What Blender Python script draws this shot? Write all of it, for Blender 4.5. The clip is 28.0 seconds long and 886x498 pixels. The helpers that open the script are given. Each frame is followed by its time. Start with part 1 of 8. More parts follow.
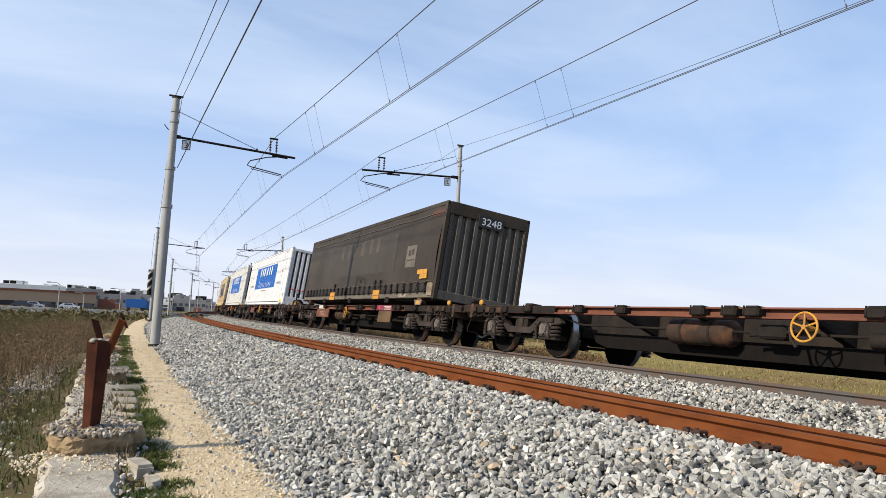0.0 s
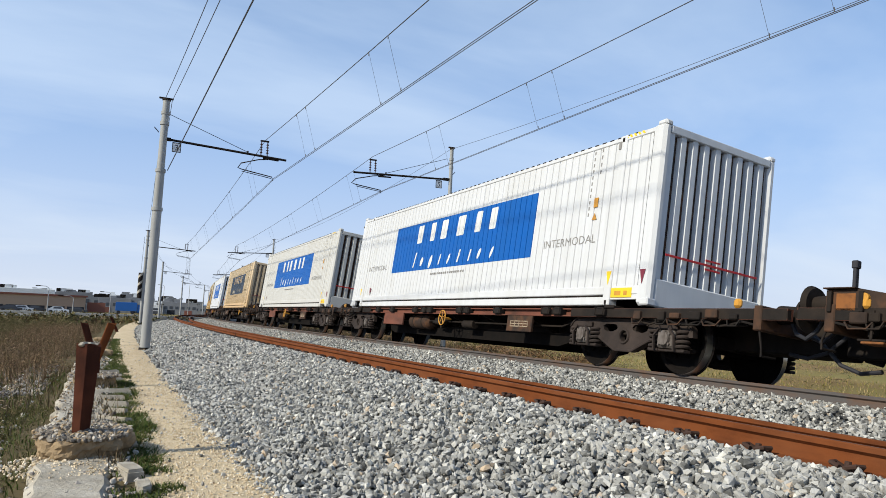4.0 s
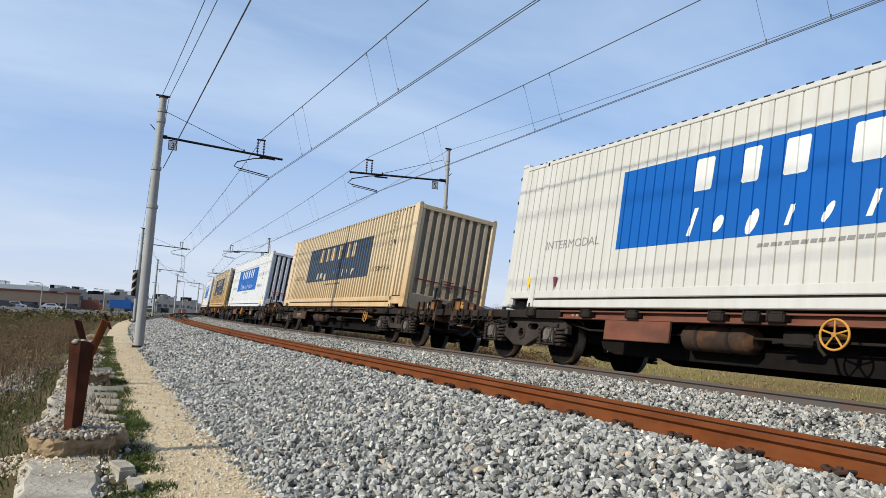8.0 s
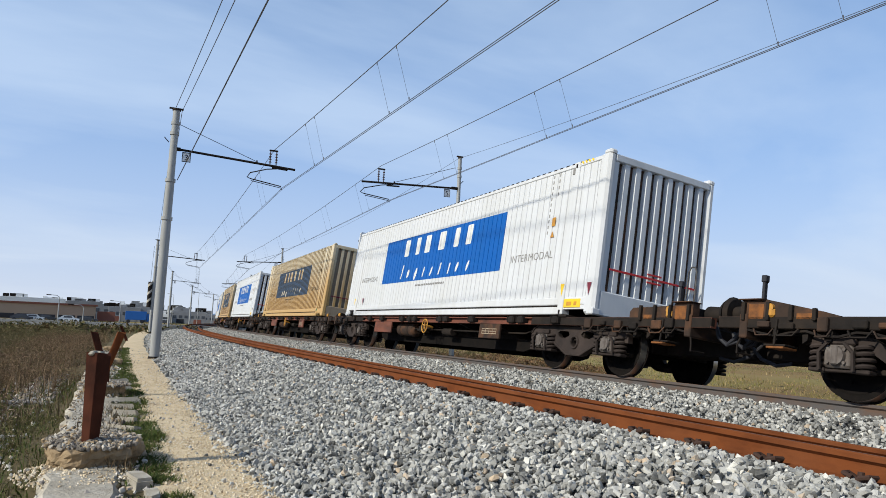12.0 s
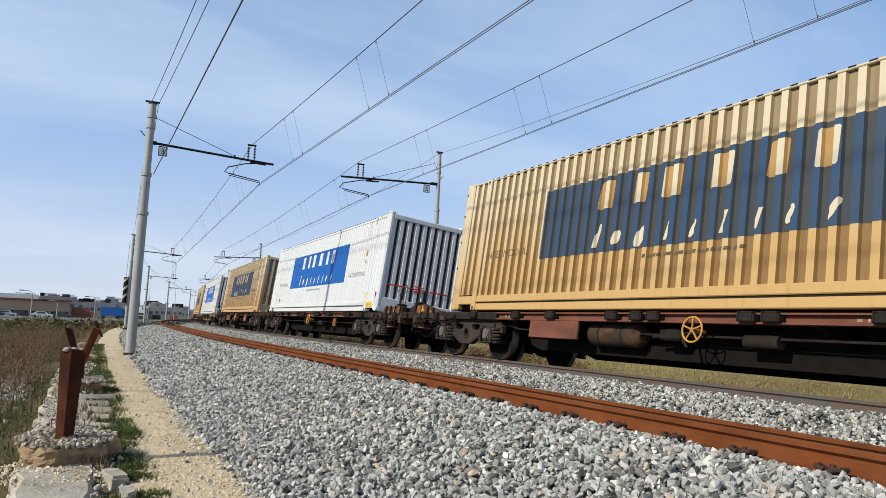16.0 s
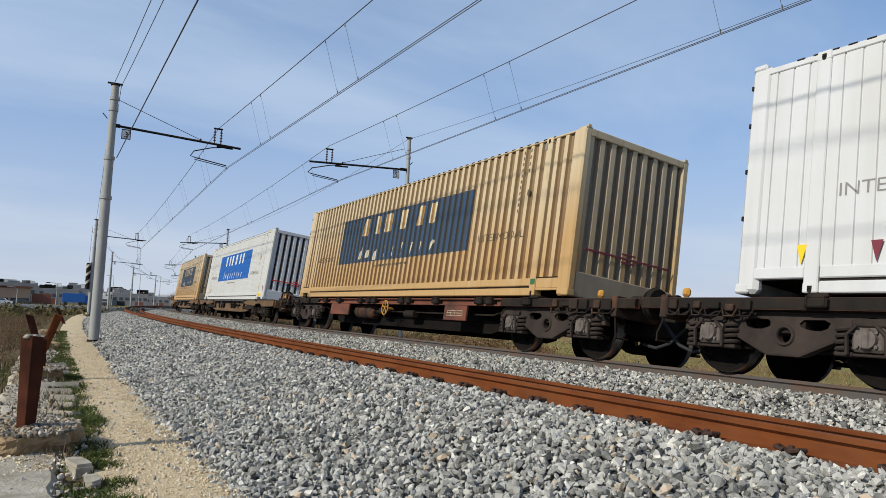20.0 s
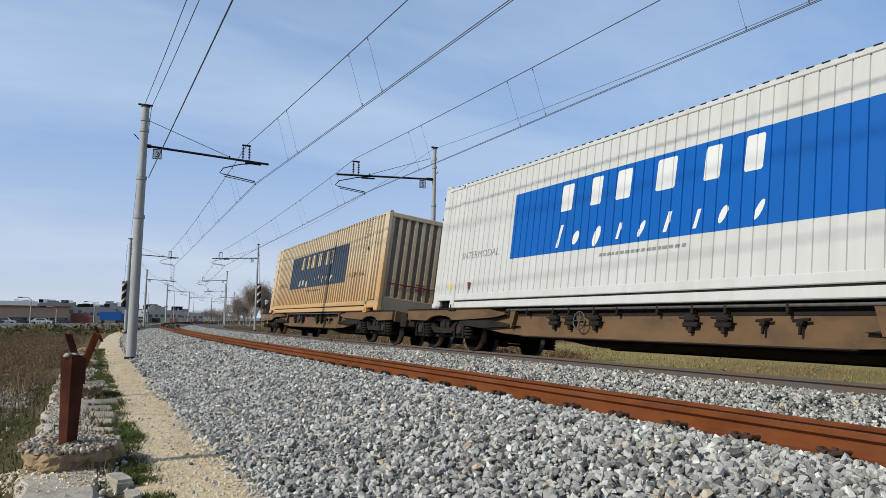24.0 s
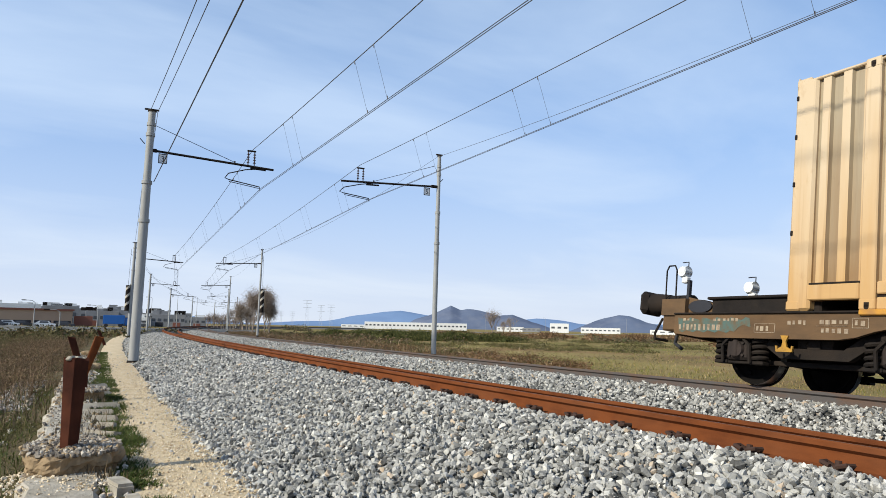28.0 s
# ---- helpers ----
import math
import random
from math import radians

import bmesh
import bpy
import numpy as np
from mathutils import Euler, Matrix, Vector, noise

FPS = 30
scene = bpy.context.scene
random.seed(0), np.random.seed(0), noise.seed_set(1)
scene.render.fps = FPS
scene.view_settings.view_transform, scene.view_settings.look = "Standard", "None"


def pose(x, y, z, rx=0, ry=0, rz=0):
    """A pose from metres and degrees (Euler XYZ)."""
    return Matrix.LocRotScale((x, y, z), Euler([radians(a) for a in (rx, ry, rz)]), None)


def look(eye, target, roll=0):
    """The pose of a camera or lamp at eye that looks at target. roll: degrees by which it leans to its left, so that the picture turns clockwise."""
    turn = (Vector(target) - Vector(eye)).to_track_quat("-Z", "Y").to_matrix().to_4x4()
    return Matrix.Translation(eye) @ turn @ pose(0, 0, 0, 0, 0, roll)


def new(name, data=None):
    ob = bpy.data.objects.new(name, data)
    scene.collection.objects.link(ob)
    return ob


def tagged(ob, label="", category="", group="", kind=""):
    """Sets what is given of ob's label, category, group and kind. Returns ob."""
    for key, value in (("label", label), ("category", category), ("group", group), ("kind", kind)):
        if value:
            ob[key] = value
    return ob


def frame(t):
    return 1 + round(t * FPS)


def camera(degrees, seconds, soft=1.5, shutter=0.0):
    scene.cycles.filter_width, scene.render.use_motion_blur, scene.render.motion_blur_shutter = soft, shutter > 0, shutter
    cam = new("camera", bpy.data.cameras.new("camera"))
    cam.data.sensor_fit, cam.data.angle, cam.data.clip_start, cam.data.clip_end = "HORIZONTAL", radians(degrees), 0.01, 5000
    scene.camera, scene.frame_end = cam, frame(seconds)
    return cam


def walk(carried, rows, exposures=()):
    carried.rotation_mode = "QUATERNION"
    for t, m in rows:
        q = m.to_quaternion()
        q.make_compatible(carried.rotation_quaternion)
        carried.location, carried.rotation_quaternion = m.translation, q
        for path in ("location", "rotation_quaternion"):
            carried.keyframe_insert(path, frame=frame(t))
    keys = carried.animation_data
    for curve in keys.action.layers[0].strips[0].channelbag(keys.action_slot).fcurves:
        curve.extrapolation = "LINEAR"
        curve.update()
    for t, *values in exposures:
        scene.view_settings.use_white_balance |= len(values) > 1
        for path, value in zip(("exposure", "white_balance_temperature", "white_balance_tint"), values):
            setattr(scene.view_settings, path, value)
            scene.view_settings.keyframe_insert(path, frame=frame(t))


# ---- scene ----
# ---- the camera: hand-held beside the line, turning a little ----
EYE = (0.0, 0.0, 0.613)
TURNS = [
    (0.0, -26.11, 5.60, 2.51), (0.5, -25.95, 5.79, 2.35), (1.0, -26.26, 5.52, 2.25), (1.5, -26.21, 5.53, 2.22),
    (2.0, -25.88, 5.52, 2.48), (2.5, -25.75, 6.10, 2.19), (3.0, -25.76, 6.07, 2.14), (3.5, -26.49, 5.82, 2.19),
    (5.5, -27.01, 5.82, 2.37), (6.0, -26.73, 5.68, 2.57), (6.5, -26.98, 5.49, 2.68), (7.0, -27.25, 5.59, 2.77),
    (7.5, -27.37, 5.81, 2.58), (8.0, -27.15, 5.91, 2.93), (8.5, -26.66, 6.06, 2.60), (9.0, -26.52, 5.76, 2.28),
    (9.5, -26.38, 6.29, 2.34), (10.0, -26.25, 6.13, 1.84), (10.5, -26.25, 6.32, 1.88), (11.0, -25.81, 6.48, 1.86),
    (11.5, -26.09, 6.13, 2.20), (12.0, -26.08, 6.50, 2.30), (12.5, -25.84, 5.99, 2.81), (14.5, -26.92, 6.14, 2.67),
    (15.0, -27.11, 6.28, 2.96), (15.5, -27.49, 6.37, 2.59), (16.0, -27.77, 6.21, 2.23), (16.5, -28.58, 6.33, 2.22),
    (17.0, -28.80, 6.10, 1.77), (17.5, -29.08, 5.68, 1.78), (18.0, -29.32, 5.63, 2.02), (18.5, -29.26, 5.70, 2.21),
    (19.0, -28.99, 5.83, 2.05), (19.5, -29.57, 5.30, 2.41), (20.0, -30.30, 5.16, 2.09), (20.5, -29.92, 5.31, 2.31),
    (21.0, -29.39, 5.57, 1.90), (21.5, -28.82, 5.57, 1.69), (23.5, -28.99, 5.48, 0.09), (24.0, -27.96, 5.81, 0.57),
    (24.5, -27.42, 6.27, 1.02), (25.0, -27.07, 6.11, 1.21), (25.5, -26.95, 6.23, 1.26), (26.0, -26.83, 6.37, 1.66),
    (26.5, -27.37, 6.51, 1.59), (27.0, -27.73, 6.47, 1.40), (27.5, -27.62, 6.10, 1.38), (28.0, -27.66, 6.41, 1.25),
]
cam = camera(64.24, 28.0, soft=0.4)
walk(cam, [(t, pose(*EYE, 90 + tilt, 0, yaw) @ pose(0, 0, 0, 0, 0, roll)) for t, yaw, tilt, roll in TURNS],
     exposures=[(0.0, 0.25, 6850, 9), (2.0, 0.22, 6620, 8), (3.5, 0.15, 6475, 6), (6.0, -0.13, 6525, 6), (7.0, -0.02, 6495, 6), (9.0, 0.05, 6444, 6), (10.0, 0.10, 6422, 6), (11.0, 0.12, 6400, 6), (12.0, 0.00, 6350, 6), (15.0, -0.04, 6525, 6), (16.0, 0.03, 6500, 6), (17.0, 0.02, 6475, 6), (19.0, -0.20, 6485, 6), (20.0, -0.18, 6490, 6), (21.0, 0.15, 6500, 6), (24.0, -0.15, 6325, 6), (25.0, -0.06, 6342, 6), (26.0, 0.10, 6360, 6), (27.0, 0.14, 6425, 6), (28.0, 0.14, 6490, 6)])

# ---- daylight ----
SUN_WAY = Vector((-0.83, -0.08, 0.552)).normalized()
world = bpy.data.worlds.new("sky")
scene.world = world
world.use_nodes = True
wn, wl = world.node_tree.nodes, world.node_tree.links
wn.clear()
w_out = wn.new("ShaderNodeOutputWorld")
w_back = wn.new("ShaderNodeBackground")
w_sky = wn.new("ShaderNodeTexSky")
w_sky.sky_type = "NISHITA"
w_sky.sun_disc = False
w_sky.sun_elevation = math.asin(SUN_WAY.z)
w_sky.sun_rotation = math.atan2(SUN_WAY.x, SUN_WAY.y)
w_sky.air_density, w_sky.dust_density, w_sky.ozone_density = 1.0, 0.4, 2.5
w_co = wn.new("ShaderNodeTexCoord")
w_sep = wn.new("ShaderNodeSeparateXYZ")
wl.new(w_co.outputs["Generated"], w_sep.inputs[0])


def w_math(op, a, b, clamp=False):
    n = wn.new("ShaderNodeMath")
    n.operation, n.use_clamp = op, clamp
    for i, v in enumerate((a, b)):
        if isinstance(v, (int, float)):
            n.inputs[i].default_value = v
        else:
            wl.new(v, n.inputs[i])
    return n.outputs[0]


# thin high cloud: noise on a plane overhead, thicker towards the horizon
w_h = w_math("ADD", w_math("MAXIMUM", w_sep.outputs[2], 0.0), 0.16)
w_vec = wn.new("ShaderNodeCombineXYZ")
wl.new(w_math("DIVIDE", w_sep.outputs[0], w_h), w_vec.inputs[0])
wl.new(w_math("DIVIDE", w_sep.outputs[1], w_h), w_vec.inputs[1])
w_map = wn.new("ShaderNodeMapping")
w_map.inputs["Rotation"].default_value = (0, 0, radians(-38))
w_map.inputs["Scale"].default_value = (0.55, 1.15, 1)
w_map.inputs["Location"].default_value = (0.3, 1.9, 0)
wl.new(w_vec.outputs[0], w_map.inputs[0])
w_noise = wn.new("ShaderNodeTexNoise")
w_noise.inputs["Scale"].default_value = 0.85
w_noise.inputs["Detail"].default_value = 7
w_noise.inputs["Roughness"].default_value = 0.52
w_noise.inputs["Distortion"].default_value = 0.5
wl.new(w_map.outputs[0], w_noise.inputs["Vector"])
w_cloud = w_math("MULTIPLY", w_math("SUBTRACT", w_noise.outputs[0], 0.43, True), 4.2, True)
w_low = w_math("POWER", w_math("SUBTRACT", 1.0, w_math("MAXIMUM", w_sep.outputs[2], 0.0)), 7.0)
w_fac = w_math("ADD", w_math("MULTIPLY", w_cloud, 0.52), w_math("MULTIPLY", w_low, 0.4), True)
w_mix = wn.new("ShaderNodeMix")
w_mix.data_type = "RGBA"
wl.new(w_fac, w_mix.inputs["Factor"])
# a veil of ice cloud whitens the clear blue everywhere
w_veil = wn.new("ShaderNodeMix")
w_veil.data_type = "RGBA"
wl.new(w_math("MULTIPLY", w_math("POWER", w_math("SUBTRACT", 1.0, w_math("MAXIMUM", w_sep.outputs[2], 0.0)), 1.9), 0.90), w_veil.inputs["Factor"])
wl.new(w_sky.outputs[0], w_veil.inputs[6])
w_veil.inputs[7].default_value = (1.24, 2.82, 6.4, 1)
wl.new(w_veil.outputs[2], w_mix.inputs[6])
w_mix.inputs[7].default_value = (4.85, 5.75, 7.2, 1)
# pale haze low over the land
w_haze = wn.new("ShaderNodeMix")
w_haze.data_type = "RGBA"
wl.new(w_math("MULTIPLY", w_math("POWER", w_math("SUBTRACT", 1.0, w_math("MAXIMUM", w_sep.outputs[2], 0.0)), 5.0), 0.85), w_haze.inputs["Factor"])
wl.new(w_mix.outputs[2], w_haze.inputs[6])
w_haze.inputs[7].default_value = (5.15, 5.35, 5.95, 1)
wl.new(w_haze.outputs[2], w_back.inputs[0])
w_back.inputs[1].default_value = 0.14
wl.new(w_back.outputs[0], w_out.inputs[0])

sun = new("sun", bpy.data.lights.new("sun", "SUN"))
sun.data.energy, sun.data.angle, sun.data.color = 4.7, radians(1.3), (1.0, 0.925, 0.80)
sun.matrix_basis = look(SUN_WAY * 50, (0, 0, 0))

# ---- materials ----


def material(name, base, rough=0.8, metal=0.0, spec=0.3, second=None, scale=6.0, amount=0.5, stretch=(1, 1, 1),
             third=None, scale3=1.2, amount3=0.5, stretch3=(1, 1, 1), bump=0.0, bump_scale=40.0, per_object=0.0, per_island=0.0, island_colors=None,
             coords="Object"):
    m = bpy.data.materials.new(name)
    m.use_nodes = True
    nd, ln = m.node_tree.nodes, m.node_tree.links
    bsdf = nd["Principled BSDF"]
    bsdf.inputs["Roughness"].default_value = rough
    bsdf.inputs["Metallic"].default_value = metal
    bsdf.inputs["Specular IOR Level"].default_value = spec
    co = nd.new("ShaderNodeTexCoord")

    def field(sc, st, detail=5.0, seed=0.0):
        mp = nd.new("ShaderNodeMapping")
        mp.inputs["Scale"].default_value = st
        mp.inputs["Location"].default_value = (seed, seed * 1.7, seed * 0.3)
        ln.new(co.outputs[coords], mp.inputs[0])
        nz = nd.new("ShaderNodeTexNoise")
        nz.inputs["Scale"].default_value = sc
        nz.inputs["Detail"].default_value = detail
        nz.inputs["Roughness"].default_value = 0.6
        ln.new(mp.outputs[0], nz.inputs["Vector"])
        return nz.outputs[0]

    def ramp(value, low, high):
        r = nd.new("ShaderNodeMapRange")
        r.inputs[1].default_value, r.inputs[2].default_value = low, high
        ln.new(value, r.inputs[0])
        return r.outputs[0]

    def mix(a, b, fac, top=1.0):
        x = nd.new("ShaderNodeMix")
        x.data_type = "RGBA"
        if isinstance(a, tuple):
            x.inputs[6].default_value = (*a, 1)
        else:
            ln.new(a, x.inputs[6])
        if isinstance(b, tuple):
            x.inputs[7].default_value = (*b, 1)
        else:
            ln.new(b, x.inputs[7])
        k = nd.new("ShaderNodeMath")
        k.operation = "MULTIPLY"
        k.inputs[1].default_value = top
        ln.new(fac, k.inputs[0])
        ln.new(k.outputs[0], x.inputs[0])
        return x.outputs[2]

    color = tuple(base)
    if island_colors:
        geo = nd.new("ShaderNodeNewGeometry")
        cr = nd.new("ShaderNodeValToRGB")
        cr.color_ramp.interpolation = "CONSTANT"
        el = cr.color_ramp.elements
        while len(el) < len(island_colors):
            el.new(0.5)
        for e, (at, col) in zip(el, island_colors):
            e.position, e.color = at, (*col, 1)
        ln.new(geo.outputs["Random Per Island"], cr.inputs[0])
        color = cr.outputs[0]
    if second:
        color = mix(color, tuple(second), ramp(field(scale, stretch), 0.42, 0.68), amount)
    if third:
        color = mix(color, tuple(third), ramp(field(scale3, stretch3, 3.0, 7.3), 0.45, 0.7), amount3)
    if per_object or per_island:
        hsv = nd.new("ShaderNodeHueSaturation")
        src = nd.new("ShaderNodeObjectInfo").outputs["Random"] if per_object else nd.new("ShaderNodeNewGeometry").outputs["Random Per Island"]
        k = per_object or per_island
        r = nd.new("ShaderNodeMapRange")
        r.inputs[3].default_value, r.inputs[4].default_value = 1 - k, 1 + k
        ln.new(src, r.inputs[0])
        ln.new(r.outputs[0], hsv.inputs["Value"])
        if isinstance(color, tuple):
            hsv.inputs["Color"].default_value = (*color, 1)
        else:
            ln.new(color, hsv.inputs["Color"])
        color = hsv.outputs[0]
    if isinstance(color, tuple):
        bsdf.inputs["Base Color"].default_value = (*color, 1)
    else:
        ln.new(color, bsdf.inputs["Base Color"])
    if bump:
        bp = nd.new("ShaderNodeBump")
        bp.inputs["Strength"].default_value = bump
        bp.inputs["Distance"].default_value = 0.02
        ln.new(field(bump_scale, (1, 1, 1)), bp.inputs["Height"])
        ln.new(bp.outputs[0], bsdf.inputs["Normal"])
    return m


STREAK = (3.0, 3.0, 0.25)
M_RAIL = material("rusty rail", (0.15, 0.045, 0.014), 0.9, 0.0, 0.1, (0.075, 0.023, 0.009), 9, 0.7, (1, 0.3, 1), (0.18, 0.065, 0.026), 1.3, 0.5, bump=0.15, bump_scale=90)
M_RAIL_TOP = material("rusted rail head", (0.135, 0.055, 0.028), 0.65, 0.0, 0.3, (0.085, 0.033, 0.017), 12, 0.6, (1, 0.2, 1), bump=0.08, bump_scale=80)
M_RAIL_USED = material("running rail side", (0.085, 0.076, 0.072), 0.8, 0.0, 0.2, (0.12, 0.062, 0.034), 8, 0.6, (1, 0.3, 1), bump=0.1)
M_RAIL_SHINE = material("running rail head", (0.17, 0.075, 0.036), 0.7, 0.0, 0.2, (0.20, 0.115, 0.07), 5, 0.4)
M_SLEEPER = material("concrete sleeper", (0.46, 0.45, 0.42), 0.9, 0, 0.2, (0.30, 0.28, 0.25), 7, 0.6, bump=0.2, bump_scale=60)
M_CLIP = material("rusty rail clip", (0.05, 0.026, 0.018), 0.8, 0.1, 0.3, (0.05, 0.03, 0.02), 20, 0.7)
GREYS = [(0.0, (0.077, 0.0748, 0.0682)), (0.12, (0.358, 0.347, 0.317)), (0.28, (0.182, 0.178, 0.165)), (0.44, (0.468, 0.453, 0.416)), (0.57, (0.275, 0.268, 0.246)),
         (0.72, (0.500, 0.483, 0.440)), (0.85, (0.335, 0.322, 0.290)), (0.92, (0.70, 0.672, 0.600)), (0.97, (0.50, 0.385, 0.268))]
M_STONE = material("ballast stone", (0.3, 0.3, 0.3), 0.9, 0, 0.15, (0.20, 0.197, 0.19), 25, 0.35, third=(0.48, 0.475, 0.455), scale3=9, amount3=0.35, island_colors=GREYS, bump=0.35, bump_scale=120)
# near-black so that gaps between the loose stones look shaded
M_BED = material("shade-dark ballast bed", (0.045, 0.045, 0.044), 0.95, 0, 0.1, (0.11, 0.11, 0.108), 38, 0.7, third=(0.025, 0.028, 0.027), scale3=17, amount3=0.8, bump=1.0, bump_scale=35)
M_SAND = material("sandy gravel path", (0.60, 0.475, 0.305), 0.95, 0, 0.1, (0.70, 0.585, 0.415), 30, 0.7, third=(0.43, 0.33, 0.205), scale3=3.5, amount3=0.7, bump=0.8, bump_scale=70)
M_GRAVEL = material("pale path gravel", (0.5, 0.43, 0.32), 0.95, 0, 0.1, island_colors=[(0, (0.60, 0.485, 0.325)), (0.4, (0.68, 0.58, 0.43)), (0.7, (0.45, 0.355, 0.24)), (0.88, (0.66, 0.60, 0.50))])
M_CONCRETE = material("weathered concrete", (0.40, 0.355, 0.285), 0.95, 0, 0.1, (0.54, 0.50, 0.43), 5, 0.7, third=(0.20, 0.175, 0.135), scale3=2.6, amount3=0.75, bump=0.7, bump_scale=30)
M_FOOTING = material("stained tan concrete", (0.31, 0.225, 0.135), 0.95, 0, 0.1, (0.19, 0.135, 0.08), 7, 0.9, third=(0.47, 0.37, 0.23), scale3=3, amount3=0.6, bump=0.8, bump_scale=25)
M_RUSTPATCH = material("bare orange rust", (0.22, 0.085, 0.026), 0.85, 0, 0.2, (0.07, 0.035, 0.02), 7, 0.9)
M_RUBBLE = material("concrete rubble", (0.5, 0.47, 0.42), 0.95, 0, 0.1, island_colors=[(0, (0.48, 0.44, 0.39)), (0.22, (0.30, 0.27, 0.24)), (0.45, (0.60, 0.56, 0.50)), (0.6, (0.45, 0.36, 0.26)), (0.78, (0.20, 0.18, 0.165))], bump=0.3)
M_CRUMB = material("crumbling concrete", (0.4, 0.36, 0.3), 0.95, 0, 0.1, island_colors=[(0, (0.36, 0.31, 0.25)), (0.25, (0.22, 0.19, 0.155)), (0.45, (0.46, 0.42, 0.36)), (0.6, (0.34, 0.25, 0.15)), (0.8, (0.13, 0.115, 0.10))], bump=0.3)
M_RUST = material("dark rusted steel", (0.055, 0.020, 0.013), 0.9, 0.0, 0.05, (0.032, 0.014, 0.010), 9, 0.8, (1, 1, 0.4), (0.13, 0.045, 0.025), 3, 0.4, bump=0.25, bump_scale=60)
M_GALV = material("galvanised steel", (0.33, 0.33, 0.32), 0.65, 0.1, 0.3, (0.25, 0.25, 0.245), 4, 0.6, (1, 1, 0.3), (0.40, 0.395, 0.38), 1.1, 0.4, bump=0.05)
M_WIRE = material("weathered copper wire", (0.085, 0.08, 0.08), 0.6, 0.3, 0.3)
M_INSUL = material("brown glazed insulator", (0.06, 0.035, 0.03), 0.3, 0, 0.5)
M_SIGN = material("white enamel sign", (0.72, 0.73, 0.74), 0.4)
M_INK = material("black lettering", (0.025, 0.025, 0.03), 0.6)
M_GROUND = material("rough pasture", (0.25, 0.20, 0.078), 1.0, 0, 0.05, (0.205, 0.115, 0.062), 0.09, 0.9, third=(0.135, 0.138, 0.036), scale3=0.06, amount3=0.75, bump=0.6, bump_scale=2.5)
M_SOIL = material("dark soil and dead grass", (0.105, 0.083, 0.046), 1.0, 0, 0.05, (0.15, 0.118, 0.07), 1.6, 0.8, third=(0.066, 0.066, 0.028), scale3=0.5, amount3=0.9, bump=0.8, bump_scale=9)
M_DRY = material("dry grass", (0.2, 0.15, 0.08), 0.95, 0, 0.1, island_colors=[(0, (0.155, 0.11, 0.065)), (0.3, (0.095, 0.07, 0.042)), (0.55, (0.21, 0.16, 0.10)), (0.75, (0.075, 0.068, 0.03)), (0.88, (0.06, 0.07, 0.025))])
M_GREEN = material("green weeds", (0.1, 0.14, 0.03), 0.8, 0, 0.2, island_colors=[(0, (0.062, 0.092, 0.018)), (0.35, (0.036, 0.056, 0.012)), (0.62, (0.10, 0.115, 0.03)), (0.85, (0.15, 0.125, 0.055))])
M_MEADOW = material("meadow grass", (0.1, 0.14, 0.03), 0.9, 0, 0.1, island_colors=[(0, (0.20, 0.175, 0.048)), (0.28, (0.28, 0.20, 0.09)), (0.52, (0.125, 0.132, 0.034)), (0.72, (0.34, 0.255, 0.125))])
M_HEATH = material("reddish winter heath", (0.15, 0.085, 0.045), 0.95, 0, 0.1, island_colors=[(0, (0.155, 0.086, 0.046)), (0.25, (0.085, 0.05, 0.03)), (0.45, (0.22, 0.135, 0.075)), (0.7, (0.13, 0.095, 0.04)), (0.88, (0.29, 0.20, 0.115))])
M_HEDGE = material("dark green hedge", (0.07, 0.075, 0.03), 0.95, 0, 0.1, island_colors=[(0, (0.068, 0.076, 0.025)), (0.4, (0.04, 0.047, 0.017)), (0.7, (0.11, 0.105, 0.038))])
M_BRAMBLE = material("brown brambles", (0.1, 0.07, 0.05), 0.95, 0, 0.1, island_colors=[(0, (0.132, 0.0862, 0.055)), (0.3, (0.0744, 0.0504, 0.0341)), (0.52, (0.192, 0.129, 0.0825)), (0.68, (0.066, 0.0672, 0.0275)), (0.82, (0.114, 0.106, 0.0418)), (0.92, (0.348, 0.263, 0.182))])
M_TWIG = material("bare twigs", (0.28, 0.225, 0.18), 0.95, 0, 0.1, per_island=0.25)
M_SHRUB = material("winter shrubs", (0.11, 0.09, 0.05), 0.95, 0, 0.1, island_colors=[(0, (0.10, 0.085, 0.05)), (0.4, (0.065, 0.075, 0.03)), (0.7, (0.15, 0.105, 0.065))])
M_OLIVE = material("dark olive brush", (0.07, 0.07, 0.03), 0.95, 0, 0.1, island_colors=[(0, (0.0851, 0.0788, 0.0336)), (0.3, (0.0529, 0.054, 0.0231)), (0.5, (0.132, 0.112, 0.0525)), (0.72, (0.115, 0.0788, 0.0441)), (0.9, (0.207, 0.16, 0.0924))])
M_BRUSH = material("brown winter brush", (0.12, 0.09, 0.05), 0.95, 0, 0.1, island_colors=[(0, (0.152, 0.0986, 0.0582)), (0.25, (0.0805, 0.0526, 0.0347)), (0.45, (0.22, 0.146, 0.0896)), (0.65, (0.115, 0.0896, 0.0448)), (0.88, (0.305, 0.213, 0.134))])
M_LOWWEED = material("low green-brown weeds", (0.1, 0.09, 0.04), 0.95, 0, 0.1, island_colors=[(0, (0.105, 0.10, 0.036)), (0.3, (0.065, 0.072, 0.024)), (0.5, (0.15, 0.125, 0.06)), (0.72, (0.10, 0.075, 0.04)), (0.9, (0.20, 0.165, 0.09))])


def paint(name, base, dirt, rust=None, dirty=0.5, rusty=0.35, rough=0.5):
    return material(name, base, rough, 0, 0.2, dirt, 1.4, dirty, STREAK, rust or dirt, 0.9, rusty, (0.7, 0.7, 0.5), bump=0.04, bump_scale=8)


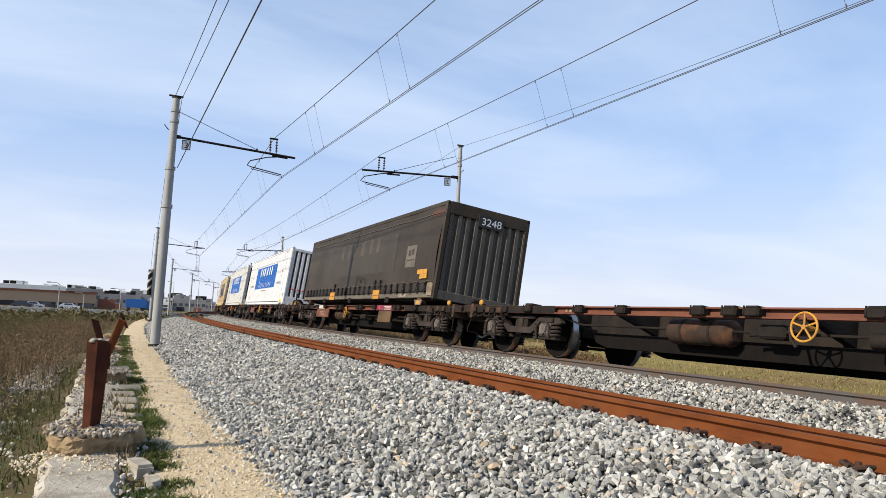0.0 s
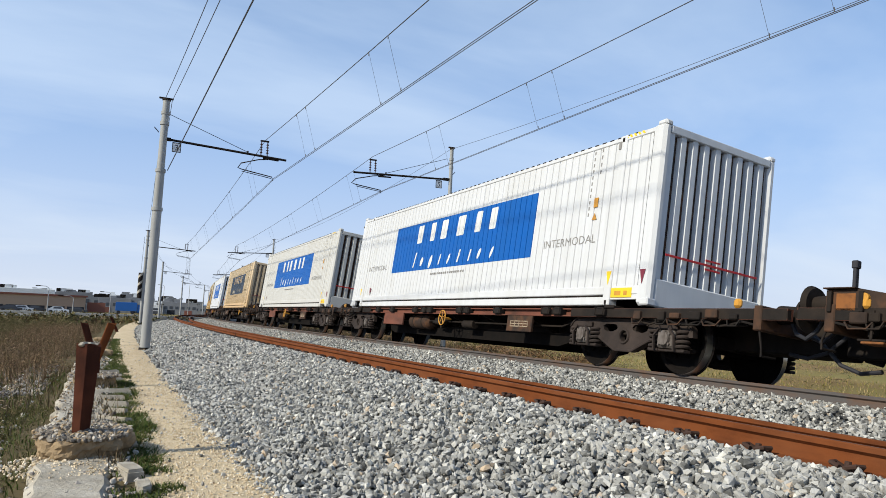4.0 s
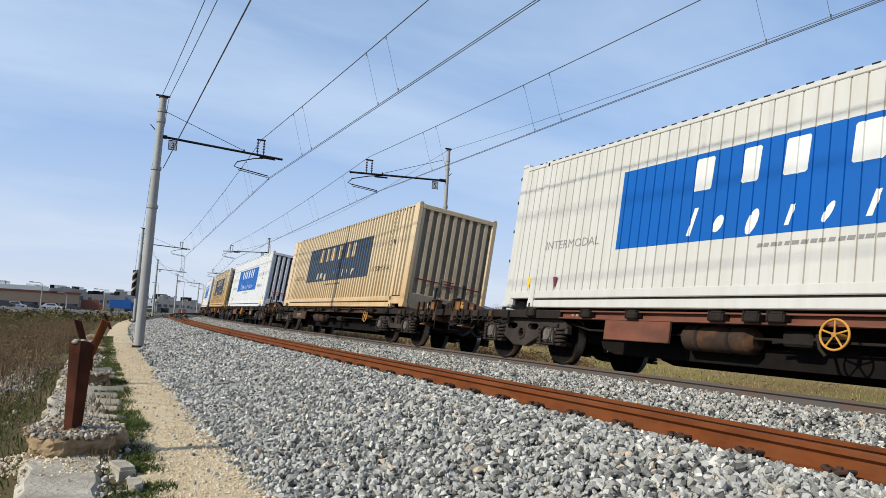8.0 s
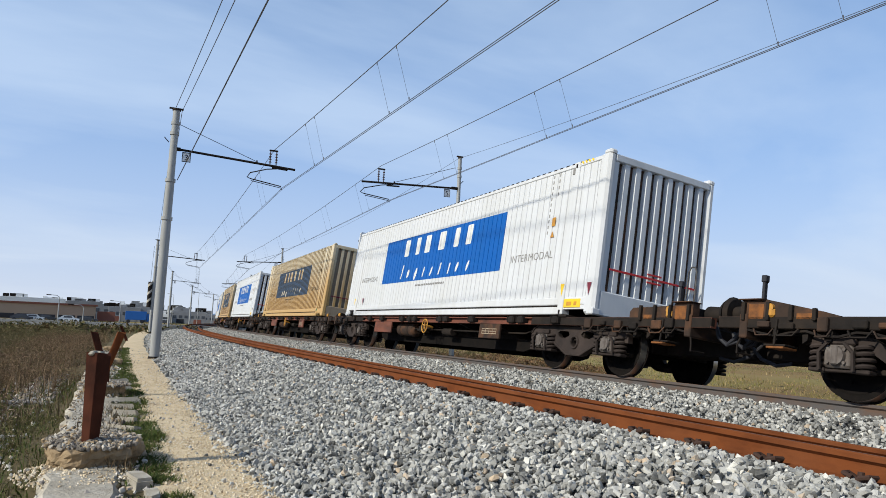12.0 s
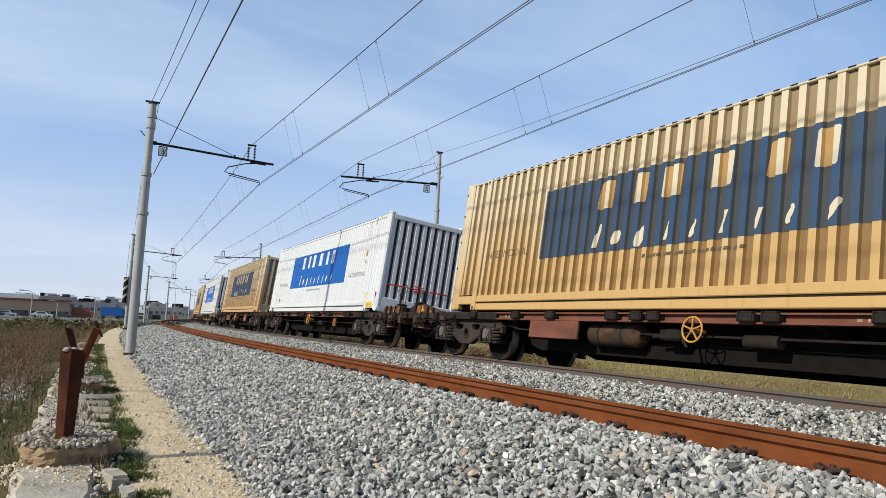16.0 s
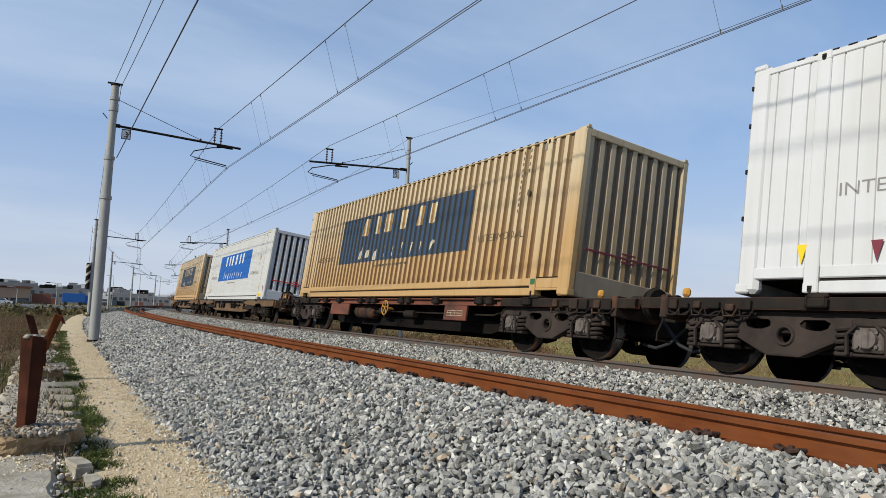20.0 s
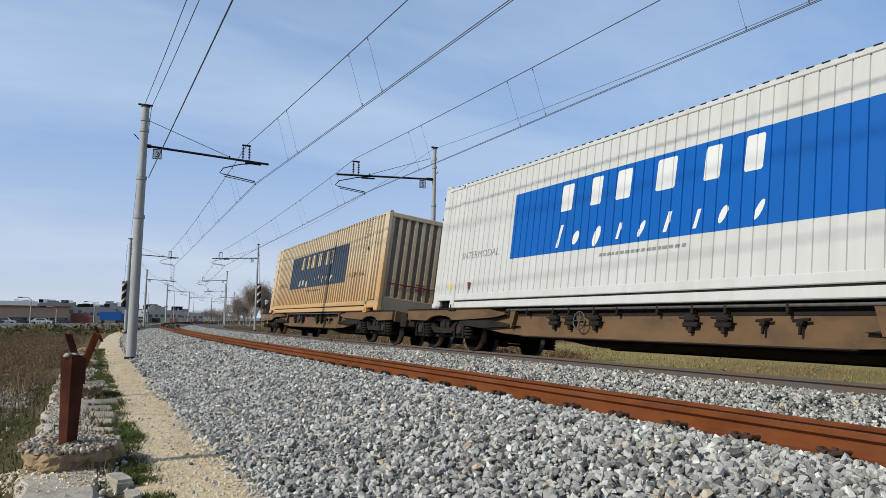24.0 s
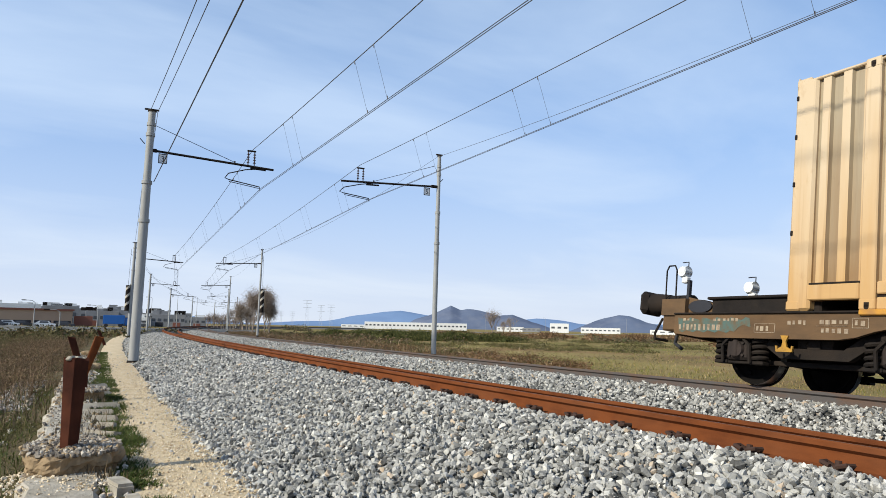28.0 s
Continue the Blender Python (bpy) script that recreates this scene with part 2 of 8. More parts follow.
def washed(name, high_color, low_color, streak_color, rough=0.55, dip=0.0):
    """Bleached paint above, rust and road dirt washing down below; the border is broken up by streaks."""
    m = bpy.data.materials.new(name)
    m.use_nodes = True
    nd, ln = m.node_tree.nodes, m.node_tree.links
    bsdf = nd["Principled BSDF"]
    bsdf.inputs["Roughness"].default_value = rough
    bsdf.inputs["Specular IOR Level"].default_value = 0.3
    co = nd.new("ShaderNodeTexCoord")

    def field(scale, stretch, low, high, detail=5.0):
        mp = nd.new("ShaderNodeMapping")
        mp.inputs["Scale"].default_value = stretch
        ln.new(co.outputs["Object"], mp.inputs[0])
        nz = nd.new("ShaderNodeTexNoise")
        nz.inputs["Scale"].default_value, nz.inputs["Detail"].default_value, nz.inputs["Roughness"].default_value = scale, detail, 0.62
        ln.new(mp.outputs[0], nz.inputs["Vector"])
        r = nd.new("ShaderNodeMapRange")
        r.inputs[1].default_value, r.inputs[2].default_value = low, high
        ln.new(nz.outputs[0], r.inputs[0])
        return r.outputs[0]

    def calc(op, a, b, clamp=False):
        n = nd.new("ShaderNodeMath")
        n.operation, n.use_clamp = op, clamp
        for i, v in enumerate((a, b)):
            if isinstance(v, (int, float)):
                n.inputs[i].default_value = v
            else:
                ln.new(v, n.inputs[i])
        return n.outputs[0]

    def blend(a, b, fac):
        x = nd.new("ShaderNodeMix")
        x.data_type = "RGBA"
        for sock, v in ((x.inputs[6], a), (x.inputs[7], b)):
            if isinstance(v, tuple):
                sock.default_value = (*v, 1)
            else:
                ln.new(v, sock)
        ln.new(fac, x.inputs[0])
        return x.outputs[2]

    sep = nd.new("ShaderNodeSeparateXYZ")
    ln.new(co.outputs["Object"], sep.inputs[0])
    wash = calc("ADD", calc("MULTIPLY", calc("SUBTRACT", 2.05 + dip, sep.outputs[2]), 0.62), calc("MULTIPLY", calc("SUBTRACT", field(0.9, (2.4, 2.4, 0.22), 0.25, 0.75), 0.5), 1.1), True)
    color = blend(high_color, low_color, wash)
    color = blend(color, streak_color, calc("MULTIPLY", field(2.2, (4.0, 4.0, 0.16), 0.55, 0.80), 0.75))
    color = blend(color, streak_color, calc("MULTIPLY", field(7.0, (1.0, 1.0, 0.5), 0.62, 0.80), 0.5))
    ln.new(color, bsdf.inputs["Base Color"])
    bp = nd.new("ShaderNodeBump")
    bp.inputs["Strength"].default_value, bp.inputs["Distance"].default_value = 0.05, 0.02
    ln.new(field(6.0, (1, 1, 1), 0.0, 1.0), bp.inputs["Height"])
    ln.new(bp.outputs[0], bsdf.inputs["Normal"])
    return m


M_PALETAN = washed("sun-bleached tan container paint", (0.55, 0.43, 0.285), (0.47, 0.286, 0.118), (0.34, 0.19, 0.075), dip=0.0)
# trough coats: real dirt, with the recess shade mixed into the colour
M_TROUGH_P = washed("dirt- and shade-dark bleached troughs", (0.32, 0.26, 0.175), (0.24, 0.145, 0.066), (0.16, 0.093, 0.044), dip=0.1)
M_WHITE = paint("white container paint", (0.585, 0.59, 0.60), (0.47, 0.465, 0.45), (0.50, 0.485, 0.445), 0.4, 0.35)
M_CREAM = paint("grimy cream container paint", (0.525, 0.515, 0.485), (0.42, 0.40, 0.355), (0.46, 0.44, 0.39), 0.45, 0.4)
M_YELLOW = washed("pale yellow container paint", (0.585, 0.452, 0.29), (0.51, 0.332, 0.16), (0.40, 0.26, 0.115), dip=-0.6)
M_TROUGH_Y = washed("dirt- and shade-dark yellow troughs", (0.33, 0.27, 0.175), (0.28, 0.20, 0.105), (0.19, 0.135, 0.075), dip=-0.3)
M_TAN = washed("rust-stained tan container paint", (0.52, 0.415, 0.265), (0.44, 0.275, 0.115), (0.30, 0.17, 0.065), dip=0.0)
M_TROUGH_T = washed("rust- and shade-dark tan troughs", (0.22, 0.15, 0.08), (0.185, 0.10, 0.040), (0.12, 0.065, 0.028), dip=0.3)
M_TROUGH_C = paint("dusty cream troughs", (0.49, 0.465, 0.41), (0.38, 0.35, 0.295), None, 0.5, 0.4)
M_WHITE_END = paint("white container end", (0.60, 0.61, 0.62), (0.45, 0.45, 0.45), None, 0.35, 0.3)
# grey for end grooves, dark as if shaded
M_SOOT_SHADE = paint("shade-dark white groove", (0.29, 0.29, 0.29), (0.20, 0.195, 0.19), None, 0.5, 0.3)
M_BROWN_END = paint("dark brown container end", (0.30, 0.245, 0.18), (0.19, 0.145, 0.10), (0.25, 0.165, 0.095), 0.7, 0.5)
M_DUSTY = paint("dusty white container paint", (0.52, 0.515, 0.495), (0.42, 0.405, 0.37), (0.45, 0.435, 0.395), 0.45, 0.4)
M_FADEDWORD = material("faded brown lettering", (0.085, 0.065, 0.042), 0.8, second=(0.16, 0.115, 0.065), scale=9, amount=0.6)
M_BONE = washed("sun-bleached cream container paint", (0.56, 0.475, 0.33), (0.465, 0.295, 0.115), (0.37, 0.205, 0.07), dip=0.35)
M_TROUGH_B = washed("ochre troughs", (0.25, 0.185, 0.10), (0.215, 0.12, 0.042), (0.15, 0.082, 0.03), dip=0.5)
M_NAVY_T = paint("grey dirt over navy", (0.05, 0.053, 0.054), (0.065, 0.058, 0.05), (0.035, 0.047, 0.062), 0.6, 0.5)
M_LETTER_T = paint("rust-filled panel blocks", (0.38, 0.235, 0.09), (0.29, 0.16, 0.055), None, 0.6, 0.4)
M_TARP_PANEL = material("washed-out tarpaulin", (0.047, 0.038, 0.028), 0.6, 0, 0.25, (0.036, 0.028, 0.020), 0.9, 0.7, STREAK, (0.057, 0.047, 0.036), 1.5, 0.5)
M_TARP_FAINT = material("faintly paler tarpaulin", (0.076, 0.060, 0.044), 0.65, 0, 0.3, (0.055, 0.042, 0.030), 3, 0.8)
M_TARP_PATCH = material("worn pale patch", (0.125, 0.108, 0.088), 0.65, 0, 0.3, (0.085, 0.07, 0.055), 5, 0.8)
M_TARP_RED = material("dull red tarpaulin", (0.085, 0.03, 0.024), 0.65, 0, 0.3, (0.05, 0.032, 0.022), 3, 0.8)
M_TARP_TORN = material("scuffed pale canvas", (0.24, 0.19, 0.13), 0.8, 0, 0.2, (0.10, 0.075, 0.05), 6, 0.9)
M_BLUE = paint("bright blue panel", (0.003, 0.09, 0.365), (0.008, 0.08, 0.27), None, 0.3, 0.25)
M_NAVY = paint("faded navy panel", (0.028, 0.064, 0.132), (0.038, 0.053, 0.085), (0.05, 0.058, 0.075), 0.5, 0.4)
M_LETTER = paint("white panel blocks", (0.64, 0.64, 0.625), (0.52, 0.505, 0.465), None, 0.3, 0.3)
M_LETTER_Y = paint("yellowed panel blocks", (0.56, 0.49, 0.365), (0.45, 0.37, 0.24), None, 0.4, 0.3)
M_GREYTEXT = material("grey lettering", (0.22, 0.21, 0.20), 0.7)
M_TARP = material("dirty brown tarpaulin", (0.036, 0.0265, 0.0175), 0.6, 0, 0.25, (0.025, 0.018, 0.0115), 1.1, 0.8, STREAK, (0.066, 0.052, 0.037), 0.45, 0.6, (1, 1, 1.6), bump=0.22, bump_scale=4)
M_TARP_PALE = material("pale tarpaulin patch", (0.13, 0.11, 0.085), 0.7, 0, 0.3, (0.085, 0.07, 0.05), 2, 0.6)
M_TARP_END = material("dull grey swap body end", (0.10, 0.088, 0.072), 0.65, 0, 0.3, (0.045, 0.038, 0.032), 2, 0.7, STREAK)
M_ORANGE = material("faded orange plate", (0.52, 0.25, 0.035), 0.65, 0, 0.25, (0.30, 0.15, 0.05), 6, 0.8)
M_SAFETY = material("yellow marking paint", (0.80, 0.53, 0.02), 0.5, 0, 0.3, (0.6, 0.38, 0.04), 4, 0.4)
M_MAROON = material("maroon marking paint", (0.17, 0.025, 0.04), 0.5)
M_RED = material("red marking paint", (0.55, 0.03, 0.03), 0.5)
# sooty wagon paint, also the shade colour of the white end grooves
M_SOOT_SHADE = material("sooty brown wagon paint", (0.042, 0.026, 0.018), 0.8, 0, 0.2, (0.018, 0.013, 0.011), 3, 0.8, third=(0.135, 0.06, 0.028), scale3=2.6, amount3=0.75, bump=0.15, bump_scale=30)
M_WAGON = material("rust-brown wagon paint", (0.15, 0.052, 0.032), 0.75, 0, 0.25, (0.045, 0.024, 0.017), 2.2, 0.9, (1, 0.5, 1), (0.20, 0.075, 0.042), 0.8, 0.4, bump=0.1, bump_scale=30)
M_GRIME = material("brake dust and grease", (0.019, 0.0155, 0.0135), 0.85, 0.0, 0.12, (0.011, 0.0095, 0.009), 6, 0.7, third=(0.042, 0.029, 0.02), scale3=2.0, amount3=0.5, bump=0.2, bump_scale=40)
M_BOGIE = material("grimy cast steel", (0.034, 0.025, 0.0215), 0.8, 0.0, 0.2, (0.016, 0.013, 0.0115), 5, 0.7, third=(0.064, 0.046, 0.038), scale3=1.7, amount3=0.6, bump=0.25, bump_scale=30)
M_AXLE = material("dusty axle box", (0.115, 0.095, 0.082), 0.65, 0.1, 0.3, (0.05, 0.038, 0.032), 8, 0.8, third=(0.2, 0.18, 0.165), scale3=5, amount3=0.5, bump=0.2, bump_scale=30)
M_WHEEL = material("dark wheel steel", (0.0085, 0.0075, 0.007), 0.9, 0.0, 0.05, (0.016, 0.012, 0.010), 5, 0.5)
M_TREAD = material("polished wheel tread", (0.45, 0.44, 0.43), 0.3, 0.9, 0.5)
M_FLAT = material("brown wagon frame paint", (0.125, 0.072, 0.034), 0.75, 0, 0.25, (0.058, 0.037, 0.021), 3.5, 0.85, (1, 0.4, 1), (0.155, 0.095, 0.048), 0.7, 0.5, bump=0.06, bump_scale=30)
M_PIPE = material("worn grey pipe", (0.10, 0.092, 0.085), 0.6, 0.2, 0.3, (0.05, 0.042, 0.036), 9, 0.8)
M_PALE = material("faded pale lettering", (0.52, 0.47, 0.38), 0.7, 0, 0.2, (0.3, 0.25, 0.2), 14, 0.6)
M_STENCIL = material("worn stencil paint", (0.34, 0.27, 0.19), 0.8, 0, 0.2, (0.12, 0.075, 0.05), 14, 0.8)
M_TEAL = material("faded teal paint", (0.075, 0.12, 0.105), 0.85, second=(0.12, 0.078, 0.04), scale=9, amount=0.95)
M_OCHRE = material("dull ochre paint", (0.40, 0.21, 0.03), 0.7, 0, 0.3, (0.20, 0.11, 0.03), 12, 0.7)
M_LAMP = material("white lamp housing", (0.72, 0.72, 0.70), 0.4)
M_BUILD = material("pale hall cladding", (0.74, 0.74, 0.72), 0.7, second=(0.6, 0.6, 0.58), scale=0.05, amount=0.5)
M_TANWALL = material("tan warehouse wall", (0.36, 0.27, 0.20), 0.8, second=(0.29, 0.215, 0.16), scale=0.06, amount=0.6)
M_ROOFTILE = material("brick-red roof edge", (0.215, 0.085, 0.06), 0.8)
M_GREYWALL = material("grey building wall", (0.25, 0.25, 0.255), 0.8, second=(0.14, 0.145, 0.155), scale=0.11, amount=0.9)
M_GLASS = material("dark window", (0.06, 0.065, 0.075), 0.3, 0, 0.5)
M_ROAD = material("pale road asphalt", (0.22, 0.215, 0.205), 0.9, second=(0.15, 0.145, 0.14), scale=0.12, amount=0.8)
M_BLUETRUCK = material("blue lorry body", (0.02, 0.11, 0.36), 0.5)
M_CAR = material("dark car paint", (0.05, 0.05, 0.055), 0.35, 0, 0.5, per_object=0.5)
# pale steel colour with the distance haze already in it
M_PYLON = material("haze-tinted grey steel", (0.40, 0.43, 0.47), 0.9)
# haze over the hills is mixed into their blue base colours
M_HILL_NEAR = material("wooded hill tinted with haze", (0.125, 0.155, 0.225), 1.0, 0, 0.0, (0.085, 0.105, 0.165), 0.006, 0.8, third=(0.17, 0.19, 0.24), scale3=0.02, amount3=0.5)
M_HILL_FAR = material("distant hill tinted haze-blue", (0.17, 0.255, 0.41), 1.0, 0, 0.0, (0.14, 0.215, 0.36), 0.004, 0.7)

# ---- mesh tools ----


class Shape:
    """Collects vertices and faces for one mesh."""

    def __init__(self):
        self.v, self.f = [], []

    def add(self, vs, fs):
        n = len(self.v)
        self.v += [tuple(p) for p in vs]
        self.f += [tuple(i + n for i in q) for q in fs]
        return self

    def box(self, x0, x1, y0, y1, z0, z1, b=0.008):
        b = min(b, (x1 - x0) * 0.4, (y1 - y0) * 0.4, (z1 - z0) * 0.4)
        xs, ys, zs = (x0, x1), (y0, y1), (z0, z1)
        vs, at = [], {}
        for i in (0, 1):
            for j in (0, 1):
                for k in (0, 1):
                    sx, sy, sz = (b if i == 0 else -b), (b if j == 0 else -b), (b if k == 0 else -b)
                    at[i, j, k] = len(vs)
                    vs += [(xs[i], ys[j] + sy, zs[k] + sz), (xs[i] + sx, ys[j], zs[k] + sz), (xs[i] + sx, ys[j] + sy, zs[k])]
        fs = []
        for a in range(3):
            o = [q for q in range(3) if q != a]
            for side in (0, 1):
                ring = []
                for u, w in ((0, 0), (1, 0), (1, 1), (0, 1)):
                    c = [0, 0, 0]
                    c[a], c[o[0]], c[o[1]] = side, u, w
                    ring.append(at[tuple(c)] + a)
                fs.append(ring if (side == 1) == (a != 1) else ring[::-1])
        for a in range(3):
            o = [q for q in range(3) if q != a]
            for u in (0, 1):
                for w in (0, 1):
                    c0, c1 = [0, 0, 0], [0, 0, 0]
                    c0[o[0]] = c1[o[0]] = u
                    c0[o[1]] = c1[o[1]] = w
                    c1[a] = 1
                    p, q = at[tuple(c0)], at[tuple(c1)]
                    fs.append([p + o[0], q + o[0], q + o[1], p + o[1]])
        for c in at.values():
            fs.append([c, c + 1, c + 2])
        return self.add(vs, fs)

    def prism(self, outline, a0, a1, axis="y"):
        """An outline of (u, w) drawn along an axis: y gives (u, a, w), x gives (a, u, w), z gives (u, w, a)."""
        put = {"y": lambda u, w, a: (u, a, w), "x": lambda u, w, a: (a, u, w), "z": lambda u, w, a: (u, w, a)}[axis]
        n = len(outline)
        vs = [put(u, w, a0) for u, w in outline] + [put(u, w, a1) for u, w in outline]
        fs = [[i, (i + 1) % n, n + (i + 1) % n, n + i] for i in range(n)] + [list(range(n))[::-1], list(range(n, 2 * n))]
        return self.add(vs, fs)

    def plate(self, outer, holes, x0, x1):
        """A plate in the (y, z) plane between x0 and x1, with openings right through it."""
        bm = bmesh.new()
        for loop in (outer, *holes):
            vs = [bm.verts.new((x0, u, w)) for u, w in loop]
            for i in range(len(vs)):
                bm.edges.new((vs[i], vs[(i + 1) % len(vs)]))
        bmesh.ops.triangle_fill(bm, use_beauty=True, edges=bm.edges[:], normal=(1, 0, 0))
        bm.verts.index_update()
        n = len(bm.verts)
        flat = [[v.index for v in f.verts] for f in bm.faces]
        vs = [tuple(v.co) for v in bm.verts]
        bm.free()
        fs = flat + [[i + n for i in q[::-1]] for q in flat]
        at = 0
        for loop in (outer, *holes):
            k = len(loop)
            fs += [[at + i, at + (i + 1) % k, n + at + (i + 1) % k, n + at + i] for i in range(k)]
            at += k
        return self.add(vs + [(x1, y, z) for _, y, z in vs], fs)

    def tube(self, p0, p1, r0, r1=None, n=12, caps=True):
        p0, p1 = Vector(p0), Vector(p1)
        r1 = r0 if r1 is None else r1
        d = (p1 - p0).normalized()
        u = d.orthogonal().normalized()
        w = d.cross(u)
        ring = [u * math.cos(2 * math.pi * i / n) + w * math.sin(2 * math.pi * i / n) for i in range(n)]
        vs = [p0 + q * r0 for q in ring] + [p1 + q * r1 for q in ring]
        fs = [[i, (i + 1) % n, n + (i + 1) % n, n + i] for i in range(n)]
        if caps:
            fs += [list(range(n))[::-1], list(range(n, 2 * n))]
        return self.add(vs, fs)

    def line(self, pts, r, n=6):
        pts = [Vector(q) for q in pts]
        rings = []
        u = None
        for i, q in enumerate(pts):
            d = (pts[min(i + 1, len(pts) - 1)] - pts[max(i - 1, 0)]).normalized()
            u = (u - d * u.dot(d)).normalized() if u is not None and (u - d * u.dot(d)).length > 1e-3 else d.orthogonal().normalized()
            w = d.cross(u)
            rings += [q + (u * math.cos(2 * math.pi * j / n) + w * math.sin(2 * math.pi * j / n)) * r for j in range(n)]
        m = len(pts)
        fs = [[i * n + j, i * n + (j + 1) % n, (i + 1) * n + (j + 1) % n, (i + 1) * n + j] for i in range(m - 1) for j in range(n)]
        fs += [list(range(n))[::-1], list(range((m - 1) * n, m * n))]
        return self.add(rings, fs)

    def ring(self, c, axis, big, small, n=24, m=8):
        axis = Vector(axis).normalized()
        u = axis.orthogonal().normalized()
        w = axis.cross(u)
        vs, fs = [], []
        for i in range(n):
            a = 2 * math.pi * i / n
            o = u * math.cos(a) + w * math.sin(a)
            for j in range(m):
                t = 2 * math.pi * j / m
                vs.append(Vector(c) + o * (big + small * math.cos(t)) + axis * small * math.sin(t))
        for i in range(n):
            for j in range(m):
                fs.append([i * m + j, ((i + 1) % n) * m + j, ((i + 1) % n) * m + (j + 1) % m, i * m + (j + 1) % m])
        return self.add(vs, fs)

    def flip_z(self):
        self.v = [(x, y, -z) for x, y, z in self.v]
        return self

    def mesh(self, name, mat, smooth=True):
        me = bpy.data.meshes.new(name)
        me.from_pydata(self.v, [], self.f)
        bm = bmesh.new()
        bm.from_mesh(me)
        bmesh.ops.recalc_face_normals(bm, faces=bm.faces)
        bm.to_mesh(me)
        bm.free()
        me.materials.append(mat)
        if not smooth:
            me.shade_flat()
        else:
            me.polygons.foreach_set("use_smooth", [True] * len(me.polygons))
            me.set_sharp_from_angle(angle=radians(32))
        return me


def part(name, shape, mat, parent, label="", smooth=True):
    """One mesh under a thing or under a part."""
    ob = new(name, shape.mesh(name, mat, smooth))
    ob.parent = parent
    return tagged(ob, label)


def thing(name, m, label, category, group="", kind=""):
    ob = new(name)
    ob.empty_display_size = 0.3
    ob.matrix_basis = m
    return tagged(ob, label, category, group, kind)


def solid(name, shape, mat, label, category, group="", kind="", m=None, smooth=True):
    ob = new(name, shape.mesh(name, mat, smooth))
    if m is not None:
        ob.matrix_basis = m
    return tagged(ob, label, category, group, kind)


def lettering(name, text, mat, parent, m, height, width=None, label=""):
    """Words in the built-in font, as thin raised paint."""
    cu = bpy.data.curves.new(name, "FONT")
    cu.body, cu.size, cu.extrude = text, height * 1.38, 0.0015
    cu.materials.append(mat)
    ob = new(name, cu)
    ob.parent = parent
    ob.matrix_basis = m
    if width:
        bpy.context.view_layer.update()
        ob.matrix_basis = m @ Matrix.Diagonal((width / max(ob.dimensions.x, 0.01), 1, 1, 1))
    return tagged(ob, label)


# ---- the line: two canted tracks on one right-hand curve ----
RADIUS, NEAR, SPACING, CANT, GRADE = 669.45, 4.80, 3.741, radians(6.44), -0.0006
HALF = 0.7525
SINC, COSC = math.sin(CANT), math.cos(CANT)


def upright(s, lat, z):
    """A place at s metres along the line, lat metres to the right of the near track's middle, at height z."""
    th, r = s / RADIUS, RADIUS - lat
    return Vector((RADIUS + NEAR - r * math.cos(th), r * math.sin(th), z + GRADE * s))


def canted(far, s, lat, up):
    la = lat * COSC + up * SINC + (SPACING if far else 0)
    return upright(s, la, -lat * SINC + up * COSC - HALF * SINC - (0.023 if far else 0))


def upright_pose(s, lat, z):
    return Matrix.Translation(upright(s, lat, z)) @ pose(0, 0, 0, 0, 0, -math.degrees(s / RADIUS))


def canted_pose(far, s, lat=0.0, up=0.0, more=0.0):
    return Matrix.Translation(canted(far, s, lat, up)) @ pose(0, 0, 0, 0, math.degrees(CANT) + more, -math.degrees(s / RADIUS))


BED = [(-3.75, -0.66), (-3.45, -0.60), (-3.1, -0.53), (-1.85, -0.195), (-1.4, -0.150), (-0.95, -0.164), (-0.6, -0.22), (0.0, -0.285), (0.6, -0.345),
       (0.95, -0.37), (1.3, -0.375), (1.6, -0.35), (2.0, -0.235), (2.35, -0.175), (2.9, -0.175), (3.2, -0.235), (3.75, -0.315), (4.3, -0.375), (4.75, -0.405),
       (5.3, -0.44), (5.75, -0.50), (6.5, -0.86), (7.2, -1.02)]
GROUND_Z = -1.0


def sweep(stations, outline, at, closed=True):
    """An outline of (lat, up) carried along the line."""
    sh, n = Shape(), len(outline)
    for s in stations:
        sh.v += [tuple(at(s, a, b)) for a, b in outline]
    m = len(stations)
    k = n if closed else n - 1
    for i in range(m - 1):
        for j in range(k):
            sh.f.append((i * n + j, (i + 1) * n + j, (i + 1) * n + (j + 1) % n, i * n + (j + 1) % n))
    if closed:
        sh.f += [tuple(range(n)), tuple(range((m - 1) * n, m * n))[::-1]]
    return sh


STATIONS = [-40 + 2.0 * i for i in range(61)] + [84 + 4.0 * i for i in range(100)]

# ground: one sheet out to the horizon
gs = Shape()
rings = [0, 8, 16, 30, 55, 100, 180, 330, 600, 1100, 2000, 3300, 4700]
for i, r in enumerate(rings):
    for j in range(48):
        a = 2 * math.pi * j / 48
        x, y = 6 + r * math.cos(a), 20 + r * math.sin(a)
        gs.v.append((x, y, GROUND_Z - 0.08 + (0.10 * noise.noise((x * 0.05, y * 0.05, 0)) if r < 300 else 0)))
for i in range(len(rings) - 1):
    for j in range(48):
        gs.f.append((i * 48 + j, (i + 1) * 48 + j, (i + 1) * 48 + (j + 1) % 48, i * 48 + (j + 1) % 48))
solid("ground", gs, M_GROUND, "flat rough pasture of green and dry brown grass", "ground", kind="structure")

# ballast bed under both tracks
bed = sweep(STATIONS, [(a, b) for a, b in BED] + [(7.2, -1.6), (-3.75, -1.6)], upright)
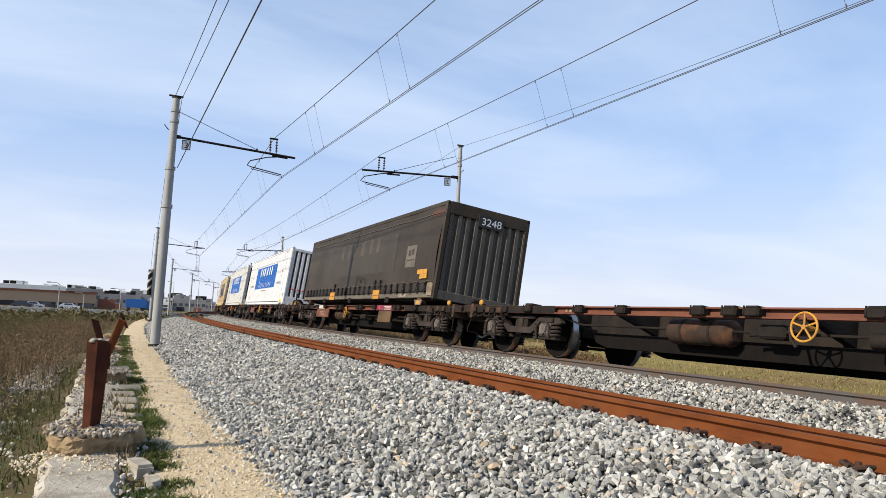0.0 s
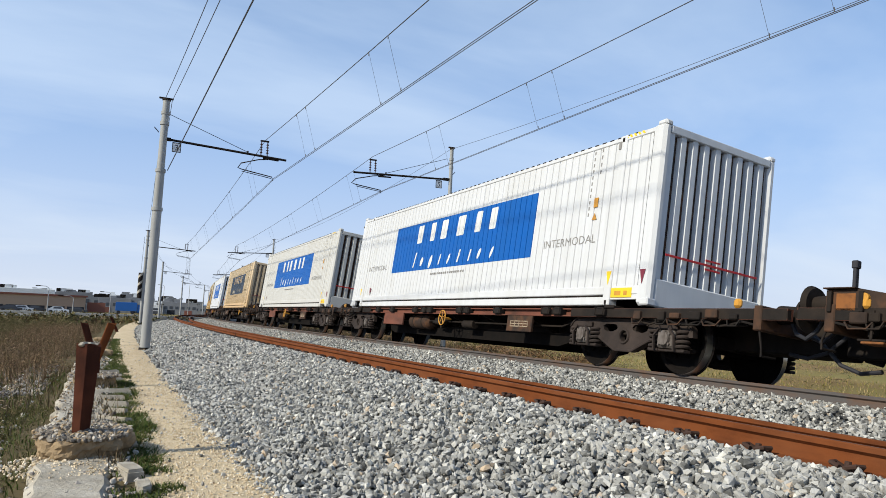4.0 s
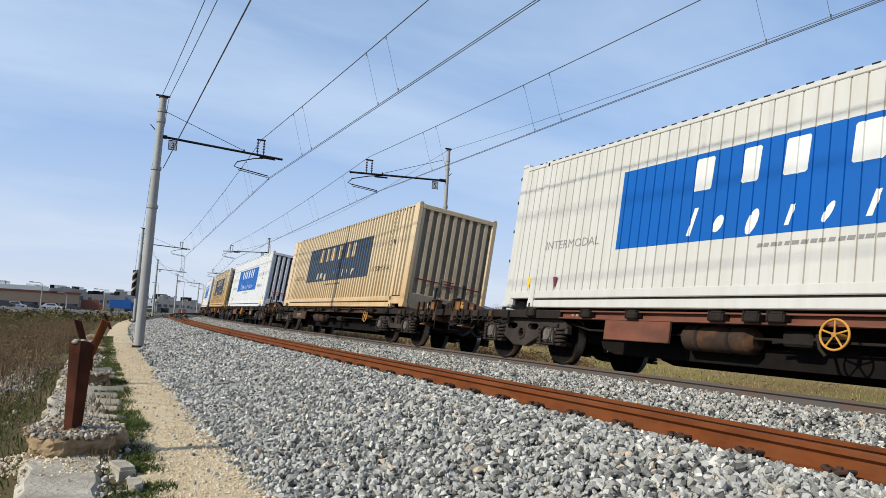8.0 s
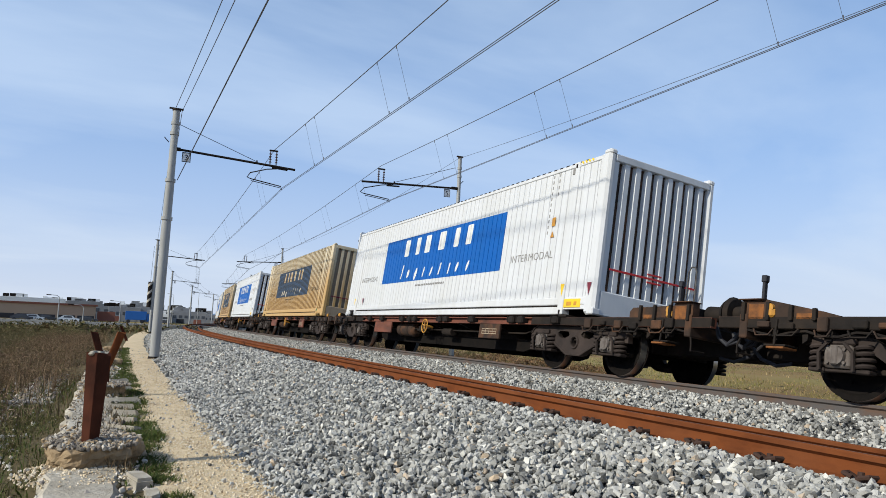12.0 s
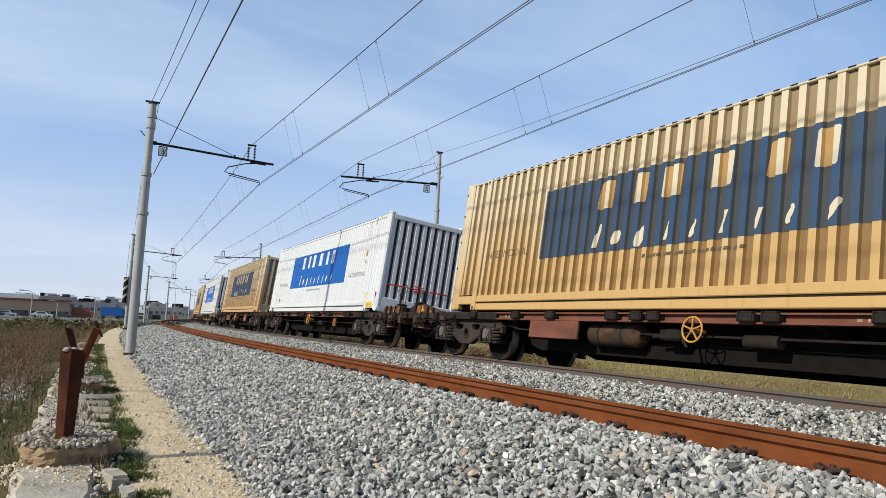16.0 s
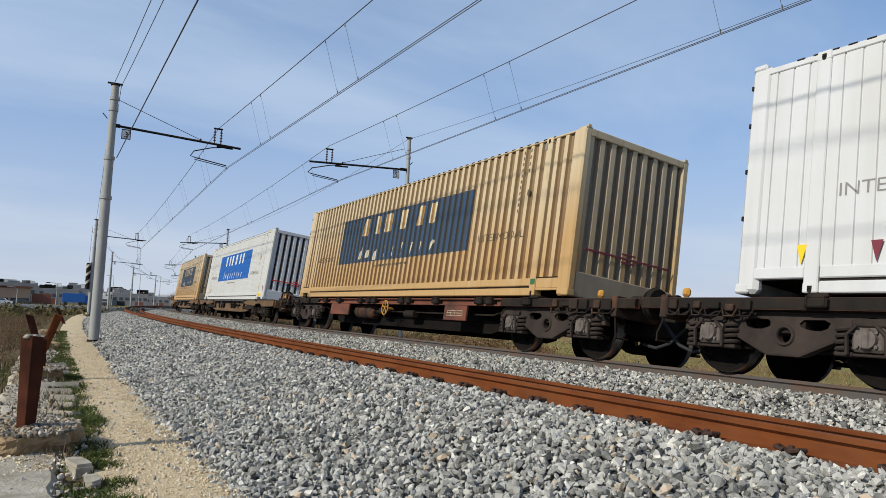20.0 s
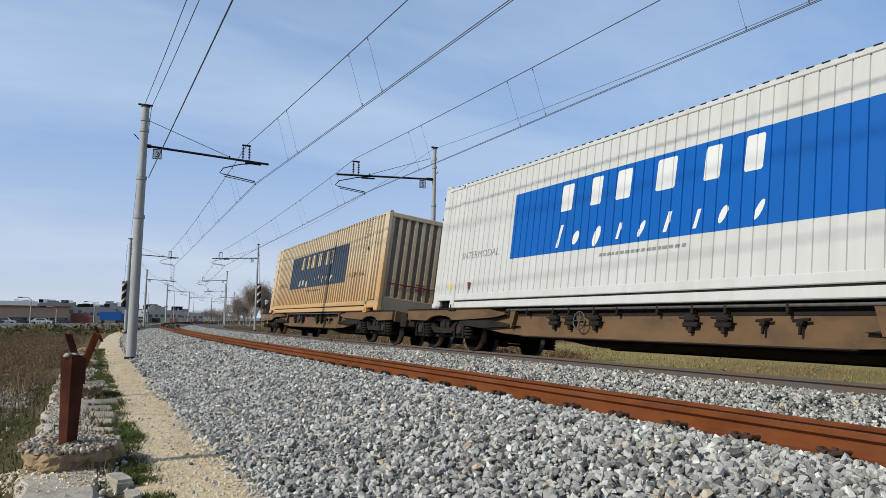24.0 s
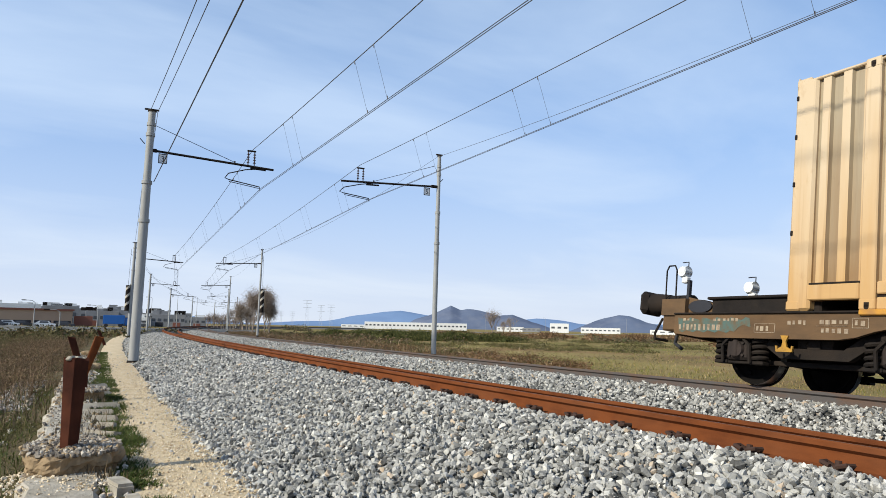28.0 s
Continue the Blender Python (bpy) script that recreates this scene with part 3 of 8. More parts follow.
solid("ballast_bed", bed, M_BED, "crushed stone bed carrying two railway tracks, near-black as shade between the stones", "ballast", kind="structure")

# sandy service path and the soil beside it
def path_edge(s, lat, z):
    return upright(s, lat + 0.05 * noise.noise((s * 0.9, lat, 0)), z + 0.012 * noise.noise((s * 1.3, lat * 3, 5)))


path_s = [-12 + 0.5 * i for i in range(180)]
solid("path", sweep(path_s, [(-4.32, -0.60), (-4.1, -0.592), (-3.85, -0.59), (-3.55, -0.60), (-3.3, -0.62), (-3.3, -1.4), (-4.32, -1.4)], path_edge), M_SAND,
      "pale sandy gravel service path beside the ballast", "path", kind="structure")
solid("verge", sweep(path_s, [(-5.15, -0.68), (-4.75, -0.655), (-4.3, -0.615), (-4.3, -1.4), (-5.15, -1.4)], path_edge), M_SOIL,
      "strip of bare soil with weeds along the path", "verge", kind="structure")
bank = [(-40, -1.12), (-22, -1.10), (-12, -1.05), (-8, -0.98), (-6.5, -0.88), (-5.6, -0.74), (-5.1, -0.70), (-5.1, -1.6), (-40, -1.6)]
solid("bank", sweep([-20 + 1.5 * i for i in range(90)], bank, lambda s, a, b: upright(s, a, b + (0.10 * noise.noise((s * 0.35, a * 0.5, 2)) if a > -30 and b > -1.3 else 0))),
      M_SOIL, "low uneven bank of dry winter grass", "bank", kind="structure")

# rails: head, web and foot in the true section
RAIL = [(-0.075, -0.172), (0.075, -0.172), (0.075, -0.162), (0.012, -0.142), (0.0085, -0.10), (0.0085, -0.055), (0.030, -0.040), (0.036, -0.036), (0.036, -0.008), (0.028, 0.0),
        (-0.028, 0.0), (-0.036, -0.008), (-0.036, -0.036), (-0.030, -0.040), (-0.0085, -0.055), (-0.0085, -0.10), (-0.012, -0.142), (-0.075, -0.162)]
HEAD = [(-0.0285, 0.0005), (0.0285, 0.0005), (0.0285, 0.002), (-0.0285, 0.002)]


def track(far, side_mat, top_mat, label):
    tr = thing("track", Matrix(), label, "railway track", "tracks of the line", "structure")
    for side in (-1, 1):
        r = part("rail", sweep(STATIONS, [(a + side * HALF, b) for a, b in RAIL], lambda s, a, b: canted(far, s, a, b)), side_mat, tr)
        part("running_surface", sweep(STATIONS, [(a + side * HALF, b) for a, b in HEAD], lambda s, a, b: canted(far, s, a, b)), top_mat, r)
    return tr


near_track = track(False, M_RAIL, M_RAIL_TOP, "orange-rusted rails on concrete sleepers in grey ballast")
far_track = track(True, M_RAIL_USED, M_RAIL_SHINE, "brown-topped running rails of the far track in ballast")

# ---- overhead line ----
MAST_S_L, MAST_S_R = [22.9 + 40.0 * i for i in range(-1, 7)], [24.2 + 40.0 * i for i in range(-1, 7)]


def mast(side, digit):
    """Stepped steel tube mast with its bracket arm; side 1 reaches right, -1 reaches left. Local x runs towards the track."""
    m = thing("catenary_mast", Matrix(), "stepped galvanised steel tube mast with a bracket arm over the track", "catenary mast", "masts along the line")
    d = -side
    lean = 0.05 if side == 1 else 0.07
    slim = 1.0 if side == 1 else 0.66
    tube = Shape()
    for z0, z1, r0, r1 in ((-1.2, 3.67, 0.143, 0.138), (3.67, 4.88, 0.130, 0.126), (4.88, 7.10, 0.114, 0.105)):
        tube.tube((lean * max(z0, 0) / 7.1, 0, z0), (lean * z1 / 7.1, 0, z1), r0 * slim, r1 * slim, 20)
    shaft = part("shaft", tube, M_GALV, m)
    for z, r in ((3.67, 0.165), (4.86, 0.152), (6.35, 0.135), (6.68, 0.128)):
        part("collar", Shape().tube((lean * z / 7.1, 0, z - 0.05), (lean * z / 7.1, 0, z + 0.05), r * slim, r * slim, 20), M_GALV, shaft)
    part("cap", Shape().tube((lean, 0, 7.08), (lean, 0, 7.14), 0.13 * slim, 0.13 * slim, 16).box(lean - 0.22 * slim, lean + 0.2 * slim, -0.03, 0.03, 7.12, 7.17), M_GRIME, shaft)
    part("base_ring", Shape().tube((0, 0, -0.75), (0, 0, -0.52), 0.20 * slim, 0.17 * slim, 16), M_GRIME, shaft, "dark base collar at the ground")
    part("step_hook", Shape().line([(-side * 0.1, 0, 6.05), (-side * 0.24, 0, 6.2)], 0.014), M_GRIME, shaft)
    # bracket arm, insulators and steady arm
    reach, rise = 3.85, -0.18
    arm = part("bracket_arm", Shape().tube((side * 0.1, 0, 5.87), (side * reach, 0, 5.87 + rise), 0.038, 0.038, 10).box(min(0, side * 0.26), max(0, side * 0.26), -0.05, 0.05, 5.82, 5.92), M_GRIME, m, "dark tubular bracket arm")
    for x in (3.02, 3.22):
        ins = Shape().tube((side * x, 0, 5.76), (side * x, 0, 6.24), 0.018, 0.018, 8)
        for i in range(4):
            ins.tube((side * x, 0, 5.84 + i * 0.09), (side * x, 0, 5.875 + i * 0.09), 0.05, 0.025, 10)
        part("insulator", ins, M_INSUL, arm)
    part("messenger_clamp", Shape().box(*sorted((side * 2.98, side * 3.26)), -0.03, 0.03, 6.21, 6.26), M_GRIME, arm)
    bow = [(3.33, 5.66), (2.95, 5.60), (2.42, 5.42), (2.32, 5.26), (2.45, 5.22), (3.42, 5.08), (3.44, 4.97)] if side == 1 else [(2.62, 5.72), (3.1, 5.64), (3.75, 5.46), (3.90, 5.29), (3.75, 5.25), (2.78, 5.14), (2.76, 5.03)]
    low = [(2.45, 5.16), (3.40, 5.03)] if side == 1 else [(3.72, 5.19), (2.80, 5.09)]
    steady = part("steady_arm", Shape().line([(side * a, 0, b) for a, b in bow], 0.018, 8), M_GRIME, arm)
    part("steady_rod", Shape().line([(side * a, 0, b) for a, b in low], 0.012, 6), M_GRIME, arm)
    part("arm_sleeve", Shape().tube((side * (bow[0][0] - 0.23), 0, 5.67), (side * (bow[0][0] + 0.27), 0, 5.65), 0.03, 0.03, 8), M_GRIME, arm)
    part("stay_rod", Shape().line([(side * 0.12, 0, 6.68), (side * 2.6, 0, 5.80)], 0.009, 6).tube((side * 2.6, 0, 5.72), (side * 2.6, 0, 5.84), 0.025, 0.025, 8), M_GRIME, arm)
    sign = part("mast_sign", Shape().box(*sorted((side * 0.32, side * 0.56)), -0.012, 0.012, 5.50, 5.79), M_SIGN, m, "small white plate under the arm")
    part("plate_rim", Shape().box(*sorted((side * 0.31, side * 0.57)), -0.02, -0.013, 5.49, 5.515).box(*sorted((side * 0.31, side * 0.57)), -0.02, -0.013, 5.775, 5.80)
         .box(*sorted((side * 0.31, side * 0.33)), -0.02, -0.013, 5.51, 5.78).box(*sorted((side * 0.55, side * 0.57)), -0.02, -0.013, 5.51, 5.78), M_INK, sign)
    if digit:
        lettering("plate_character", digit, M_INK, sign, pose(side * 0.44 - 0.06, -0.016, 5.555, 90, 0, 0), 0.18)
    return m


def weights(m, side):
    """Tensioning weights hung on the mast, with pale warning stripes."""
    st = part("tension_weight", Shape().tube((-side * 0.26, -0.05, 1.5), (-side * 0.26, -0.05, 3.6), 0.17, 0.17, 14), M_GRIME, m, "dark tension weight with pale stripes")
    for i in range(3):
        sh = Shape()
        for j in range(14):
            a0, a1 = math.pi * (0.95 + 0.08 * j), math.pi * (0.95 + 0.08 * (j + 1))
            z = 1.75 + i * 0.65 + j * 0.035
            vs = [(-side * 0.26 + 0.174 * math.cos(a), -0.05 + 0.174 * math.sin(a), zz) for a, zz in ((a0, z), (a1, z + 0.035), (a1, z + 0.255), (a0, z + 0.22))]
            sh.add(vs, [(0, 1, 2, 3)])
        part("warning_stripe", sh, M_PALE, st)
    part("tension_rope", Shape().line([(-side * 0.26, -0.05, 3.6), (-side * 0.2, 0, 6.6)], 0.012), M_WIRE, m)


for i, s in enumerate(MAST_S_L):
    m = mast(1, "3" if i == 1 else "")
    m.matrix_basis = upright_pose(s, -3.43, 0)
    if i == 2:
        weights(m, 1)
for i, s in enumerate(MAST_S_R):
    m = mast(-1, "5" if i == 1 else "")
    m.matrix_basis = upright_pose(s, 7.0, 0.19)
    if i == 2:
        weights(m, -1)


def wire(name, supports, place, sag, r, label, n=16):
    """A wire from support to support, straight in plan, hanging a little."""
    sh, pts = Shape(), []
    for a, b in zip(supports, supports[1:]):
        pa, pb = place(a), place(b)
        pts += [pa.lerp(pb, i / n) - Vector((0, 0, sag * 4 * (i / n) * (1 - i / n))) for i in range(n)]
    sh.line(pts + [pb], r, 5)
    return solid(name, sh, M_WIRE, label, "wire", "wires of the overhead line")


for tag, ss, clat, cz, mlat, mz in (("near", MAST_S_L, 0.03, 5.03, -0.29, 6.27), ("far", MAST_S_R, 4.23, 5.29, 3.86, 6.55)):
    for off in (0, 0.045):
        wire("contact_wire", ss, lambda s, o=off, q=clat, z=cz: upright(s, q + o, z), 0.0, 0.0072, "dark copper contact wire over the %s track" % tag)
    wire("messenger_wire", ss, lambda s, q=mlat, z=mz: upright(s, q, z), 0.24, 0.0098, "dark stranded messenger wire over the %s track" % tag)
    droppers = thing("dropper_set", Matrix(), "thin wire droppers between messenger and contact wire", "droppers", "wires of the overhead line")
    for a, b in zip(ss, ss[1:4]):
        ca, cb, ma, mb = upright(a, clat, cz), upright(b, clat, cz), upright(a, mlat, mz), upright(b, mlat, mz)
        for u in (3.85, 4.75, 9.5, 10.55, 16.0, 17.1, 22.8, 23.9, 29.2, 30.2, 35.6, 36.6):
            k = 1 - u / 40.0 if tag == "near" else 1 - (u + 0.8) / 40.0
            top = ma.lerp(mb, k) - Vector((0, 0, 0.24 * 4 * k * (1 - k)))
            low = ca.lerp(cb, k)
            part("dropper", Shape().line([top, low], 0.003, 4).tube(low, low + Vector((0, 0, 0.07)), 0.009, 0.009, 5).tube(top - Vector((0, 0, 0.07)), top, 0.009, 0.009, 5), M_WIRE, droppers)
top_a, top_b = MAST_S_L, MAST_S_R
wire("feeder_wire", top_a, lambda s: upright(s, -3.42, 7.15), 0.5, 0.009, "thin earth wire along the mast tops")
wire("feeder_wire", top_a, lambda s: upright(s, -3.22, 7.10), 0.5, 0.009, "thin earth wire along the mast tops")
wire("feeder_wire", [-17.1, 22.9], lambda s: upright(s, -3.2, 4.9) if s > 0 else upright(s, -3.35, 6.0), 0.0, 0.013, "dark anchor wire tied to the mast")
wire("feeder_wire", top_b, lambda s: upright(s, 7.0, 7.25), 0.55, 0.0065, "thin earth wire along the mast tops")

# ---- the train ----
SPEED = 6.7257
LENGTH, WIDE = 13.90, 1.225
FRONTS = {0: -1.35, 1: 16.08, 2: 34.95, 3: 51.87, 4: 70.99, 5: 90.29, 6: 107.59, 7: 126.24, 8: 143.37, 9: 162.32, 10: 179.89}
LEAN = 0.79
MOVERS, WHEELSETS = [], []
M_STICKER = material("green sticker", (0.03, 0.12, 0.05), 0.6)
SHARED = {}


def shared_part(name, key, build, mat, parent, label=""):
    """Like part(), with one mesh for all alike pieces."""
    if key not in SHARED:
        SHARED[key] = build().mesh(name, mat)
    ob = new(name, SHARED[key])
    ob.parent = parent
    return tagged(ob, label)


def runs(ob, s0, up):
    """Notes a thing that rolls along the far track, s0 metres along at the start."""
    MOVERS.append((ob, s0, up))
    ob.matrix_basis = canted_pose(True, s0, 0, 0, LEAN) @ Matrix.Translation((0, 0, up))
    return ob


PITCH = {"groove": 0.206, "trapezoid": 0.25}


def corrugation(kind):
    if kind == "groove":
        return [(0.0, 0.0), (0.180, 0.0), (0.185, 0.017), (0.199, 0.017), (0.206, 0.0)]
    return [(0.0, 0.0), (0.10, 0.0), (0.12, 0.042), (0.23, 0.042), (0.25, 0.0)]


def depth_at(y, kind):
    pts = corrugation(kind)
    return float(np.interp((y + 100 * PITCH[kind]) % PITCH[kind], [a for a, _ in pts], [b for _, b in pts]))


def ribbed(y0, y1, z0, z1, kind, x, out, lift=0.0, slant=0.0):
    """A sheet that follows the ribs of a container side, from y0 to y1; out is the outward sign of x."""
    ys = {y0, y1}
    k = math.floor(y0 / PITCH[kind])
    while k * PITCH[kind] < y1:
        for a, _ in corrugation(kind):
            if y0 < k * PITCH[kind] + a < y1:
                ys.add(k * PITCH[kind] + a)
        k += 1
    ys = sorted(ys)
    kept = [ys[0]]
    for y in ys[1:]:
        if y - kept[-1] > 1e-4:
            kept.append(y)
    sh = Shape()
    for y in kept:
        d = x - out * depth_at(y, kind) + out * lift
        sh.v += [(d, y, z0), (d, y + slant, z1)]
    sh.f = [(2 * i, 2 * i + 2, 2 * i + 3, 2 * i + 1) for i in range(len(kept) - 1)]
    return sh


def end_ribs(x0, x1, z0, z1, y, out):
    """Deep upright ribs of a container end."""
    sh, w, n = Shape(), x1 - x0, 9
    pts = []
    for i in range(n):
        a = x0 + w * i / n
        q = w / n
        pts += [(a, 0.0), (a + q * 0.40, 0.0), (a + q * 0.56, 0.075), (a + q * 0.86, 0.075)]
    pts.append((x1, 0.0))
    for a, d in pts:
        sh.v += [(a, y - out * d, z0), (a, y - out * d, z1)]
    sh.f = [(2 * i, 2 * i + 2, 2 * i + 3, 2 * i + 1) for i in range(len(pts) - 1)]
    return sh


def triangle_mark(y, z, w, h, x):
    return Shape().add([(x, y - w / 2, z), (x, y + w / 2, z), (x, y, z - h)], [(0, 1, 2)])


def dirty_shaded_troughs(ob, mat, x):
    """Coats a ribbed sheet's sunken bands with dirt, and darkens their flanks as shade."""
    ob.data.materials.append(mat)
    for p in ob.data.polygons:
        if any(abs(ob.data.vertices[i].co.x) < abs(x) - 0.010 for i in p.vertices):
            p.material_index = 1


WORDS = {}


def painted_word(name, text, mat, parent, kind, x, y_start, z, height, width, label):
    """A word painted on a ribbed side: the letters are cut at the ribs and laid on them."""
    key = (text, kind, round(y_start, 3), round(width, 3), mat.name)
    if key not in WORDS:
        cu = bpy.data.curves.new("word", "FONT")
        cu.body, cu.size, cu.offset, cu.resolution_u = text, 1.0, -0.004, 2
        tmp = new("word", cu)
        bpy.context.view_layer.update()
        me = bpy.data.meshes.new_from_object(tmp)
        bpy.data.objects.remove(tmp)
        co = np.array([v.co[:] for v in me.vertices])
        kx, kz = width / (co[:, 0].max() - co[:, 0].min()), height / (co[:, 1].max() - co[:, 1].min())
        bm = bmesh.new()
        bm.from_mesh(me)
        for v in bm.verts:
            v.co = Vector((0, y_start - (v.co.x - co[:, 0].min()) * kx, z + (v.co.y - co[:, 1].min()) * kz))
        k = math.floor((y_start - width) / PITCH[kind])
        while k * PITCH[kind] < y_start:
            for a, _ in corrugation(kind)[:-1]:
                bmesh.ops.bisect_plane(bm, geom=bm.verts[:] + bm.edges[:] + bm.faces[:], plane_co=(0, k * PITCH[kind] + a, 0), plane_no=(0, 1, 0), dist=1e-5)
            k += 1
        for v in bm.verts:
            v.co.x = x + depth_at(v.co.y, kind) - 0.004
        bm.to_mesh(me)
        bm.free()
        me.materials.clear()
        me.materials.append(mat)
        me.shade_flat()
        WORDS[key] = me
    ob = new(name, WORDS[key])
    ob.parent = parent
    return tagged(ob, label)


def painted_shape(name, key, outlines, mat, parent, kind, x, h, lift, label=""):
    """Flat outlines of (metres from the front, height) laid on a ribbed side as thin paint, cut at the ribs."""
    key = ("shape", key, kind, mat.name)
    if key not in WORDS:
        bm = bmesh.new()
        for o in outlines:
            bm.faces.new([bm.verts.new((0, y - h, z)) for y, z in o])
        ys = [y - h for o in outlines for y, _ in o]
        k = math.floor(min(ys) / PITCH[kind])
        while k * PITCH[kind] < max(ys):
            for a, _ in corrugation(kind)[:-1]:
                bmesh.ops.bisect_plane(bm, geom=bm.verts[:] + bm.edges[:] + bm.faces[:], plane_co=(0, k * PITCH[kind] + a, 0), plane_no=(0, 1, 0), dist=1e-5)
            k += 1
        for v in bm.verts:
            v.co.x = x + depth_at(v.co.y, kind) - lift
        me = bpy.data.meshes.new(name)
        bm.to_mesh(me)
        bm.free()
        me.materials.append(mat)
        me.shade_flat()
        WORDS[key] = me
    ob = new(name, WORDS[key])
    ob.parent = parent
    return tagged(ob, label)


def oval(y, z, a, b, slant=0.0, n=12):
    return [(y + a * math.cos(2 * math.pi * i / n) - slant * b * math.sin(2 * math.pi * i / n), z + b * math.sin(2 * math.pi * i / n)) for i in range(n)]


def emblem_blocks():
    """The emblem on the panel as plain shapes: six large ones above, nine small slanted ones below."""
    z0, z1 = 1.69, 2.17

    def block(a, b, lean=0.03, cut=0.025):
        """A slightly leaning block with cut corners, from a to b metres."""
        o = [(a - cut, z0), (a, z0 + cut), (a, z1 - cut), (a - cut, z1), (b + cut, z1), (b, z1 - cut), (b, z0 + cut), (b + cut, z0)]
        return [(y - lean * (z - z0) / (z1 - z0), z) for y, z in o]

    large = [block(9.29, 8.96), block(8.46, 8.18), block(7.81, 7.47), block(6.91, 6.52), block(5.98, 5.70), block(5.30, 5.01)]

    def bar(y, w, low, high, lean):
        return [(y + w / 2, low), (y + w / 2 - lean, high), (y - w / 2 - lean, high), (y - w / 2, low)]

    small = [bar(9.30, 0.075, 1.04, 1.44, 0.12), oval(8.77, 1.17, 0.085, 0.12, 0.35), oval(8.21, 1.14, 0.085, 0.17, 0.35), bar(7.70, 0.065, 1.04, 1.30, 0.08), oval(7.15, 1.15, 0.055, 0.125, 0.5),
             bar(6.66, 0.075, 1.04, 1.34, 0.10), bar(6.09, 0.065, 1.03, 1.30, 0.08), oval(5.60, 1.17, 0.06, 0.12, 0.4), oval(5.03, 1.16, 0.055, 0.13, 0.5)]
    nearer = lambda shape: [(y - 0.0135 * (y - 3.43), z) for y, z in shape]
    return [nearer(s) for s in large], [nearer(s) for s in small]


def container(name, label, body, end, panel, block, kind, high, white, seed, trough):
    """A 45-foot box: local y runs back along the train, x to the right of it, z up from its underside."""
    rnd = random.Random(seed)
    c = thing(name, Matrix(), label, "container", "containers on the train")
    h = LENGTH / 2
    post = 5.99
    for out in (-1, 1):
        x = out * WIDE
        side = part("side_wall", ribbed(-h + 0.27, h - 0.27, 0.30, high - (0.09 if white else 0.05), kind, x - out * 0.012, out), body, c)
        dirty_shaded_troughs(side, trough, WIDE - 0.012)
        for z0, z1 in ((0.168, 0.305), (0.0, 0.135)):
            part("bottom_rail", Shape().box(*sorted((x, x - out * 0.12)), -post + 0.09, post - 0.09, z0, z1, 0.012), body, side)
        # dark strip between the two rails stands in for their shadow line
        part("rail_recess", Shape().box(*sorted((x - out * 0.03, x - out * 0.1)), -post, post, 0.13, 0.172, 0.002), M_GRIME, side)
        part("top_rail", Shape().box(*sorted((x + out * 0.004, x - out * 0.08)), -h + 0.1, h - 0.1, high - (0.10 if white else 0.055), high - 0.02, 0.01), body, side)
        if out < 0:
            gap, wide, first = (0.206, 0.105, -h + 0.62) if white else (0.25, 0.10, -6.13)
            # small dark boxes stand in for the shaded gaps along the roof edge
            for i in range(62 if white else 49):
                slot = shared_part("roof_edge_slot", ("slot", white), lambda: Shape().box(*sorted((x + out * 0.0065, x - out * 0.02)), 0, wide, high - 0.036, high - 0.013, 0.003), M_GRIME, side)
                slot.matrix_basis = Matrix.Translation((0, first + i * gap, 0))
        for y in (-post, post):
            part("lifting_post", Shape().box(*sorted((x + out * 0.012, x - out * 0.1)), y - 0.085, y + 0.085, 0.0, high - 0.02, 0.012), body, side)
            for z in (0.0, high - 0.125):
                cast = part("corner_casting", Shape().box(*sorted((x + out * 0.016, x - out * 0.15)), y - 0.09, y + 0.09, z, z + 0.118, 0.012), body, c)
                part("casting_slot", Shape().tube((x + out * 0.01, y, z + 0.03), (x + out * 0.0185, y, z + 0.03), 0.028, 0.028, 10).box(*sorted((x + out * 0.0185, x)), y - 0.028, y + 0.028, z + 0.03, z + 0.08, 0.002), M_GRIME, cast)
            s = -1 if y < 0 else 1
            if s < 0:
                part("front_skirt", Shape().box(*sorted((x - out * 0.006, x - out * 0.06)), -h + 0.17, -post - 0.088, 0.09, 0.168, 0.006), body, side)
            part("end_sill", Shape().box(*sorted((x, x - out * 0.1)), *sorted((y + s * 0.09, s * (h - 0.14))), 0.17 if white else 0.12, 0.305, 0.012), body, side)
            if not white:
                part("sill_joint", Shape().box(*sorted((x + out * 0.002, x - out * 0.02)), *sorted((y + s * 0.09, s * (h - 0.28))), 0.297, 0.318, 0.002), M_GRIME, side)
        for s in (-1, 1):
            part("corner_post", Shape().box(*sorted((x + out * 0.006, x - out * 0.15)), *sorted((s * (h - 0.29), s * h)), 0.0, high + (0.02 if white else -0.01), 0.05 if white else 0.03), body, c)
            part("corner_block", Shape().box(*sorted((x + out * 0.002, x - out * 0.16)), *sorted((s * (h - 0.20), s * (h - 0.005))), high - (0.02 if white else 0.09), high + (0.075 if white else 0.012), 0.03 if white else 0.015).box(*sorted((x - out * 0.03, x - out * 0.12)), *sorted((s * (h - 0.02), s * (h + 0.002))), high - 0.01, high + 0.05, 0.012), body, c)
            part("post_foot", Shape().box(*sorted((x + out * 0.012, x - out * 0.16)), *sorted((s * (h - 0.18), s * (h + 0.006))), 0.0, 0.12, 0.02), body, c)
            for z in (0.9, 1.5, 2.1, 2.6):
                if s > 0:
                    part("lashing_eye", Shape().box(*sorted((x + out * 0.02, x - out * 0.01)), s * h - 0.05, s * h - 0.02, z, z + 0.06, 0.006), M_GRIME, c)
    # ends
    for s in (-1, 1):
        y = s * h
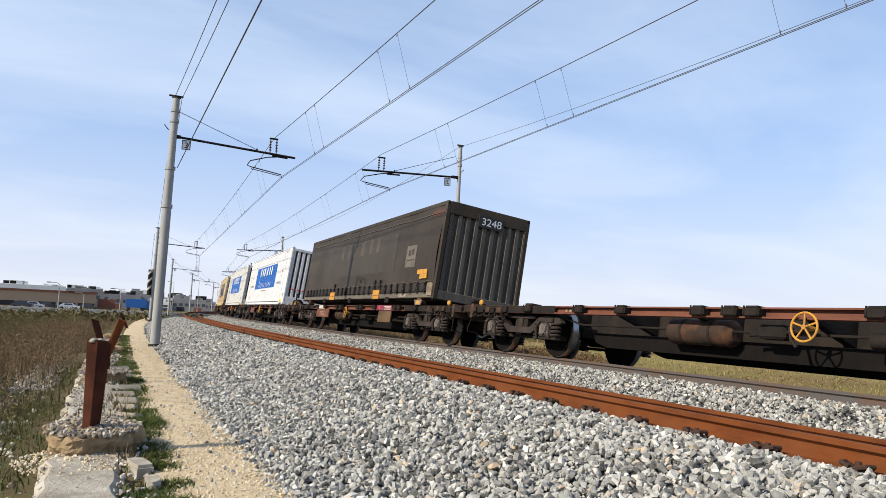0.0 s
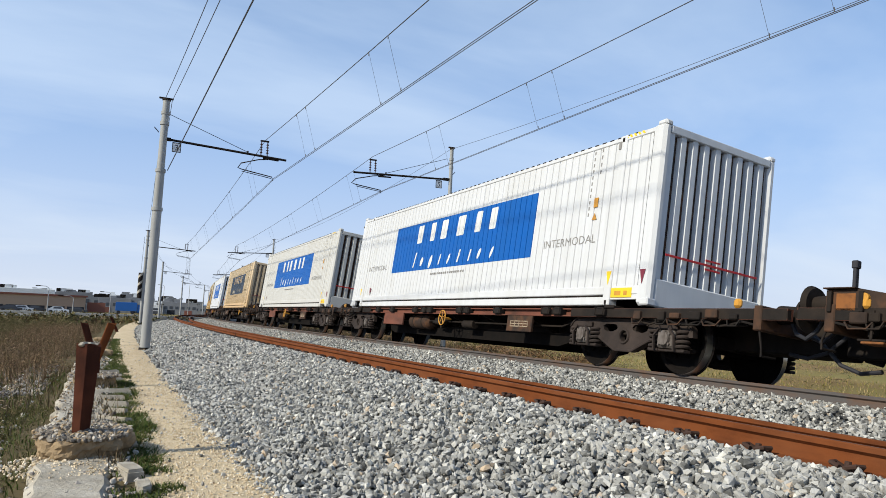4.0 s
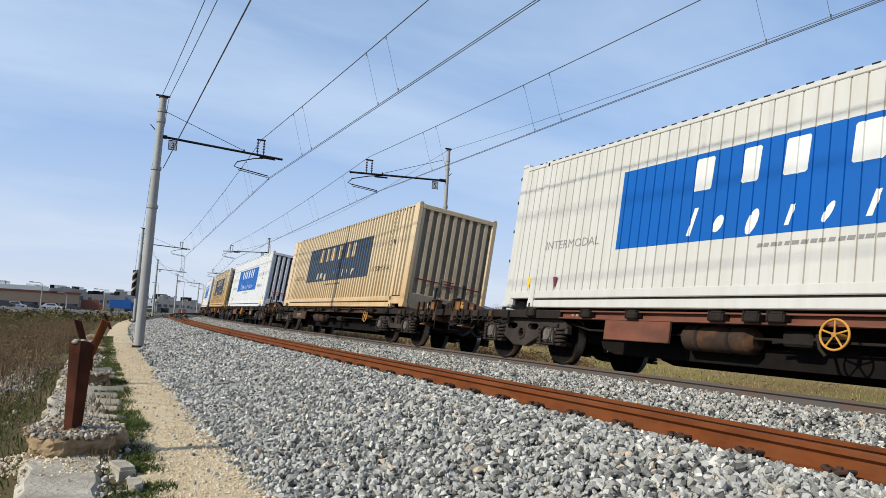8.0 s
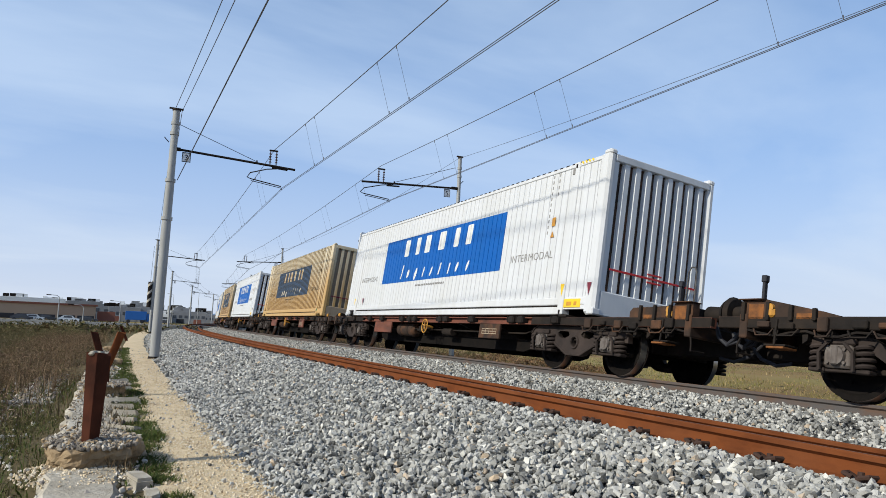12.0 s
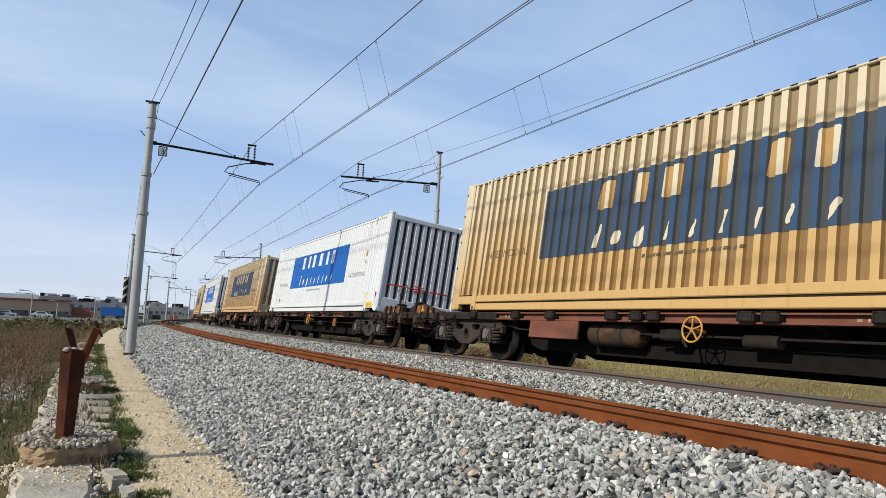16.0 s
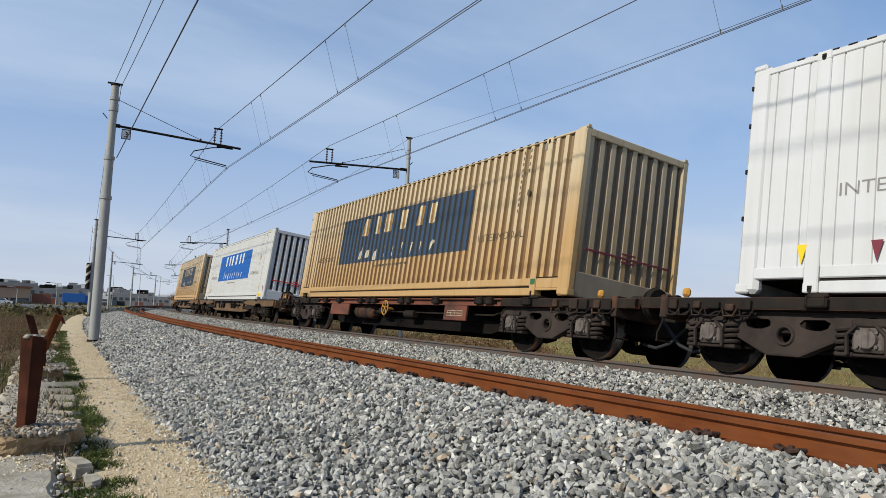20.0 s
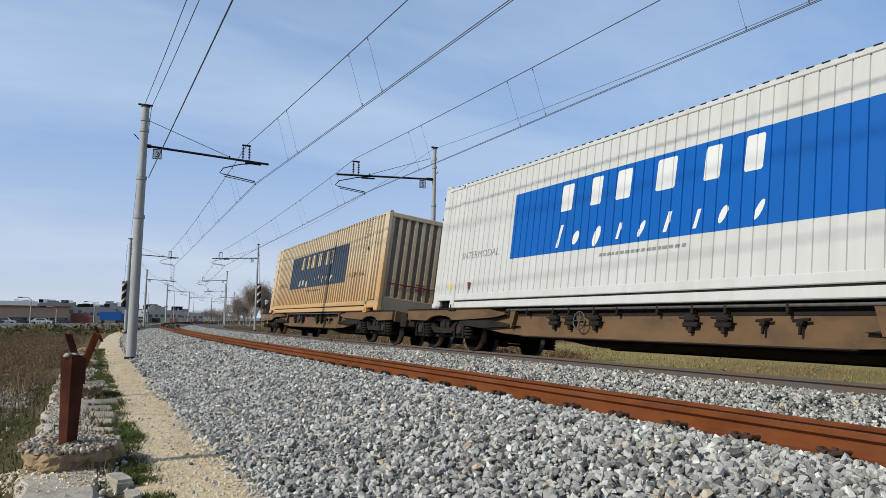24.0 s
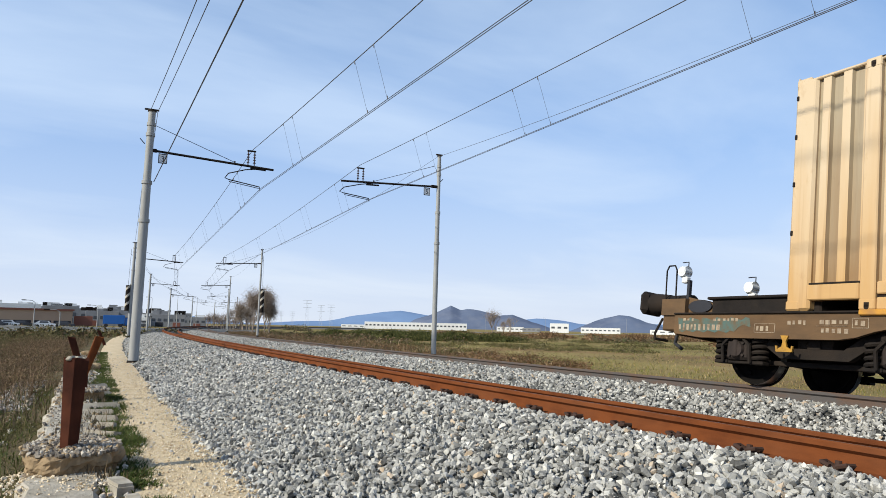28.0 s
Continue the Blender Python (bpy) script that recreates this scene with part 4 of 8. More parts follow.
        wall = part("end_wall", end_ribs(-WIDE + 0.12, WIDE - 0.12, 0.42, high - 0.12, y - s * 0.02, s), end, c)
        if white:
            # groove faces get a dark coat that stands in for their shade
            wall.data.materials.append(M_SOOT_SHADE)
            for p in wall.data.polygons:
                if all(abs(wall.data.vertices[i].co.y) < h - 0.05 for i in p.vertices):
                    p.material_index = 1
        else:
            # ridges take the body paint, sunken faces stay darker
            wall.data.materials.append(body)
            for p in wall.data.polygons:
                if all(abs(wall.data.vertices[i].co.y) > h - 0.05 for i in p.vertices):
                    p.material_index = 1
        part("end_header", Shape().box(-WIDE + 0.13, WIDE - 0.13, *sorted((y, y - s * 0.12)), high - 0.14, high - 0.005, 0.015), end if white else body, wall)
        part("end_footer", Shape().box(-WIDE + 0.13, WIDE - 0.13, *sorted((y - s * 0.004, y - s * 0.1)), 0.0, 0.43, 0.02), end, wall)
    red = part("red_marking", Shape().box(-0.98, 0.98, -h - 0.012, -h - 0.002, 0.80, 0.835, 0.002).box(-0.16, 0.16, -h - 0.012, -h - 0.002, 0.875, 0.905, 0.002)
               .box(-0.16, 0.16, -h - 0.012, -h - 0.002, 0.735, 0.765, 0.002), M_RED if white else M_MAROON, c, "thin red stripe marking across the end")
    # roof with cross ribs
    roof = Shape()
    for i in range(56):
        y = -h + 0.16 + i * (LENGTH - 0.32) / 56
        roof.box(-WIDE + 0.06, WIDE - 0.06, y, y + 0.17, high - 0.035, high - 0.012, 0.008)
    roof.box(-WIDE + 0.03, WIDE - 0.03, -h + 0.1, h - 0.1, high - 0.06, high - 0.03)
    part("roof", roof, end, c)
    part("floor_frame", Shape().box(-WIDE + 0.14, WIDE - 0.14, -h + 1.0, h - 1.0, 0.02, 0.16).box(-WIDE + 0.14, WIDE - 0.14, -h + 0.1, h - 0.1, 0.18, 0.3), M_GRIME, c)
    # painted panel and its blocks; the near side alone is seen, the far side carries the same panel
    for out in (-1,):
        x = out * WIDE - out * 0.012
        p0, p1 = 3.43 - h, 10.74 - h
        pan = part("blue_panel", ribbed(p0, p1, 0.95, 2.25, kind, x, out, 0.003, 0.0), panel, c, "dark blue rectangle painted across the ribs")
        if not white:
            dirty_shaded_troughs(pan, M_NAVY_T, x)
        blocks, smalls = emblem_blocks()
        for n_block, outline in enumerate(blocks):
            blk = painted_shape("white_block", ("block", n_block), [outline], block, pan, kind, x, h, 0.006)
            if not white and len(blk.data.materials) == 1:
                dirty_shaded_troughs(blk, M_LETTER_T, x)
        for n_block, outline in enumerate(smalls):
            painted_shape("small_white_block", ("small", n_block), [outline], block, pan, kind, x, h, 0.006)
        rb = random.Random(3)
        line, y1 = [], 8.04
        while y1 > 6.2:
            w = rb.uniform(0.05, 0.10)
            line.append([(y1, 0.79), (y1 - w, 0.788), (y1 - w - 0.015, 0.838), (y1 - 0.015, 0.84)])
            y1 -= w + rb.uniform(0.02, 0.045)
        tagged(painted_shape("faint_grey_line", ("line", white), line, M_GREYTEXT if white else M_FADEDWORD, c, kind, x, h, 0.004, "line of tiny faint grey bars"), kind="stuff")
        xo = out * (WIDE + 0.003)
        for start, w in ((2.99, 1.55), (12.68, 1.50)):
            painted_word("side_word", "INTERMODAL", M_GREYTEXT if white else M_FADEDWORD, c, kind, out * (WIDE - 0.012), start - h, 1.075, 0.15, w, "dark painted word on the side")
        bars = Shape()
        for i in range(11):
            z = 2.74 - i * 0.112
            bars.box(*sorted((xo - out * 0.013, xo - out * 0.016)), 1.71 - h, 1.745 - h, z - 0.062, z, 0.001)
        for i in range(4):
            z = 2.76 - i * 0.13
            bars.box(*sorted((xo - out * 0.013, xo - out * 0.016)), 1.505 - h, 1.54 - h, z - 0.07, z, 0.001)
        tagged(part("code_column", bars, M_GREYTEXT if white else M_FADEDWORD, c, "upright column of small faded code bars"), kind="stuff")
        if white:
            for yy, mat in ((0.95, M_SAFETY), (0.155, M_MAROON), (LENGTH - 0.84, M_SAFETY), (LENGTH - 1.66, M_MAROON)):
                part("triangle_mark", triangle_mark(yy - h, 0.55, 0.125, 0.23, xo + out * 0.012), mat, c, "small painted pointing-down triangle")
            part("yellow_plate", Shape().box(*sorted((xo + out * 0.004, xo - out * 0.05)), 0.37 - h, 0.86 - h, 0.12, 0.275, 0.006), M_SAFETY, c, "yellow plate in the end sill")
            part("plate_bars", Shape().box(*sorted((xo + out * 0.007, xo)), 0.62 - h, 0.77 - h, 0.155, 0.225, 0.001).box(*sorted((xo + out * 0.007, xo)), 0.47 - h, 0.55 - h, 0.155, 0.225, 0.001), M_ORANGE, c)
            part("yellow_sticker", Shape().box(*sorted((xo, xo - out * 0.003)), 1.48 - h, 1.59 - h, 1.70, 1.87, 0.001), M_ORANGE, c)
            part("yellow_sticker", triangle_mark(1.535 - h, -1.48, 0.13, 0.12, xo).flip_z(), M_ORANGE, c)
            hz = Shape()
            for i in range(6):
                y = 0.45 + i * 0.1 - h
                hz.add([(xo + out * 0.006, y, high - 0.07), (xo + out * 0.006, y + 0.05, high - 0.07), (xo + out * 0.006, y + 0.09, high - 0.02), (xo + out * 0.006, y + 0.04, high - 0.02)], [(0, 1, 2, 3)])
            part("hazard_stripes", hz, M_SAFETY, c)
        else:
            part("dark_sticker", Shape().box(*sorted((xo, xo - out * 0.003)), 1.40 - h, 1.47 - h, 1.85, 1.96, 0.001), M_FADEDWORD, c)
            part("green_sticker", Shape().box(*sorted((xo + out * 0.013, xo)), 0.885 - h, 1.01 - h, 0.19, 0.29, 0.001), M_STICKER, c)
        part("latch", Shape().box(*sorted((xo + out * 0.02, xo)), 1.0 - h, 1.07 - h, high - 0.24, high - 0.1, 0.01), M_GREYTEXT, c)
    return c


def curtain_body(name, label):
    """A swap body with tarpaulin sides, strapped down along its edge."""
    c = thing(name, Matrix(), label, "swap body", "containers on the train")
    h, high = LENGTH / 2, 2.69

    def bulge(y, z):
        """How far the cloth stands out at a place."""
        j = (z - 0.33) / (high - 0.45)
        return 0.022 * noise.noise((y * 0.8, z * 1.1, 3)) + 0.03 * math.sin(math.pi * max(0.0, min(1.0, j))) + 0.012 * math.sin(y * 11.2) * max(0, 1 - 4 * j)

    def on_cloth(y0, y1, z0, z1, lift):
        """A thin sheet that lies on the cloth."""
        sh, m, n = Shape(), max(2, int((y1 - y0) / 0.15)), max(2, int((z1 - z0) / 0.15))
        for i in range(m + 1):
            for j in range(n + 1):
                y, z = y0 + (y1 - y0) * i / m, z0 + (z1 - z0) * j / n
                sh.v.append((x + out * (bulge(y, z) + lift), y, z))
        for i in range(m):
            for j in range(n):
                a = i * (n + 1) + j
                sh.f.append((a, a + n + 1, a + n + 2, a + 1))
        return sh

    for out in (-1, 1):
        x = out * 1.23
        sh = Shape()
        ny, nz = 90, 12
        for i in range(ny + 1):
            for j in range(nz + 1):
                y = -h + 0.12 + (LENGTH - 0.24) * i / ny
                z = 0.33 + (high - 0.45) * j / nz
                sh.v.append((x + out * bulge(y, z), y, z))
        for i in range(ny):
            for j in range(nz):
                a = i * (nz + 1) + j
                sh.f.append((a, a + nz + 1, a + nz + 2, a + 1))
        cur = part("curtain", sh, M_TARP, c)
        part("roof_rail", Shape().box(*sorted((x + out * 0.012, x - out * 0.1)), -h, h, high - 0.13, high, 0.02), M_TARP, c, "tarpaulin-covered roof rail")
        part("base_rail", Shape().box(*sorted((x + out * 0.01, x - out * 0.14)), -h + 0.02, h - 0.02, 0.16, 0.30, 0.012), M_TARP_PALE, c, "dull steel base rail")
        part("curtain_hem", Shape().line([(x + out * (0.02 + 0.008 * math.sin(i)), -h + 0.2 + i * 0.28, 0.575 + 0.016 * math.sin(i * 1.9)) for i in range(48)], 0.009, 5), M_TARP_PALE, cur)
        for n_strap in range(26):
            y = -h + 0.56 + n_strap * 0.505
            up = 0.16 if n_strap in (7, 8, 17) else 0.0
            strap = Shape().box(*sorted((x + out * 0.045, x + out * 0.03)), y - 0.022, y + 0.022, 0.27 + up, 0.58 + up, 0.002)
            strap.box(*sorted((x + out * 0.07, x + out * 0.03)), y - 0.04, y + 0.04, 0.36 + up, 0.45 + up, 0.01)
            strap.line([(x + out * 0.06, y - 0.035, 0.57 + up), (x + out * 0.07, y + 0.015, 0.42 + up), (x + out * 0.065, y + 0.06, 0.28 + up)], 0.016, 5)
            strap.line([(x + out * 0.065, y + 0.04, 0.52 + up), (x + out * 0.07, y - 0.05, 0.29 + up)], 0.011, 5)
            part("strap_buckle", strap, M_INK, cur)
            part("strap_webbing", Shape().box(*sorted((x + out * 0.04, x + out * 0.02)), y + 0.035, y + 0.06, 0.30 + up, 0.56 + up, 0.002), M_TARP_PALE, cur)
        for yy, w in ((4.38, 0.28), (9.35, 0.30)):
            part("orange_plate", Shape().box(*sorted((x + out * 0.04, x)), yy - w - h, yy + w - h, 0.14, 0.25, 0.008).box(*sorted((x + out * 0.042, x)), yy - w - h, yy + w - h, 0.26, 0.42, 0.008), M_ORANGE, c)
        part("pale_patch", on_cloth(1.55 - h, 2.25 - h, 1.02, 1.63, 0.004), M_TARP_PATCH, cur, "pale repair patch")
        for q0, q1, z0, z1 in ((1.70, 1.86, 1.36, 1.52), (1.93, 2.08, 1.34, 1.50), (1.64, 2.14, 1.20, 1.23)):
            part("patch_bar", on_cloth(q0 - h, q1 - h, z0, z1, 0.007), M_TARP_PANEL, cur)
        part("orange_sheet", Shape().box(*sorted((x + out * 0.052, x + out * 0.03)), 0.55 - h, 1.21 - h, 0.785, 0.91, 0.001).box(*sorted((x + out * 0.052, x + out * 0.03)), 0.54 - h, 1.01 - h, 0.66, 0.782, 0.001), M_ORANGE, cur)
        part("red_patch", on_cloth(0.12 - h, 0.88 - h, 2.34, 2.49, 0.004), M_TARP_RED, cur, "faded dull red strip on the tarpaulin")
        part("torn_patch", Shape().prism([(0.06 - h, 0.20), (0.36 - h, 0.22), (0.42 - h, 0.40), (0.40 - h, 0.53), (0.22 - h, 0.55), (0.06 - h, 0.50)], *sorted((x + out * 0.046, x + out * 0.02)), "x"), M_TARP_TORN, cur, "pale scuffed corner of the tarpaulin")
        part("faded_panel", on_cloth(3.2 - h, 10.8 - h, 0.97, 2.13, 0.003), M_TARP_PANEL, cur, "faintly paler rectangle on the tarpaulin")
        for shape_outline in emblem_blocks()[0]:
            part("faded_block", on_cloth(min(u for u, _ in shape_outline) - h - 0.18, max(u for u, _ in shape_outline) - h - 0.18, 1.63, 2.10, 0.006), M_TARP_FAINT, cur)
        part("curtain_seam", Shape().line([(x + out * (0.03 + 0.004 * math.sin(i * 1.3)), -h + 0.1 + i * 0.29, 2.385 + 0.006 * math.sin(i * 0.7)) for i in range(48)], 0.008, 5), M_TARP_PALE, cur)
        part("repair_seam", Shape().line([(x + out * 0.05, q - h, z) for q, z in ((6.62, 0.62), (6.44, 0.92), (6.12, 0.70), (5.90, 0.88), (5.58, 0.66))], 0.009, 5), M_INK, cur)
        for q in (3.35, 7.1, 10.4):
            part("locking_box", Shape().box(*sorted((x + out * 0.03, x - out * 0.02)), q - 0.14 - h, q + 0.14 - h, 0.03, 0.20, 0.01), M_GRIME, c)
        part("tan_hook_plate", Shape().prism([(0.62 - h, 0.10), (1.14 - h, 0.10), (1.06 - h, -0.03), (0.70 - h, -0.03)], *sorted((x + out * 0.03, x)), "x"), M_TARP_TORN, c)
        part("hook_mark", Shape().box(*sorted((x + out * 0.034, x + out * 0.02)), 0.80 - h, 0.96 - h, -0.01, 0.08, 0.004), M_ORANGE, c)
        for yy in (0.95, 12.8):
            part("support_foot", Shape().box(*sorted((x, x - out * 0.2)), yy - 0.12 - h, yy + 0.12 - h, 0.0, 0.16, 0.02), M_SOOT_SHADE, c)
        for s in (-1, 1):
            part("corner_post", Shape().box(*sorted((x + out * 0.015, x - out * 0.12)), *sorted((s * h, s * (h - 0.12))), 0.12, high - 0.01, 0.02), M_TARP, c)
    for s in (-1, 1):
        y = s * h
        wall = part("end_wall", end_ribs(-1.1, 1.1, 0.36, high - 0.32, y - s * 0.015, s), M_TARP_END, c)
        part("end_header", Shape().box(-1.12, 1.12, *sorted((y, y - s * 0.1)), high - 0.33, high, 0.015), M_TARP, wall)
        part("end_footer", Shape().box(-1.12, 1.12, *sorted((y, y - s * 0.1)), 0.14, 0.37, 0.015), M_TARP_END, wall)
    lettering("base_code", "AM3248", M_PALE, c, pose(-1.246, 2.45 - h, 0.19, 90, 0, -90), 0.08, 0.58, "pale painted code on the base rail")
    part("dark_label", Shape().box(-0.30, 0.42, -h - 0.012, -h, high - 0.50, high - 0.17, 0.003), M_INK, c)
    lettering("end_digits", "3248", M_SIGN, c, pose(-0.22, -h - 0.016, high - 0.43, 90, 0, 0), 0.2, 0.58, "white digits on a dark ground")
    part("roof_sheet", Shape().box(-1.18, 1.18, -h + 0.02, h - 0.02, high - 0.06, high - 0.01), M_TARP, c)
    part("floor_frame", Shape().box(-1.08, 1.08, -h + 0.1, h - 0.1, 0.1, 0.3), M_GRIME, c)
    return c


def wheelset_mesh(small):
    if ("wheelset", small) in SHARED:
        return SHARED["wheelset", small]
    sh = Shape()
    n = 36
    for side in (-1, 1):
        prof = [(0.655, 0.09), (0.67, 0.20), (0.70, 0.36), (0.675, 0.40), (0.672, 0.488), (0.690, 0.492), (0.705, 0.468), (0.82, 0.458), (0.82, 0.395), (0.775, 0.37), (0.74, 0.22), (0.83, 0.12), (0.83, 0.0)]
        base = len(sh.v)
        for i in range(n):
            a = 2 * math.pi * i / n
            for x, r in prof:
                sh.v.append((side * x, r * small * math.cos(a), r * small * math.sin(a)))
        m = len(prof)
        for i in range(n):
            for j in range(m - 1):
                sh.f.append((base + i * m + j, base + ((i + 1) % n) * m + j, base + ((i + 1) % n) * m + j + 1, base + i * m + j + 1))
    sh.tube((-1.05, 0, 0), (1.05, 0, 0), 0.075, 0.075, 12)
    # bolts on the axle ends, so that the turning shows
    for side in (-1, 1):
        for i in range(4):
            a = math.pi * i / 2
            sh.tube((side * 0.78, 0.25 * math.cos(a), 0.25 * math.sin(a)), (side * 0.80, 0.25 * math.cos(a), 0.25 * math.sin(a)), 0.03, 0.03, 6)
    me = sh.mesh("wheelset", M_WHEEL)
    me.materials.append(M_TREAD)
    for p in me.polygons:
        ys = [math.hypot(me.vertices[i].co.y, me.vertices[i].co.z) for i in p.vertices]
        xs = [abs(me.vertices[i].co.x) for i in p.vertices]
        if min(ys) > 0.45 * small and min(xs) > 0.70:
            p.material_index = 1
    SHARED["wheelset", small] = me
    return me


AXLE = 0.97


def coil(sh, x, y, z0, z1, r, turns=4):
    for i in range(turns):
        z = z0 + (z1 - z0) * (i + 0.5) / turns
        sh.ring((x, y, z), (0, 0.12, 1), r, (z1 - z0) / turns * 0.36, 14, 6)
    return sh


def bogie(parent, y, style):
    b = shared_part("bogie", ("bolster", style), lambda: Shape().box(-1.05, 1.05, -0.22, 0.22, 0.50, 0.70).box(-0.92, -0.86, -1.3, 1.3, 0.3, 0.36).box(0.86, 0.92, -1.3, 1.3, 0.3, 0.36)
                    .box(-0.6, 0.6, -1.42, -1.34, 0.42, 0.6).box(-0.6, 0.6, 1.34, 1.42, 0.42, 0.6), M_GRIME, parent)
    small, drop = (0.82, 0.06) if style == "low" else (1.0, 0.0)
    b.matrix_basis = Matrix.Translation((0, y, -drop))
    top = 0.76 if style == "open" else 0.66
    for side in (-1, 1):
        x0, x1 = sorted((side * 0.99, side * 1.08))

        def frame_shape():
            sh = Shape()
            if style == "open":
                # deep cast frame: V-shaped belly, two long openings and a round one between them
                half = [(1.42, 0.50), (1.41, 0.62), (1.34, 0.71), (1.20, 0.765), (0.80, 0.775), (0.45, 0.745), (0.0, 0.745)]
                belly = [(0.16, 0.235), (0.26, 0.25), (0.62, 0.43), (0.72, 0.47), (0.76, 0.575), (1.18, 0.58), (1.25, 0.50)]
                outer = half + [(-u, w) for u, w in half[-2::-1]] + [(-u, w) for u, w in belly[::-1]] + belly
                slot = [(0.17, 0.61), (0.22, 0.655), (0.46, 0.66), (0.53, 0.625), (0.50, 0.565), (0.42, 0.535), (0.28, 0.54), (0.19, 0.575)]
                boss = [(0.085 * math.cos(math.pi * i / 7), 0.47 + 0.085 * math.sin(math.pi * i / 7)) for i in range(14)]
                vents = [[(q * 0.97 + a, 0.66 + b) for a, b in ((-0.045, -0.02), (0.045, -0.02), (0.045, 0.035), (-0.045, 0.035))] for q in (-1, 1)]
                sh.plate(outer, [slot, [(-u, w) for u, w in slot[::-1]], boss, *vents], x0, x1)
                sh.ring((side * 1.085, 0, 0.47), (1, 0, 0), 0.105, 0.022, 18, 6)
                # raised rims along the belly and the top edge
                for q in (-1, 1):
                    sh.line([(side * 1.085, q * u, w) for u, w in ((0.0, 0.25), (0.2, 0.25), (0.61, 0.44), (0.72, 0.48))], 0.022, 6)
                    sh.line([(side * 1.085, q * u, w) for u, w in ((0.0, 0.73), (0.45, 0.73), (0.8, 0.76), (1.2, 0.75), (1.33, 0.69), (1.40, 0.60))], 0.018, 6)
            else:
                sh.prism([(-1.40, 0.60), (-1.30, 0.70), (-0.9, 0.72), (-0.62, 0.68), (-0.36, 0.50), (0.36, 0.50), (0.62, 0.68), (0.9, 0.72), (1.30, 0.70), (1.40, 0.60), (1.25, 0.56), (0.72, 0.58), (0.42, 0.38), (-0.42, 0.38), (-0.72, 0.58), (-1.25, 0.56)], x0, x1, "x")
                sh.box(x0, x1, -0.5, 0.5, 0.66, 0.72).box(x0, x1, -0.08, 0.08, 0.48, 0.68)
            return sh

        # low bogies are coloured near-black for the shade under the side plates
        cast = M_GRIME if style == "low" else M_BOGIE
        fr = shared_part("side_frame", ("frame", style, side), frame_shape, cast, b)
        for q in (-1, 1):
            def axle_box(q=q):
                sh = Shape().box(*sorted((side * 0.98, side * 1.16)), q * AXLE - 0.17, q * AXLE + 0.17, 0.33, 0.585, 0.03)
                sh.tube((side * 1.14, q * AXLE, 0.46), (side * 1.20, q * AXLE, 0.46), 0.115, 0.10, 14)
                # cover ribs, bolts and the tie plate under the springs
                sh.box(*sorted((side * 1.15, side * 1.215)), q * AXLE - 0.035, q * AXLE + 0.035, 0.36, 0.57, 0.012)
                for i in range(4):
                    a = math.pi * (i + 0.5) / 2
                    sh.tube((side * 1.15, q * AXLE + 0.135 * math.cos(a), 0.46 + 0.105 * math.sin(a)), (side * 1.185, q * AXLE + 0.135 * math.cos(a), 0.46 + 0.105 * math.sin(a)), 0.02, 0.02, 6)
                return sh

            shared_part("axle_box", ("box", style, side, q), axle_box, M_BOGIE if style == "low" else M_AXLE, b)

            def guide(q=q):
                sh = Shape().box(*sorted((side * 1.0, side * 1.14)), q * AXLE - 0.36, q * AXLE - 0.16, 0.28, 0.325, 0.01).box(*sorted((side * 1.0, side * 1.14)), q * AXLE + 0.16, q * AXLE + 0.36, 0.28, 0.325, 0.01).box(*sorted((side * 1.04, side * 1.12)), q * AXLE - 0.2, q * AXLE + 0.2, 0.285, 0.315, 0.008)
                sh.box(*sorted((side * 1.06, side * 1.14)), q * AXLE - 0.19, q * AXLE + 0.19, 0.585, 0.68, 0.02)
                sh.line([(side * 1.17, q * AXLE - 0.2, 0.30), (side * 1.19, q * AXLE - 0.2, 0.50), (side * 1.19, q * AXLE - 0.1, 0.60)], 0.022, 6)
                sh.line([(side * 1.17, q * AXLE + 0.2, 0.30), (side * 1.19, q * AXLE + 0.2, 0.50), (side * 1.19, q * AXLE + 0.1, 0.60)], 0.022, 6)
                return sh

            shared_part("axle_guide", ("guide", style, side, q), guide, cast, b)
            for e in (-1, 1):
                shared_part("spring", ("spring", style, side, q, e), lambda q=q, e=e: coil(Shape(), side * 1.07, q * AXLE + e * 0.27, 0.325, 0.60, 0.085), cast, b)
    for q in (-1, 1):
        w = new("wheelset", wheelset_mesh(small))
        w.parent = b
        w.matrix_basis = Matrix.Translation((0, q * AXLE, 0.458 * small + drop))
        WHEELSETS.append((w, q * AXLE, 0.458 * small + drop, 0.458 * small))
    return b


PIVOT = 6.35


def buffers_and_hook(w, y, s, z):
    for x in (-0.87, 0.87):
        bf = part("buffer", Shape().tube((x, y, z), (x, y + s * 0.34, z), 0.12, 0.10, 14).tube((x, y + s * 0.34, z), (x, y + s * 0.40, z), 0.20, 0.23, 20), M_GRIME, w)
    part("draw_hook", Shape().line([(0, y, z - 0.05), (0, y + s * 0.3, z - 0.08), (0, y + s * 0.42, z - 0.22), (0, y + s * 0.55, z - 0.40), (0, y + s * 0.75, z - 0.44)], 0.035, 8), M_GRIME, w)
    part("brake_hose", Shape().line([(-0.35, y + s * 0.02, z - 0.12), (-0.38, y + s * 0.25, z - 0.30), (-0.40, y + s * 0.5, z - 0.52), (-0.40, y + s * 0.75, z - 0.60), (-0.40, y + s * 1.0, z - 0.56)], 0.026, 8), M_INK, w)
    part("hand_rail", Shape().line([(-1.15, y - s * 0.1, z - 0.1), (-1.2, y + s * 0.02, z - 0.45), (-1.2, y + s * 0.02, z - 0.55), (-0.95, y + s * 0.02, z - 0.55)], 0.014, 6), M_GRIME, w)


